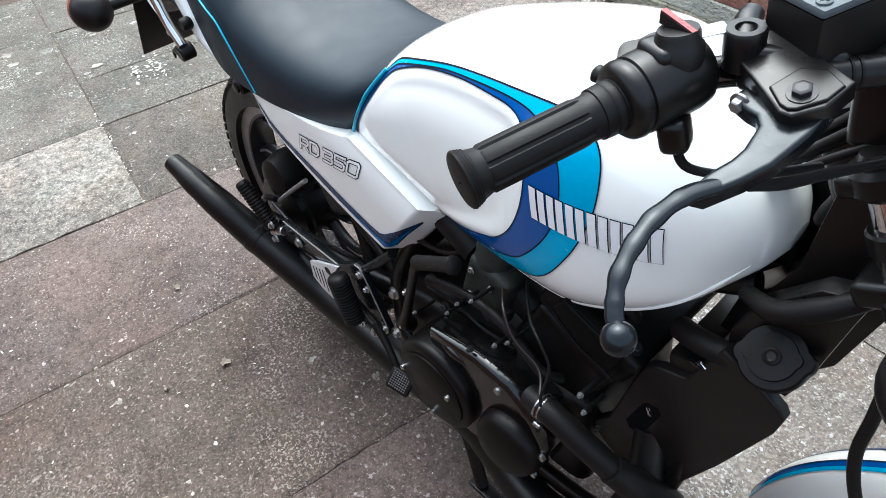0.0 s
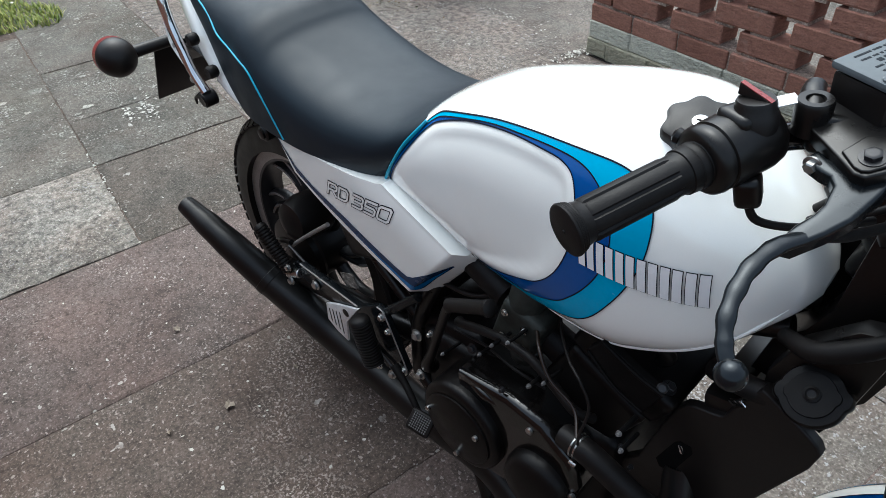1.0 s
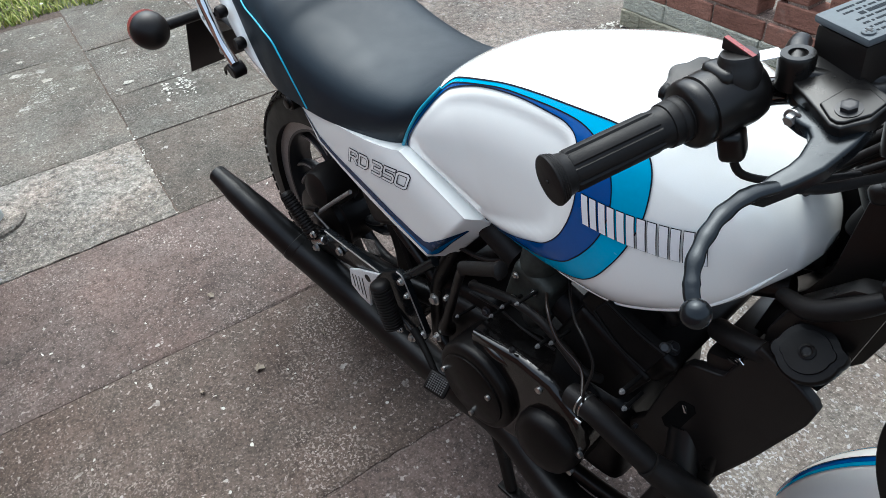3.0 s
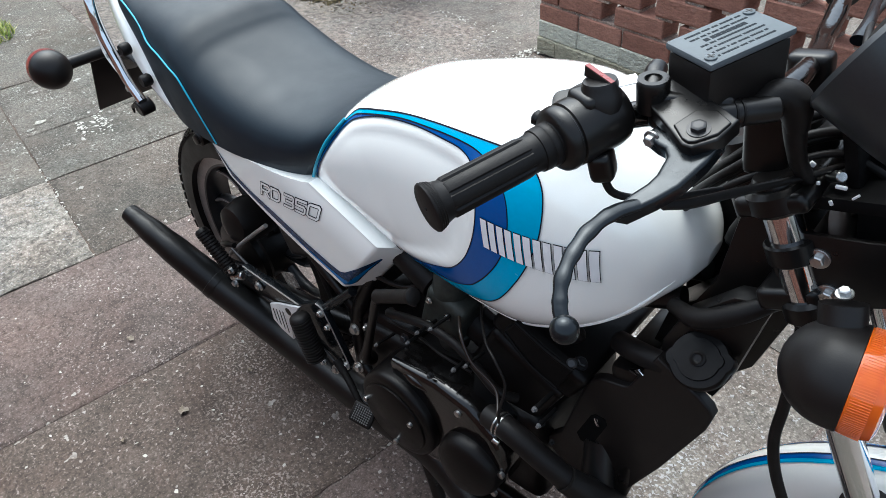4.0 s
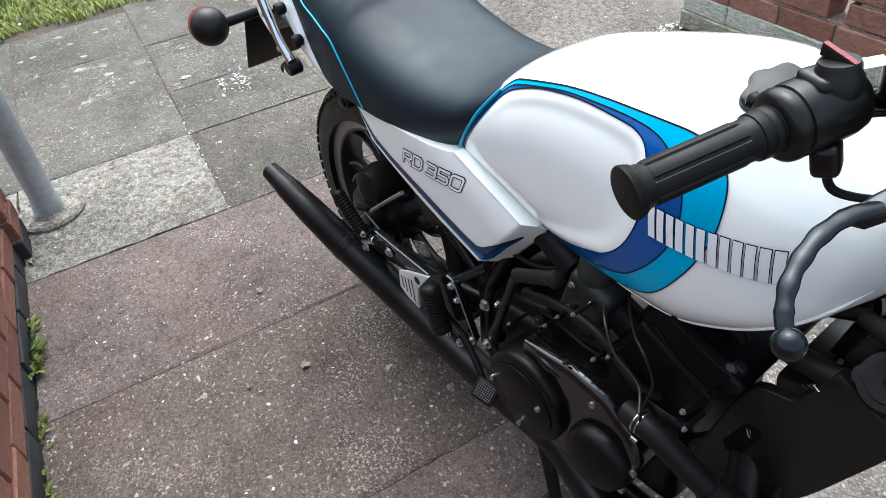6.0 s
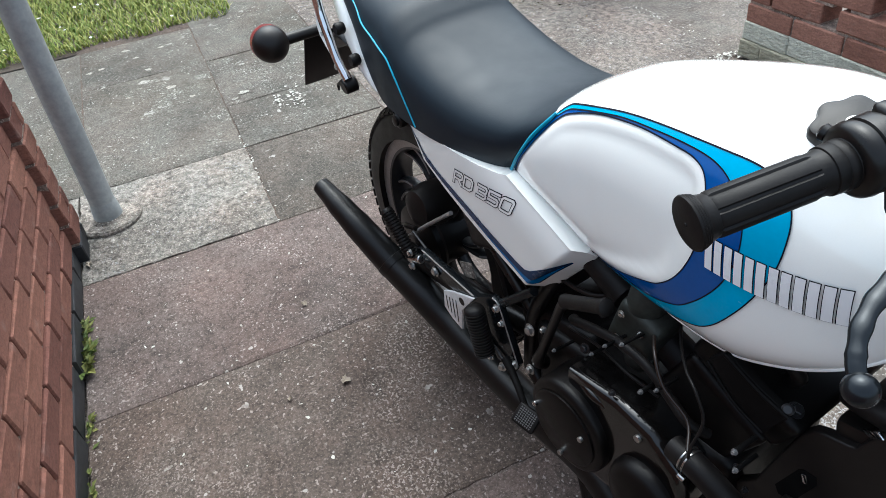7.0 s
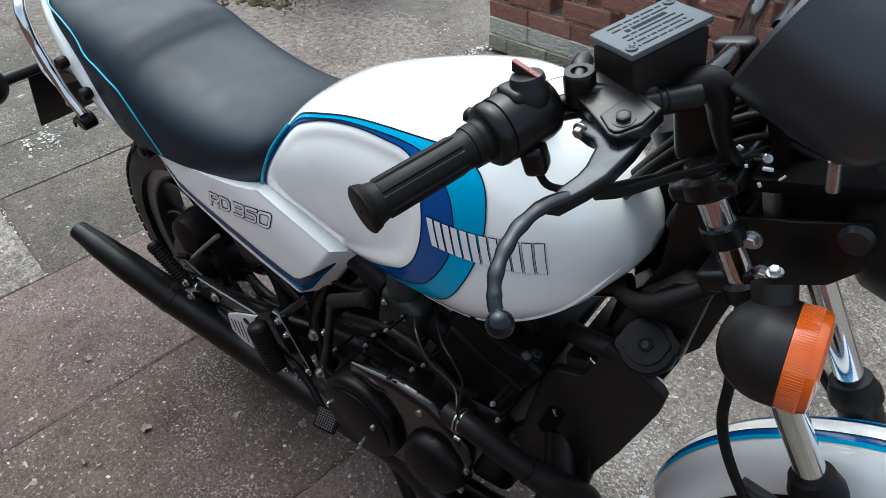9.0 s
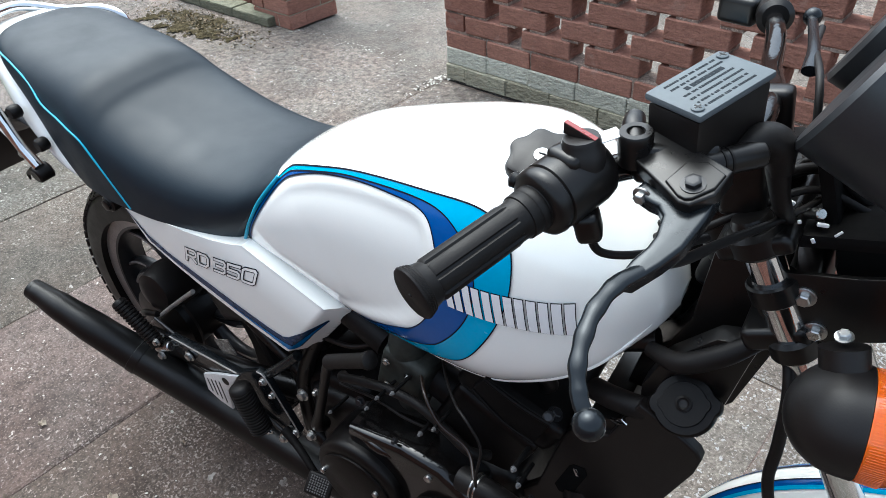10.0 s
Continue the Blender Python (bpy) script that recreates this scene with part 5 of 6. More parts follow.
# footrest carrier with pillion peg, heel plate and rider peg
carrier = part("footrest_carrier", joined(
    prism([(0.098, 0.398), (0.105, 0.420), (0.132, 0.430), (0.315, 0.430), (0.372, 0.468), (0.392, 0.462), (0.440, 0.345), (0.425, 0.312), (0.372, 0.306), (0.355, 0.330), (0.345, 0.372), (0.300, 0.390), (0.200, 0.388), (0.130, 0.384)], 0.012, side(-0.128), 0.003),
    tube([(0.33, -0.134, 0.405), (0.40, -0.128, 0.47), (0.46, -0.115, 0.53)], 0.009, 12, 3)), M_LEVER, bike, "glossy black footrest carrier")
part("heel_plate", joined(
    prism([(0.206, 0.372), (0.240, 0.392), (0.318, 0.428), (0.270, 0.362), (0.262, 0.302), (0.228, 0.308), (0.201, 0.324)], 0.005, side(-0.141), 0.0015),
    ), M_RIMBRIGHT, carrier, "bright ribbed alloy heel plate")
# raised dark bars paint the shade that grooves would hold
for k in range(4):
    part("groove", prism([(0.214 + k * 0.012, 0.364 + k * 0.004), (0.2164 + k * 0.012, 0.365 + k * 0.004), (0.2184 + k * 0.012, 0.330 - k * 0.004), (0.216 + k * 0.012, 0.330 - k * 0.004)], 0.0008, side(-0.1459), 0), M_CASTB, carrier, "thin dark bar drawn for groove shade", smooth=0)
# solid dark disc stands in for a shaded hole in the plate
part("plate_hole", lathe([(0.009, 0), (0.009, 0.0008), (0, 0.0008)], (0.274, -0.1460, 0.390), (0, -1, 0), 20), M_CASTB, carrier, "dark disc drawn for the shade of a cut-out", smooth=0)
part("carrier_edge", tube([(0.372, -0.140, 0.466), (0.391, -0.1405, 0.460), (0.418, -0.1405, 0.396), (0.438, -0.1405, 0.346)], 0.0014, 8, 4), M_RIMEDGE, carrier, "worn bright edge")
part("carrier_edge", tube([(0.128, -0.141, 0.428), (0.20, -0.1415, 0.4285), (0.312, -0.1415, 0.4285)], 0.0017, 8, 3), M_RIMEDGE, carrier, "worn bright edge")


def foot_peg(name, a, b, r, label):
    a, b = Vector(a), Vector(b)
    n = 15
    prof = []
    h = (b - a).length
    for k in range(n):
        z0 = h * k / n
        prof += [(r * 0.86, z0), (r, z0 + h / n * 0.22), (r, z0 + h / n * 0.66), (r * 0.86, z0 + h / n * 0.88)]
    prof += [(r * 0.98, h), (r * 0.92, h + 0.005), (r * 0.70, h + 0.009), (0, h + 0.011)]
    return part(name, lathe([(0, 0)] + prof, a, b - a, 24), M_RUBBER, bike, label)


peg = foot_peg("pillion_footrest", (0.100, -0.152, 0.402), (0.030, -0.158, 0.480), 0.0150, "black ribbed folding pillion footrest")
part("peg_pivot", rod((0.092, -0.152, 0.390), (0.128, -0.145, 0.405), 0.010, seg=14), M_STEEL, peg, "zinc pivot")
for p, r in (((0.110, -0.158, 0.420), 0.006), ((0.109, -0.158, 0.384), 0.007), ((0.177, -0.142, 0.402), 0.008)):
    part("peg_bolt", hexbolt(p, (0, -1, 0), r, 0.007), M_STEEL, peg, "zinc bolt")
peg2 = foot_peg("rider_footrest", (0.375, -0.168, 0.343), (0.352, -0.168, 0.437), 0.0200, "thick black ribbed rubber footrest")
for p, r in (((0.386, -0.142, 0.452), 0.007), ((0.400, -0.142, 0.425), 0.006), ((0.369, -0.150, 0.315), 0.006), ((0.405, -0.150, 0.318), 0.008), ((0.432, -0.142, 0.342), 0.008)):
    part("peg_bolt", hexbolt(p, (0.1, -1, 0.25), r * 0.8, 0.007), M_STEEL, peg2, "zinc bolt")
part("brake_pedal", joined(tube([(0.415, -0.150, 0.350), (0.455, -0.160, 0.335), (0.492, -0.172, 0.318), (0.512, -0.178, 0.300)], [0.009, 0.007, 0.0065, 0.008], 12, 4, flat=0.8)), M_DULLCAST, bike, "black brake pedal")
pad = part("pedal_pad", block((0.048, 0.040, 0.010), pose(0.518, -0.186, 0.308, 42, 8, 12), 0.006, 3), M_RUBBER, bike, "studded rubber pedal pad")
part("pad_studs", joined(*[block((0.0024, 0.0024, 0.0016), pose(0.518, -0.186, 0.308, 42, 8, 12) @ Matrix.Translation((-0.0158 + 0.0045 * i, -0.0128 + 0.0043 * j, 0.0054)), 0) for i in range(8) for j in range(7)]), M_CARBLIGHT, pad, "worn bright studs", smooth=0)

# centre stand
for s in (-1, 1):
    part("centre_stand_leg", joined(tube([(0.50, s * 0.085, 0.235), (0.585, s * 0.105, 0.13), (0.640, s * 0.125, 0.016)], [0.014, 0.014, 0.013], 12, 4), block((0.075, 0.028, 0.012), pose(0.650, s * 0.125, 0.0065, 0, 0, 0), 0.004)), M_BLACK, bike, "black centre stand leg with foot")
part("stand_bar", rod((0.575, -0.10, 0.14), (0.575, 0.10, 0.14), 0.011), M_BLACK, bike, "black centre stand cross bar")

# --- engine
part("crankcase", block((0.40, 0.235, 0.20), pose(0.66, 0.0, 0.375, 0, -4, 0), 0.03, 4), M_CASTB, bike, "black crankcase")
part("gearbox", block((0.20, 0.20, 0.16), pose(0.50, 0.0, 0.40, 0, -12, 0), 0.03, 4), M_CASTB, bike, "black gearbox case")
cover = part("clutch_cover", prism([(0.618 + 0.082 * math.cos(a), 0.392 + 0.088 * math.sin(a)) for a in (2 * math.pi * j / 56 for j in range(56))], 0.078, side(-0.112), 0.014, 4), M_CASTB, bike, "black clutch cover", smooth=50)
part("front_cover", prism([(0.60, 0.50), (0.70, 0.522), (0.765, 0.515), (0.815, 0.478), (0.835, 0.43), (0.82, 0.36), (0.78, 0.325), (0.68, 0.30), (0.60, 0.30)], 0.060, side(-0.112), 0.016, 4), M_GLOSSB, bike, "black front engine cover", smooth=50)
pump = part("water_pump_cover", lathe([(0.056, 0), (0.056, 0.020), (0.051, 0.033), (0.041, 0.040), (0.018, 0.044), (0, 0.045)], (0.770, -0.160, 0.392), (0.05, -1, 0.1), 44), M_CASTB, bike, "black round water pump cover")
part("cover_disc", lathe([(0.068, 0), (0.068, 0.004), (0.063, 0.007), (0.0, 0.008)], (0.618, -0.189, 0.392), (0, -1, 0), 52), M_CASTB, cover, "flat black cover face")
for x, z in ((0.558, 0.399), (0.664, 0.418), (0.620, 0.334)):
    part("cover_bolt", lathe([(0.0048, 0), (0.0048, 0.005), (0.0035, 0.006), (0, 0.006)], (x, -0.196, z), (0, -1, 0), 14), M_STEEL, cover, "zinc cover screw")
for x, z, y in ((0.748, 0.492, -0.170), (0.828, 0.412, -0.170), (0.815, 0.352, -0.172)):
    part("case_bolt", lathe([(0.0058, 0), (0.0058, 0.006), (0.004, 0.007), (0, 0.007)], (x, y, z), (0, -1, 0), 14), M_STEEL, cover, "zinc case screw")
part("cover_rib", tube([(0.622, -0.166, 0.492), (0.658, -0.168, 0.494), (0.698, -0.166, 0.488)], [0.004, 0.0095, 0.004], 14, 5), M_GLOSSB, cover, "glossy black cover shoulder")

barrel_m = pose(0.783, 0.0, 0.520, 0, 26, 0)
part("cylinder_block", block((0.135, 0.205, 0.16), barrel_m, 0.014, 3), M_CASTB, bike, "black water-cooled cylinder block")
head_ob = part("cylinder_head", block((0.150, 0.210, 0.060), barrel_m @ Matrix.Translation((0, 0, 0.115)), 0.014, 3), M_CASTB, bike, "black cylinder head")
for s in (-1, 1):
    for fx in (-0.05, 0.05):
        part("head_nut", hexbolt(barrel_m @ Vector((fx, s * 0.085, 0.145)), barrel_m.to_3x3() @ Vector((0, 0, 1)), 0.007, 0.007), M_RIM, head_ob, "dull head nut")
part("spark_plug_cap", tube([(0.865, -0.062, 0.640), (0.880, -0.075, 0.668), (0.868, -0.085, 0.690), (0.83, -0.080, 0.70)], [0.009, 0.009, 0.007, 0.004], 14, 4), M_RUBBER, bike, "black spark plug cap")
part("head_bolt_cap", lathe([(0.007, -0.006), (0.007, 0.008), (0.0045, 0.010), (0, 0.010)], (0.893, -0.108, 0.650), (0.2, -0.6, 0.7), 22), M_RIM, bike, "dull alloy sender cap")
carb = part("carburettor", joined(block((0.075, 0.06, 0.10), pose(0.668, -0.086, 0.590, 0, 16, 0), 0.014, 3), lathe([(0.026, 0), (0.028, 0.02), (0.024, 0.05), (0.018, 0.06)], (0.668, -0.086, 0.62), (0.1, -0.1, 1), 24), rod((0.668, -0.086, 0.52), (0.672, -0.088, 0.56), 0.024, 0.030, 22)), M_CARB, bike, "oxidised alloy carburettor")
for x, z in ((0.635, 0.575), (0.675, 0.612), (0.640, 0.625), (0.672, 0.565)):
    part("carb_screw", hexbolt((x + 0.013, -0.118, z), (0, -1, 0), 0.004, 0.004), M_STEEL, carb, "small steel screw")
part("far_carburettor", joined(block((0.075, 0.06, 0.10), pose(0.655, 0.070, 0.590, 0, 16, 0), 0.014, 3), lathe([(0.026, 0), (0.028, 0.02), (0.024, 0.05), (0.018, 0.06)], (0.655, 0.070, 0.62), (0.1, 0.1, 1), 24)), M_CARB, bike, "oxidised alloy carburettor")
for s in (-1, 1):
    part("intake_rubber", rod((0.69, s * 0.068, 0.575), (0.745, s * 0.062, 0.545), 0.026, 0.028, 22), M_RUBBER, bike, "black intake rubber")
    part("airbox_hose", tube([(0.62, s * 0.068, 0.605), (0.55, s * 0.06, 0.625), (0.48, s * 0.04, 0.62)], 0.027, 18, 4), M_RUBBER, bike, "black airbox hose")
# kick starter
kick = part("kick_starter", tube([(0.498, -0.130, 0.400), (0.505, -0.147, 0.420), (0.519, -0.147, 0.460), (0.545, -0.146, 0.540), (0.562, -0.146, 0.590), (0.572, -0.146, 0.603)], [0.014, 0.011, 0.0085, 0.0075, 0.008, 0.009], 14, 5), M_BLACK, bike, "black folding kick starter")
part("kick_rubber", lathe([(0.008, 0), (0.0110, 0.003), (0.0110, 0.088), (0.0130, 0.092), (0.0130, 0.099), (0.008, 0.102)], (0.566, -0.147, 0.604), (0.86, 0.0, 0.50), 20), M_RUBBER, kick, "black rubber kick pedal")
for p, r in (((0.500, -0.158, 0.402), 0.009), ((0.460, -0.125, 0.445), 0.011), ((0.498, -0.125, 0.476), 0.006)):
    part("kick_bolt", hexbolt(p, (0, -1, 0.1), r * 0.75, 0.008), M_ALLOY, kick, "zinc bolt")
# hoses and cables
hose = part("coolant_hose", tube([(0.800, -0.165, 0.525), (0.845, -0.170, 0.530), (0.900, -0.162, 0.500), (0.950, -0.140, 0.450), (0.985, -0.105, 0.40)], 0.0175, 20, 6), M_RUBBER, bike, "thick black coolant hose")
for k in range(2):
    part("hose_clamp", lathe([(0.0179, 0), (0.0188, 0.0006), (0.0188, 0.0022), (0.0179, 0.0028)], Vector((0.822, -0.1685, 0.530)) + Vector((0.98, -0.06, 0.02)).normalized() * (0.0065 * k), (0.98, -0.06, 0.02), 30), M_STEEL, hose, "bright spring clamp")
part("clamp_screw", rod((0.826, -0.188, 0.517), (0.836, -0.187, 0.515), 0.004, seg=10), M_STEEL, hose, "steel clamp screw")
part("oil_hose", tube([(0.560, -0.118, 0.545), (0.573, -0.130, 0.558), (0.621, -0.135, 0.580), (0.672, -0.136, 0.593), (0.720, -0.136, 0.589), (0.762, -0.137, 0.566), (0.797, -0.140, 0.550), (0.815, -0.120, 0.530)], 0.0072, 14, 6), M_RUBBER, bike, "curved black rubber hose above the cover")
part("oil_line", tube([(0.725, -0.085, 0.640), (0.748, -0.112, 0.640), (0.785, -0.148, 0.650), (0.803, -0.160, 0.652), (0.817, -0.166, 0.646), (0.834, -0.170, 0.618), (0.834, -0.184, 0.580), (0.832, -0.182, 0.553)], 0.0020, 10, 6), M_RUBBER, bike, "thin black oil line")
part("oil_line", tube([(0.680, -0.085, 0.630), (0.706, -0.112, 0.622), (0.733, -0.140, 0.622), (0.760, -0.151, 0.595), (0.801, -0.150, 0.568), (0.826, -0.176, 0.554)], 0.0024, 10, 6), M_HOSE, bike, "smoky brown oil line")
part("cable", tube([(0.55, -0.12, 0.52), (0.63, -0.13, 0.545), (0.69, -0.14, 0.552), (0.74, -0.13, 0.540)], 0.0024, 10, 6), M_RUBBER, bike, "black control cable")
part("wiring", tube([(0.47, -0.085, 0.56), (0.56, -0.085, 0.575), (0.64, -0.070, 0.62), (0.73, -0.070, 0.64), (0.82, -0.070, 0.65)], 0.0040, 10, 6), M_PLASTIC, bike, "black wiring loom")
for p, r in (((0.602, -0.118, 0.560), 0.0055), ((0.712, -0.130, 0.585), 0.005), ((0.690, -0.165, 0.528), 0.006), ((0.590, -0.122, 0.505), 0.010), ((0.870, -0.135, 0.535), 0.006), ((0.885, -0.13, 0.50), 0.005), ((0.622, -0.120, 0.600), 0.0045)):
    part("engine_bolt", hexbolt(p, (0.1, -1, 0.35), r * 0.6, 0.006), M_RIM, bike, "dull zinc bolt")

for x, z, r in ((0.732, 0.565, 0.0036), (0.756, 0.591, 0.003), (0.747, 0.498, 0.0032), (0.873, 0.592, 0.004), (0.880, 0.563, 0.0035), (0.664, 0.597, 0.003), (0.693, 0.624, 0.003), (0.560, 0.500, 0.003), (0.640, 0.560, 0.003)):
    part("small_screw", hexbolt((x, -0.158, z), (0.1, -1, 0.4), r * 0.7, 0.005), M_CARBLIGHT, bike, "small dull screw head")
    part("screw_post", rod((x, -0.157, z), (x, -0.118, z - 0.006), r * 0.9, seg=10), M_DULLCAST, bike)
part("cylinder_side", joined(prism([(0.791, 0.652), (0.811, 0.681), (0.861, 0.662), (0.901, 0.651), (0.879, 0.598), (0.834, 0.616)], 0.012, side(-0.106), 0.004, 3),
    tube([(0.811, -0.118, 0.679), (0.861, -0.119, 0.660), (0.900, -0.118, 0.650)], 0.0028, 8, 4), tube([(0.792, -0.118, 0.650), (0.834, -0.119, 0.617), (0.878, -0.118, 0.600)], 0.0022, 8, 4)), M_DULLCAST, bike, "black cylinder side with raised edges", smooth=50)

# --- radiator
RADM = pose(0.962, 0.0, 0.600, 0, -12, 0)
rad = part("radiator", block((0.040, 0.165, 0.185), RADM @ Matrix.Translation((0, 0, -0.034)), 0.008, 2), M_BLACK, bike, "black radiator")
tagged(part("radiator_core", joined(*[block((0.003, 0.150, 0.002), RADM @ Matrix.Translation((0.021, 0, -0.118 + 0.010 * k)), 0) for k in range(15)]), M_CASTB, rad, smooth=0), kind="stuff")
GUARD = [(0.845, 0.432), (0.875, 0.474), (0.896, 0.561), (0.908, 0.608), (0.918, 0.624), (0.930, 0.631), (0.955, 0.638), (0.963, 0.642), (0.971, 0.665), (0.983, 0.700), (0.991, 0.716), (1.006, 0.709), (1.023, 0.700),
         (1.045, 0.688), (1.060, 0.678), (1.066, 0.668), (1.062, 0.640), (1.049, 0.602), (1.022, 0.524), (0.988, 0.440), (0.972, 0.350), (0.945, 0.350), (0.895, 0.395)]
guard = part("radiator_cover", prism(GUARD, 0.014, side(-0.078), 0.004, 3), M_PLASTIC, bike, "matt black radiator side cover")
# near-black plate laid on the cover paints the shade of an open slot
part("cover_slot", prism([(0.901, 0.496), (0.919, 0.550), (0.925, 0.557), (0.940, 0.559), (0.944, 0.548), (0.927, 0.492), (0.921, 0.486), (0.908, 0.484)], 0.0015, side(-0.0912), 0), M_DEEP, guard, "near-black inlay standing in for the shaded slot", smooth=0)
part("slot_clip", block((0.006, 0.003, 0.014), pose(0.930, -0.0935, 0.545, 0, -20, 0), 0.001), M_CHROME, guard, "bright clip in the slot")
CAPR = Vector((1.036, -0.084, 0.735))
rc_ax = Vector((-0.10, -0.62, 0.78)).normalized()
rcap = []
xx, yy, zz = basis(rc_ax)
for h, f in ((0.0, 0.80), (0.0, 1.0), (0.010, 1.0), (0.013, 0.94), (0.0135, 0.72), (0.016, 0.70), (0.0165, 0.0001)):
    rcap.append([CAPR + zz * h + (xx * math.cos(a) + yy * math.sin(a)) * 0.0325 * f * (1 + 0.14 * max(0.0, 1 - ((a - 3.6) / 0.32) ** 2) + 0.14 * max(0.0, 1 - ((a - 0.46) / 0.32) ** 2)) for a in (2 * math.pi * j / 90 for j in range(90))])
radcap = part("radiator_cap", rings_mesh(rcap), M_CASTB, bike, "black pressure cap with two ears")
part("cap_rivet", lathe([(0.0085, 0), (0.0085, 0.002), (0.006, 0.003), (0.004, 0.0015), (0, 0.0015)], CAPR + rc_ax * 0.0162, rc_ax, 24), M_CASTB, radcap, "dull rivet")
part("filler_neck", rod(CAPR - rc_ax * 0.04, CAPR, 0.024, seg=26), M_BLACK, radcap)
part("cap_ring", lathe([(0.0045, 0), (0.0060, 0.0010), (0.0075, 0)], CAPR + rc_ax * 0.0178, rc_ax, 24), M_RIM, radcap, "worn rivet rim")
part("radiator_tank", prism([(1.040, 0.676), (1.054, 0.674), (1.066, 0.712), (1.080, 0.805), (1.086, 0.838), (1.046, 0.826), (1.001, 0.772), (0.984, 0.722), (0.985, 0.690)], 0.024, side(-0.046), 0.004), M_BLACK, rad, "black radiator top tank")
part("filler_hose", tube([(0.985, -0.060, 0.772), (1.020, -0.078, 0.786), (1.055, -0.074, 0.812), (1.085, -0.060, 0.838)], [0.009, 0.0115, 0.0115, 0.009], 18, 5), M_RUBBER, rad, "black rubber hose")
part("hose_sleeve", tube([(0.925, -0.156, 0.482), (0.955, -0.136, 0.448), (0.985, -0.104, 0.398), (0.992, -0.09, 0.36)], [0.0190, 0.0228, 0.0232, 0.022], 20, 5), M_RUBBER, hose, "black rubber elbow")
part("radiator_hose", tube([(0.93, -0.06, 0.675), (0.96, -0.075, 0.690), (1.0, -0.078, 0.700), (1.03, -0.05, 0.70)], 0.014, 16, 4), M_RUBBER, bike, "black upper hose")
# bright block added where a gap would let the pale ground through
part("bright_clip", block((0.009, 0.003, 0.026), pose(0.975, -0.105, 0.692, 20, 40, 0), 0.001), M_CHROME, bike, "bright block standing in for a gap to the ground")
part("head_gusset", prism([(0.957, 0.668), (1.050, 0.665), (1.075, 0.700), (1.098, 0.800), (1.085, 0.900), (1.020, 0.905), (1.012, 0.800), (0.996, 0.760), (0.968, 0.725)], 0.050, side(0.025), 0.004), M_BLACK, bike, "black frame gusset below the steering head")
# added dark block, hides the bright ground past the tank nose
part("ignition_coil", block((0.085, 0.045, 0.200), pose(0.990, 0.072, 0.770, 0, -6, 0), 0.012, 3), M_DULLCAST, bike, "black block added to close the view behind the head tube")
part("horn", lathe([(0.030, 0), (0.042, 0.006), (0.042, 0.020), (0.030, 0.028)], (1.010, 0.06, 0.72), (1, 0, 0), 30), M_BLACK, bike, "black horn")

# --- front end
RAKE = Vector((1.395 - 1.055, 0, 0.308 - 0.949)).normalized()


def fork_at(z, y):
    top = Vector((1.055, y + FC, 0.949))
    return top + RAKE * ((0.949 - z) / -RAKE.z)


FY, FC = 0.080, 0.018
for s in (-1, 1):
    leg = part("fork_leg", rod(fork_at(0.955, s * FY), fork_at(0.60, s * FY), 0.0165, seg=28, edge=0.002), M_CHROME, bike, "chrome fork tube with black slider")
    part("slider", lathe([(0.024, 0), (0.0255, 0.01), (0.0245, 0.10), (0.024, 0.30), (0.020, 0.33)], fork_at(0.60, s * FY), RAKE, 28), M_BLACK, leg, "black fork slider")
    part("dust_seal", lathe([(0.0185, -0.012), (0.024, -0.010), (0.0265, 0.0), (0.030, 0.010), (0.030, 0.022), (0.0265, 0.026)], fork_at(0.620, s * FY), RAKE, 28), M_RUBBER, leg, "black rubber dust seal")
    part("fork_cover", lathe([(0.0205, 0), (0.0225, 0.002), (0.0225, 0.020), (0.0205, 0.022)], fork_at(0.912, s * FY), RAKE, 28), M_BLACK, leg, "black clamp sleeve")
lower = part("lower_yoke", joined(block((0.060, 0.190, 0.024), pose(*(fork_at(0.853, 0) - Vector((0.012, 0, 0))), 0, -28, 0), 0.008, 3), *[rod(fork_at(0.858, s * FY), fork_at(0.836, s * FY), 0.0225, seg=24) for s in (-1, 1)]), M_BLACK, bike, "black lower fork yoke")
upper = part("upper_yoke", joined(block((0.065, 0.200, 0.020), pose(*fork_at(0.948, 0), 0, -28, 0), 0.008, 3), *[rod(fork_at(0.960, s * FY), fork_at(0.938, s * FY), 0.026, seg=24) for s in (-1, 1)]), M_BLACK, bike, "black upper fork yoke")
for s in (-1, 1):
    part("fork_cap", lathe([(0.0175, 0), (0.0175, 0.006), (0.015, 0.010), (0, 0.010)], fork_at(0.960, s * FY), -RAKE, 24), M_BLACK, upper, "black fork cap")
part("steering_stem", rod(fork_at(0.98, 0) - Vector((0.05, 0, 0.02)), fork_at(0.83, 0) - Vector((0.05, 0, 0.02)), 0.030, seg=28), M_BLACK, bike, "black steering head")
part("ignition_lock", lathe([(0.022, 0), (0.023, 0.02), (0.019, 0.024), (0.010, 0.024), (0, 0.023)], (1.055, 0.018, 0.958), (-0.3, 0, 1), 26), M_PLASTIC, bike, "black ignition lock")
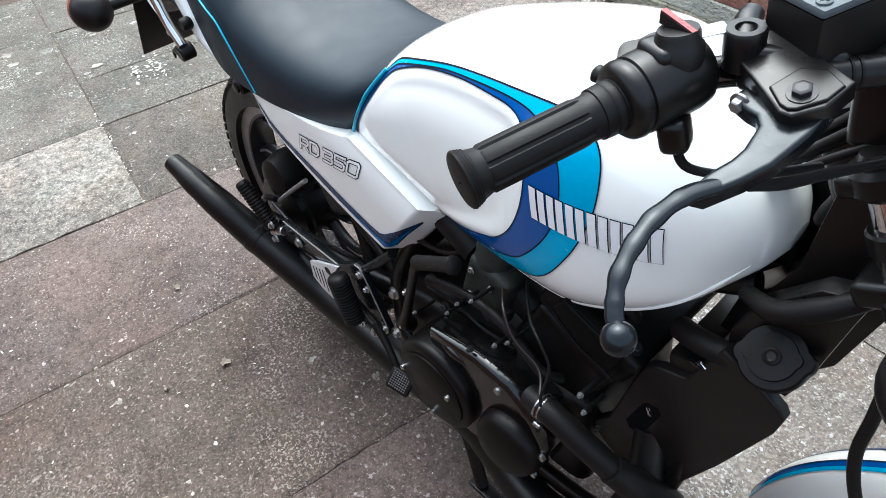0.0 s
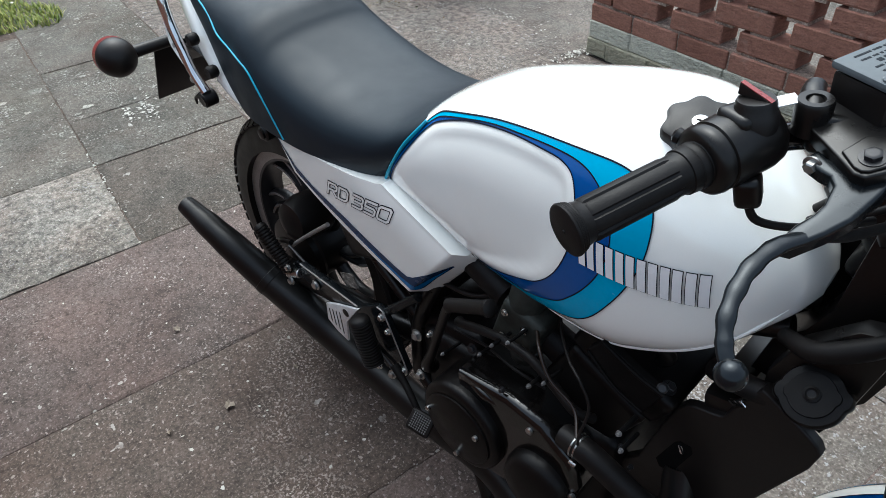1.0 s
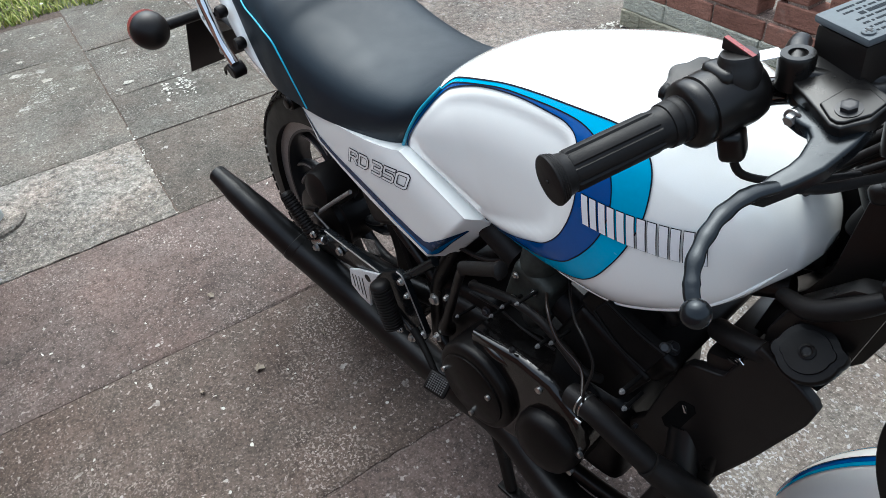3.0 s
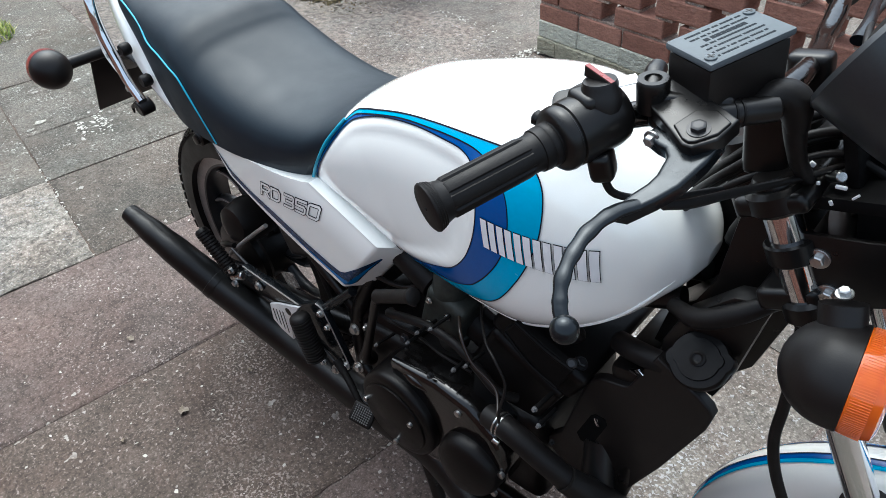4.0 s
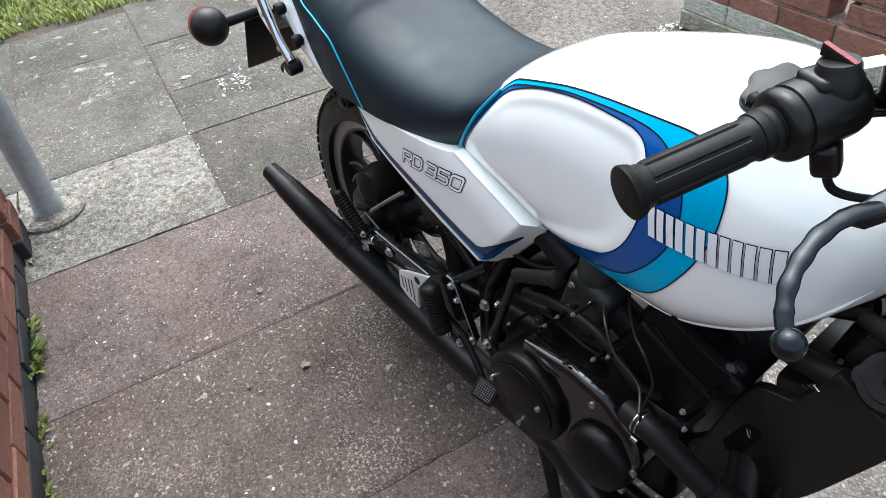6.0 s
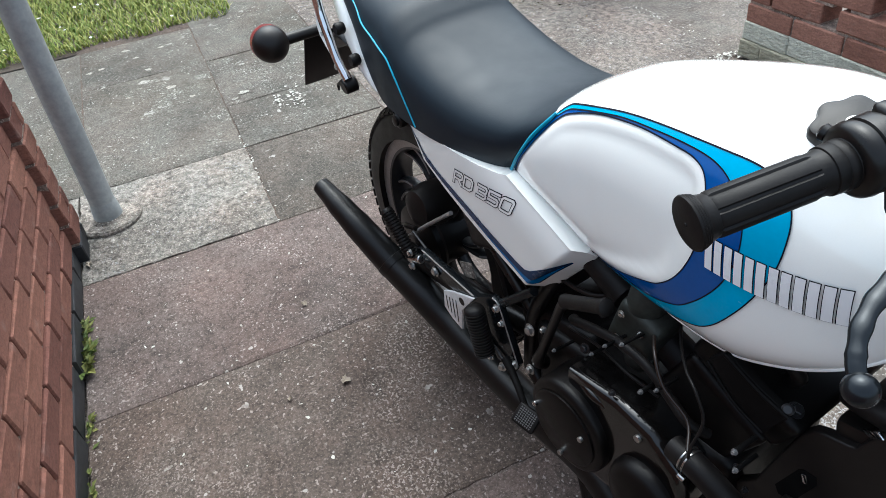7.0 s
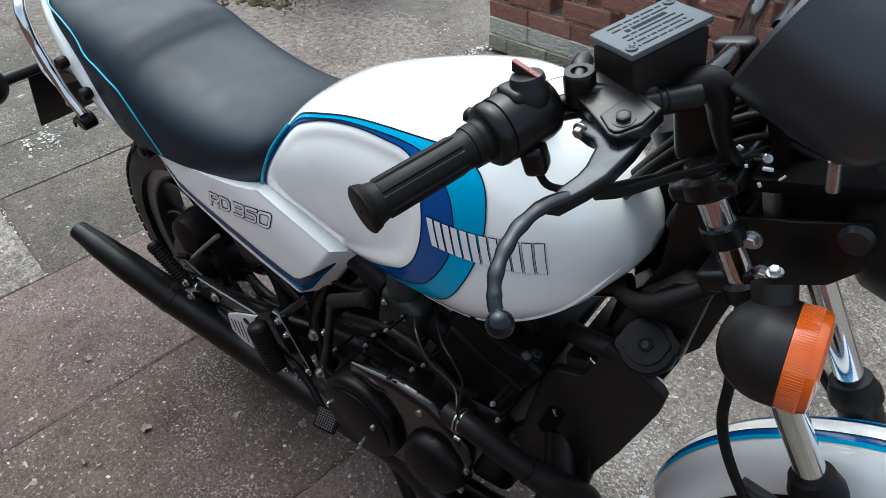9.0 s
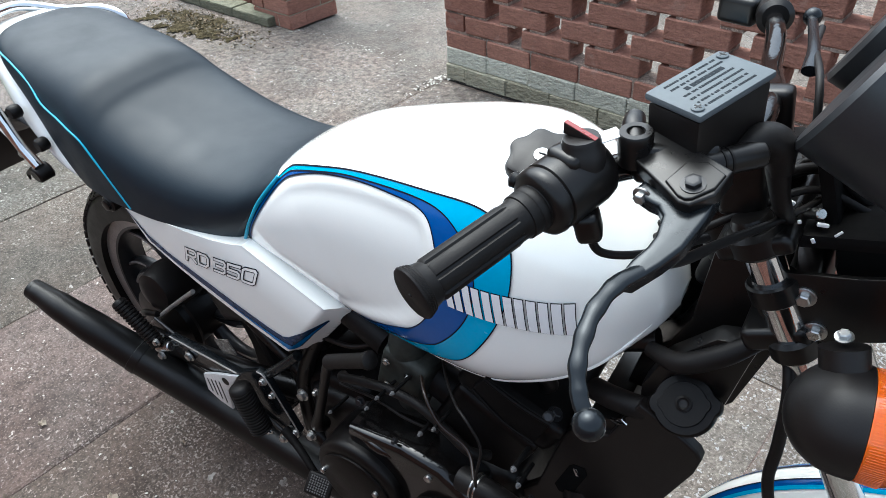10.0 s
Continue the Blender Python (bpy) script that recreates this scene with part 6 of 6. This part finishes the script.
# headlamp carrier: black plates with bolts
for s in (-1, 1):
    br = part("headlamp_bracket", prism([(1.058, 0.902), (1.085, 0.925), (1.135, 0.938), (1.186, 0.957), (1.200, 0.946), (1.203, 0.922), (1.173, 0.884), (1.150, 0.872), (1.120, 0.853), (1.100, 0.848), (1.074, 0.872)], 0.005, Matrix.Translation((0, 0.018 + s * 0.080, 0)) @ SIDE, 0.0015), M_BLACK, bike, "black pressed headlamp bracket")
    if s < 0:
        for x, z in ((1.104, 0.906), (1.121, 0.873)):
            part("bracket_bolt", joined(hexbolt((x, -0.0675, z), (0, -1, 0), 0.0062, 0.007), lathe([(0.010, 0), (0.010, 0.0015)], (x, -0.067, z), (0, -1, 0), 22)), M_STEEL, br, "zinc bolt with washer")
        part("lamp_bolt", lathe([(0.014, 0), (0.015, 0.003), (0.011, 0.008), (0, 0.009)], (1.181, -0.0675, 0.940), (0, -1, 0), 26), M_RIM, br, "black headlamp bolt")
hl = part("headlamp", lathe([(0.0, -0.11), (0.045, -0.10), (0.075, -0.07), (0.088, -0.02), (0.090, 0.03), (0.094, 0.034), (0.094, 0.05), (0.088, 0.054)], (1.268, 0, 0.935), (1, 0, -0.06), 44), M_PLASTIC, bike, "black round headlamp shell")
part("lens", lathe([(0.088, 0.050), (0.080, 0.062), (0.05, 0.070), (0, 0.073)], (1.268, 0, 0.935), (1, 0, -0.06), 44), M_CHROME, hl, "headlamp glass and reflector")
ind = indicator("front_indicator", (1.159, -0.153, 0.871), (1.140, -0.128, 0.919), (1.0, 0.08, 0.06), 0.045, 0.018)
part("stem_bolt", hexbolt((1.138, -0.126, 0.926), (-0.25, -0.15, 1), 0.0048, 0.005), M_STEEL, ind, "bright hexagon bolt")
indicator("front_indicator", (1.162, 0.190, 0.881), (1.146, 0.150, 0.930), (1.0, -0.08, 0.06), 0.044)

# instruments
CLK = Vector((-0.88, 0.12, 0.46)).normalized()
for s in (-1, 1):
    pod = part("instrument", lathe([(0.0, -0.108), (0.026, -0.106), (0.040, -0.100), (0.050, -0.089), (0.0565, -0.070), (0.060, -0.045), (0.0625, -0.010), (0.0635, 0.004), (0.0640, 0.010), (0.060, 0.014)], Vector((1.104, s * 0.066, 1.098)), CLK, 56), M_POD, bike, "black round instrument pod")
    part("dial_glass", lathe([(0.060, 0.009), (0.056, 0.012), (0, 0.0125)], Vector((1.104, s * 0.066, 1.098)), CLK, 48), M_GLOSSB, pod, "dark dial")
    part("pod_stud", rod(Vector((1.147, s * 0.066, 1.004)), Vector((1.152, s * 0.066, 0.976)), 0.006, seg=14), M_STEEL, pod, "zinc mounting stud")

# instrument bracket, added black blocks, wiring and head tube fill in behind the yokes
part("instrument_bracket", block((0.120, 0.150, 0.014), pose(1.130, 0.020, 0.962, 0, -14, 0), 0.005, 2), M_DULLCAST, bike, "black instrument bracket")
# added black box, keeps bright ground from showing through here
part("fuse_box", block((0.070, 0.120, 0.050), pose(1.150, 0.025, 0.935, 0, -14, 0), 0.012, 2), M_DULLCAST, bike, "black box added to fill the dark space")
part("bracket_plate", block((0.012, 0.110, 0.070), pose(1.095, 0.020, 0.990, 0, -20, 0), 0.004, 2), M_DULLCAST, bike, "black upright plate")
part("head_tube", joined(
    rod((1.022, 0.026, 0.985), (1.064, 0.026, 0.845), 0.032, seg=28),
    block((0.050, 0.090, 0.100), pose(1.036, 0.040, 0.870, 0, 18, 0), 0.016, 3)), M_BLACK, bike, "black frame head tube with gusset")
for k, (dy, dz, r) in enumerate(((0.0, 0.0, 0.0055), (-0.016, 0.008, 0.0042), (0.014, 0.014, 0.0048), (-0.028, -0.006, 0.0036), (0.026, -0.004, 0.0040))):
    part("wiring_loom", tube([(0.955, dy * 0.6, 0.868 + dz), (1.000, -0.030 + dy, 0.935 + dz), (1.045, -0.022 + dy, 0.978 + dz * 1.5), (1.085, 0.006 + dy, 0.990 + dz), (1.130, 0.020 + dy, 0.965)], r, 10, 6), M_RUBBER, bike, "black cable loom behind the yoke")
# pale blocks stand in for glimpses of bright ground through gaps
for p, size, turn in (((1.072, -0.052, 0.984), (0.005, 0.003, 0.004), 30), ((1.082, -0.058, 0.972), (0.003, 0.003, 0.003), -15), ((1.099, -0.054, 0.972), (0.009, 0.003, 0.003), 5), ((1.112, -0.055, 0.968), (0.002, 0.002, 0.007), 40), ((1.096, -0.056, 0.956), (0.003, 0.002, 0.005), -30)):
    part("terminal", block(size, pose(*p, 0, turn, 20), 0.0005, 1), M_RIMBRIGHT, bike, "small bright block standing in for a gap to pale ground")

# front mudguard with stripes
GR = 0.356


def guard_point(a, t, lift=0.0):
    """A point on the front mudguard: angle a round the wheel, t from -1 to 1 across."""
    half = 0.058
    y = half * math.sin(t * 1.15) / math.sin(1.15)
    drop = 0.052 * (1 - math.cos(t * 1.15)) / (1 - math.cos(1.15))
    r = GR + lift - drop * 1.0
    return FRONT + Vector((math.cos(a) * r, y * (1 + lift * 6), math.sin(a) * r))


A0, A1 = radians(12), radians(172)
fender_bm = bmesh.new()
rows = [[fender_bm.verts.new(guard_point(A0 + (A1 - A0) * i / 60, -1 + 2 * j / 20)) for j in range(21)] for i in range(61)]
inner = [[fender_bm.verts.new(guard_point(A0 + (A1 - A0) * i / 60, -1 + 2 * j / 20, -0.003)) for j in range(21)] for i in range(61)]
for i in range(60):
    for j in range(20):
        fender_bm.faces.new((rows[i][j], rows[i][j + 1], rows[i + 1][j + 1], rows[i + 1][j]))
        fender_bm.faces.new((inner[i][j], inner[i + 1][j], inner[i + 1][j + 1], inner[i][j + 1]))
for i in range(60):
    for j in (0, 20):
        fender_bm.faces.new((rows[i][j], rows[i + 1][j], inner[i + 1][j], inner[i][j]))
for i in (0, 60):
    for j in range(20):
        fender_bm.faces.new((rows[i][j], inner[i][j], inner[i][j + 1], rows[i][j + 1]))
fender = part("front_mudguard", fender_bm, M_WHITE, bike, "pearl white front mudguard with blue stripes", smooth=50)


def guard_band(t0, t1, lift):
    bm = bmesh.new()
    rows = [[bm.verts.new(guard_point(A0 + (A1 - A0) * i / 60, t0 + (t1 - t0) * k / 3, lift)) for k in range(4)] for i in range(61)]
    for r, q in zip(rows, rows[1:]):
        for k in range(3):
            bm.faces.new((r[k], r[k + 1], q[k + 1], q[k]))
    return bm


for s in (-1, 1):
    o = 0.06 if s < 0 else 0.30
    part("dark_blue_stripe", guard_band(s * o, s * (o + 0.11), 0.0008), M_BLUE, fender, "dark blue mudguard stripe")
    part("light_blue_stripe", guard_band(s * (o + 0.11), s * (o + 0.18), 0.0008), M_CYAN, fender, "light blue mudguard stripe")
    part("pinline", guard_band(s * (o - 0.01), s * (o + 0.012), 0.0014), M_LINE, fender, "navy pinline")
part("mudguard_stay", tube([fork_at(0.585, -FY) + Vector((-0.03, -0.028, 0.0)), fork_at(0.585, -FY) + Vector((0.0, -0.032, -0.005)), fork_at(0.58, -FY) + Vector((-0.085, -0.02, 0.0))], [0.014, 0.014, 0.012], 12, 3, flat=0.4), M_BLACK, fender, "black stay")
part("brake_hose", tube([(1.100, -0.045, 0.850), (1.118, -0.085, 0.812), (1.126, -0.098, 0.750), (1.130, -0.098, 0.690), (1.150, -0.100, 0.632), (1.195, -0.108, 0.565), (1.26, -0.112, 0.49), (1.32, -0.11, 0.42)], 0.0060, 12, 6), M_RUBBER, bike, "black brake hose")
part("speedo_cable", tube([(1.12, 0.02, 0.95), (1.10, 0.11, 0.80), (1.16, 0.125, 0.64), (1.28, 0.11, 0.50)], 0.006, 12, 6), M_RUBBER, bike, "black speedometer cable")

# --- handlebar and controls (bike's own y)
G0, G1 = Vector((0.881, -0.326, 1.012)), Vector((0.9205, -0.211, 1.031))
gax = (G1 - G0).normalized()
right_bar = [G0 + gax * 0.002, G1, Vector((0.952, -0.150, 1.036)), Vector((0.990, -0.105, 1.030)), Vector((1.022, -0.060, 1.028)), Vector((1.028, 0, 1.028))]
left_bar = [Vector((1.022, 0.070, 1.022)), Vector((1.006, 0.150, 1.010)), Vector((0.992, 0.235, 1.012)), Vector((0.968, 0.340, 1.006)), Vector((0.945, 0.440, 0.990))]
bar = part("handlebar", tube(right_bar + left_bar, 0.0111, 16, 6), M_GLOSSB, bike, "black tubular handlebar")
for s in (-1, 1):
    part("bar_clamp", block((0.040, 0.024, 0.080), pose(1.030, s * 0.045, 0.998, 0, -10, 0), 0.008, 3), M_BLACK, bar, "black bar clamp")


def grip(a, ax, length):
    """A ribbed rubber grip with an end flange."""
    x, y, z = basis(ax)
    prof = [(0.0, 0.0012), (0.0008, 0.0016), (0.0008, 0.0180), (0.002, 0.0200), (0.0035, 0.0206), (0.0045, 0.0196), (0.0055, 0.0201), (0.0065, 0.0190), (0.0075, 0.0195), (0.0085, 0.0183), (0.0095, 0.0187), (0.0110, 0.0174), (0.018, 0.0158), (0.020, 0.0152), (0.088, 0.0150), (0.092, 0.0158), (0.098, 0.0160), (0.100, 0.0166), (length - 0.004, 0.0172), (length, 0.016)]
    rings = []
    for h, r in prof:
        ring = []
        for j in range(96):
            t = 2 * math.pi * j / 96
            rib = 0.0
            if 0.0195 <= h <= 0.0885:
                k = (t * 8 / (2 * math.pi)) % 1
                rib = 0.0017 if 0.14 < k < 0.86 else 0.0
            ring.append(a + z * h + (x * math.cos(t) + y * math.sin(t)) * (r + rib))
        rings.append(ring)
    return rings_mesh(rings)


L0 = left_bar[-1]
lax = (left_bar[-2] - L0).normalized()
for a, ax in ((G0, gax), (L0, lax)):
    gp = part("grip", grip(a, ax, 0.122), M_RUBBER, bar, "black ribbed rubber grip", smooth=32)
    x, y, z = basis(ax)
    part("grip_collar", lathe([(0.0160, 0.0), (0.0178, 0.001), (0.0182, 0.008), (0.0176, 0.009), (0.0182, 0.010), (0.0186, 0.015), (0.0180, 0.016), (0.0190, 0.017), (0.0200, 0.024)], a + ax * 0.1005, ax, 30), M_RUBBER, bar, "smooth grip collar")

# throttle and switch housing
HB = G0 + gax * 0.124
hx, hy, hz = basis(gax)
housing = part("switch_housing", joined(
    lathe([(0.018, -0.007), (0.0235, -0.006), (0.0265, -0.003), (0.0275, 0.002), (0.0270, 0.0050), (0.0255, 0.0060), (0.0255, 0.0070), (0.0272, 0.0080), (0.0276, 0.012), (0.0272, 0.046), (0.0255, 0.054), (0.0210, 0.059), (0.014, 0.060)], HB, gax, 44),
    block((0.030, 0.030, 0.040), Matrix.Translation(HB + gax * 0.030 + Vector((0, 0, 0.010))) @ Matrix.Rotation(math.atan2(gax.y, gax.x), 4, "Z"), 0.007, 3),
    lathe([(0.0060, 0), (0.0065, 0.004), (0.0040, 0.006)], HB + gax * 0.004 + Vector((-0.026, 0.004, 0.006)), (-1, 0, 0.2), 16)),
    M_BLACK, bike, "black throttle and switch housing")
HC = HB + gax * 0.026
part("housing_foot", joined(block((0.024, 0.020, 0.026), Matrix.Translation(HC + Vector((0.020, -0.002, -0.028))) @ Matrix.Rotation(radians(-70), 4, "Z") @ Matrix.Rotation(radians(15), 4, "X"), 0.007, 3)), M_BLACK, housing, "lower housing lug")
KS = Vector((0.9365, -0.179, 1.0625))
kn = Vector((-0.15, -0.05, 1)).normalized()
kill = part("kill_switch", lathe([(0.0165, -0.012), (0.0165, 0.0), (0.0150, 0.002), (0.0142, 0.009), (0.0130, 0.0115), (0, 0.012)], KS, kn, 30), M_PLASTIC, housing, "round black kill switch with red bar")
fin = Matrix.Translation(KS + kn * 0.0110) @ Matrix.Rotation(radians(-8), 4, "Z") @ Matrix.Rotation(radians(90), 4, "X") @ Matrix.Translation((0, 0, -0.0032))
part("switch_bar", prism([(-0.0135, 0.0), (0.013, 0.0), (0.013, 0.0018), (-0.0135, 0.0085)], 0.0060, fin, 0.001), M_PLASTIC, kill)
part("switch_mark", prism([(-0.0133, 0.0087), (0.0128, 0.0020), (0.0128, 0.0025), (-0.0133, 0.0092)], 0.0046, fin @ Matrix.Translation((0, 0, 0.0009)), 0), M_RED, kill, "red kill switch mark")
part("white_label", block((0.020, 0.010, 0.001), Matrix.Translation((0.950, -0.164, 1.0712)) @ Matrix.Rotation(radians(62), 4, "Z") @ Matrix.Rotation(radians(14), 4, "X"), 0), M_DECALW, housing, "small white printed label", smooth=0)
part("throttle_cable", tube([HC + Vector((0.021, -0.003, -0.036)), HC + Vector((0.032, 0.004, -0.056)), HC + Vector((0.062, 0.026, -0.060)), HC + Vector((0.095, 0.07, -0.062))], 0.0035, 10, 6), M_RUBBER, bike, "black throttle cable")

# brake master cylinder, reservoir, lever
perch_n = Vector((-0.05, -0.32, 0.95)).normalized()
perch_o = Vector((1.017, -0.171, 1.043))
perch_x = (Vector((1, 0, 0)) - perch_n * perch_n.x).normalized()
perch_y = perch_n.cross(perch_x)
PERCH = Matrix(((perch_x.x, perch_y.x, perch_n.x, perch_o.x), (perch_x.y, perch_y.y, perch_n.y, perch_o.y), (perch_x.z, perch_y.z, perch_n.z, perch_o.z), (0, 0, 0, 1)))


def perch_plate(outline, low, high, bevel):
    """A cast plate in the plane of the lever; its outline in the bike's x and y."""
    flat = []
    for x, y in outline:
        z = perch_o.z - ((x - perch_o.x) * perch_n.x + (y - perch_o.y) * perch_n.y) / perch_n.z
        d = Vector((x, y, z)) - perch_o
        flat.append((d.dot(perch_x), d.dot(perch_y)))
    return prism(flat, high - low, PERCH @ Matrix.Translation((0, 0, low)), bevel, 3)


mc = part("brake_master_cylinder", joined(
    block((0.034, 0.062, 0.030), Matrix.Translation((0.990, -0.132, 1.046)) @ Matrix.Rotation(radians(-62), 4, "Z") @ Matrix.Rotation(radians(-10), 4, "Y"), 0.008, 3),
    perch_plate([(0.9967, -0.1759), (1.0120, -0.1865), (1.0200, -0.1870), (1.0330, -0.1745), (1.0375, -0.152), (1.011, -0.140), (0.985, -0.128), (0.972, -0.128), (0.9628, -0.146), (0.9725, -0.1600)], -0.002, 0.0115, 0.0022),
    perch_plate([(0.9985, -0.1725), (1.0105, -0.1825), (1.0160, -0.1842), (1.0205, -0.1825), (1.0315, -0.1705), (1.0345, -0.158), (1.020, -0.150), (1.006, -0.154)], 0.010, 0.0135, 0.0012),
    rod((1.010, -0.140, 1.048), (1.046, -0.102, 1.050), 0.0105, seg=24, edge=0.002)), M_BLACK, bike, "black brake master cylinder")
for k in range(2):
    part("cylinder_ring", lathe([(0.0100, -0.0014), (0.0111, -0.0008), (0.0111, 0.0008), (0.0100, 0.0014)], Vector((1.022, -0.1275, 1.0487)) + Vector((0.036, 0.038, 0.002)).normalized() * 0.0055 * k, (0.036, 0.038, 0.002), 26), M_RUBBER, mc, "black bellows ring")
part("mirror_boss", lathe([(0.0125, -0.016), (0.0130, 0.0), (0.0130, 0.009), (0.0118, 0.011), (0.0068, 0.011), (0.0062, 0.004), (0, 0.004)], (0.966, -0.151, 1.062), (-0.05, -0.10, 1), 28), M_BLACK, mc, "black threaded mirror boss")
part("boss_lug", tube([(0.966, -0.150, 1.060), (0.958, -0.135, 1.066), (0.955, -0.124, 1.068)], [0.011, 0.009, 0.008], 14, 4), M_BLACK, mc, "cast lug")
part("banjo_cap", tube([(1.032, -0.108, 1.046), (1.041, -0.093, 1.054), (1.052, -0.086, 1.050), (1.060, -0.085, 1.028)], [0.010, 0.0140, 0.0145, 0.0095], 22, 6), M_RUBBER, mc, "black rubber hose boot")
part("brake_line", tube([(1.056, -0.085, 1.035), (1.066, -0.080, 1.00), (1.074, -0.050, 0.965), (1.085, -0.020, 0.93)], [0.0095, 0.0074, 0.0066, 0.0062], 14, 5), M_RUBBER, mc, "black brake hose")
# reservoir: corners of the lid give its turn
ldir = Vector((0.397, 0.918, 0.140)).normalized()                      # long side, towards the middle
rdir = Vector((0, 0, 1)).cross(ldir).normalized()                      # short side, towards the rider
udir = ldir.cross(rdir)
RM = Matrix(((ldir.x, rdir.x, udir.x, 0), (ldir.y, rdir.y, udir.y, 0), (ldir.z, rdir.z, udir.z, 0), (0, 0, 0, 1)))
RC = Vector((1.001, -0.108, 1.097))
res = part("brake_reservoir", block((0.076, 0.047, 0.060), Matrix.Translation(RC - udir * 0.034) @ RM, 0.0045, 2), M_PLASTIC, bike, "black rectangular brake fluid reservoir")
lid = part("lid", block((0.079, 0.050, 0.0060), Matrix.Translation(RC) @ RM, 0.0022, 2), M_LID, res, "grey lid with printed warning")
lines = []
rngt = random.Random(8)
for k in range(7):
    y = -0.0180 + 0.0060 * k
    x = -0.027
    tall = 0.0080 if k == 4 else 0.0040
    while x < 0.024:
        w = rngt.uniform(0.0012, 0.0030) if k != 4 else 0.0042
        if k == 4 and not -0.020 < x < 0.020:
            x += 0.008
            continue
        lines.append(block((w, tall * 0.50, 0.0003), Matrix.Translation(RC) @ RM @ Matrix.Translation((x + w / 2, y, 0.0031)), 0))
        x += w + (0.0006 if rngt.random() < 0.75 else 0.0020)
part("lid_print", joined(*lines), M_PRINT, lid, "unreadable dark print", smooth=0)
for ex, ey in ((-0.033, -0.017), (0.033, 0.017)):
    sc = part("lid_screw", lathe([(0.0046, 0), (0.0046, 0.0012), (0.0036, 0.0018), (0, 0.0018)], RC + (RM.to_3x3() @ Vector((ex, ey, 0.0031))), udir, 18), M_LID, lid, "cross-head screw")
    # raised black cross paints the shade of the screw recess
    part("screw_slot", joined(block((0.0058, 0.0012, 0.0004), Matrix.Translation(RC) @ RM @ Matrix.Translation((ex, ey, 0.0050)), 0), block((0.0012, 0.0058, 0.0004), Matrix.Translation(RC) @ RM @ Matrix.Translation((ex, ey, 0.0051)), 0)), M_BLACK, lid, smooth=0)

LEV = [(1.0135, -0.218, 1.0205), (1.0070, -0.236, 1.0200), (0.9985, -0.256, 1.0200), (0.9945, -0.280, 1.0172), (0.9955, -0.301, 1.0115), (1.0000, -0.320, 1.004), (1.008, -0.334, 0.995), (1.014, -0.340, 0.990)]
fine_lever = spline(LEV, 7)
lever_r = []
for i, p in enumerate(fine_lever):
    f = i / (len(fine_lever) - 1)
    r = float(np.interp(f, (0, 0.12, 0.25, 0.4, 0.65, 1.0), (0.0032, 0.0062, 0.0068, 0.0064, 0.0058, 0.0052)))
    if 0.30 < f < 0.85:
        r += 0.0005 * math.cos((f - 0.30) / 0.55 * 8 * math.pi)
    lever_r.append(r)
lever = part("brake_lever", tube(fine_lever, lever_r, 20, 1, flat=0.58), M_LEVER, bike, "dark alloy brake lever with ball end", smooth=70)
part("blade", perch_plate([(0.979, -0.173), (0.9815, -0.167), (0.990, -0.171), (0.997, -0.168), (1.034, -0.166), (1.0325, -0.188), (1.0265, -0.2145), (1.0180, -0.2310), (1.0055, -0.2500), (0.9945, -0.2520), (0.9985, -0.2320), (1.004, -0.2195), (1.0058, -0.2100), (1.004, -0.193), (0.9985, -0.1865), (0.9915, -0.1850), (0.981, -0.1805)], -0.0085, 0.0030, 0.0035), M_LEVER, lever, "broad flat lever blade", smooth=50)
part("lever_ball", ball((1.019, -0.344, 0.987), 0.0100, 26), M_LEVER, lever, "ball end")
part("pivot_bolt", hexbolt(perch_o + perch_n * 0.0130, perch_n, 0.0060, 0.0048), M_RIM, lever, "hexagon pivot bolt")
part("adjuster_nut", joined(rod((0.985, -0.172, 1.040), (0.9835, -0.182, 1.038), 0.0036, seg=14), hexbolt((0.9840, -0.178, 1.0385), (-0.1, -0.9, -0.2), 0.0048, 0.006)), M_ALLOY, lever, "zinc adjuster nut")
part("brake_switch_cable", tube([(1.010, -0.198, 0.998), (1.022, -0.173, 0.991), (1.040, -0.130, 0.985), (1.075, -0.060, 0.978), (1.11, 0.03, 0.97)], [0.0040, 0.0044, 0.0040, 0.0030, 0.0030], 10, 5), M_RUBBER, bike, "black cable with sleeve")

# left-hand side of the bar: clutch perch, switch housing, mirror stem
part("left_switch_housing", lathe([(0.015, 0), (0.0205, 0.004), (0.0212, 0.044), (0.015, 0.050)], L0 + lax * 0.105, lax, 32), M_BLACK, bike, "black switch housing")
cl = part("clutch_lever", tube([(1.045, 0.110, 1.030), (1.038, 0.170, 1.031), (1.020, 0.275, 1.024)], [0.008, 0.0062, 0.0055], 14, 6, flat=0.7), M_LEVER, bike, "dark alloy clutch lever")
part("lever_ball", ball((1.019, 0.284, 1.023), 0.0105, 22), M_LEVER, cl, "ball end")
part("clutch_perch", block((0.050, 0.046, 0.034), pose(0.932, 0.345, 1.004, 0, 0, -14), 0.008, 3), M_BLACK, bike, "black clutch perch and switch block")
for p, d, r in (((1.050, -0.052, 0.956), (0.9, -0.2, 0.3), 0.006), ((1.062, -0.030, 0.948), (0.8, -0.5, 0.2), 0.005), ((1.085, -0.035, 0.968), (0.6, -0.6, 0.5), 0.005)):
    part("pinch_bolt", rod(p, Vector(p) + Vector(d).normalized() * 0.018, r, seg=14, edge=0.001), M_STEEL, upper, "bright pinch bolt")
part("clutch_cable", tube([L0 + lax * 0.20 + Vector((0.045, 0, 0.004)), (1.040, 0.170, 1.030), (1.058, 0.085, 1.030), (1.075, 0.05, 0.96)], 0.0038, 10, 6), M_RUBBER, bike, "black clutch cable")
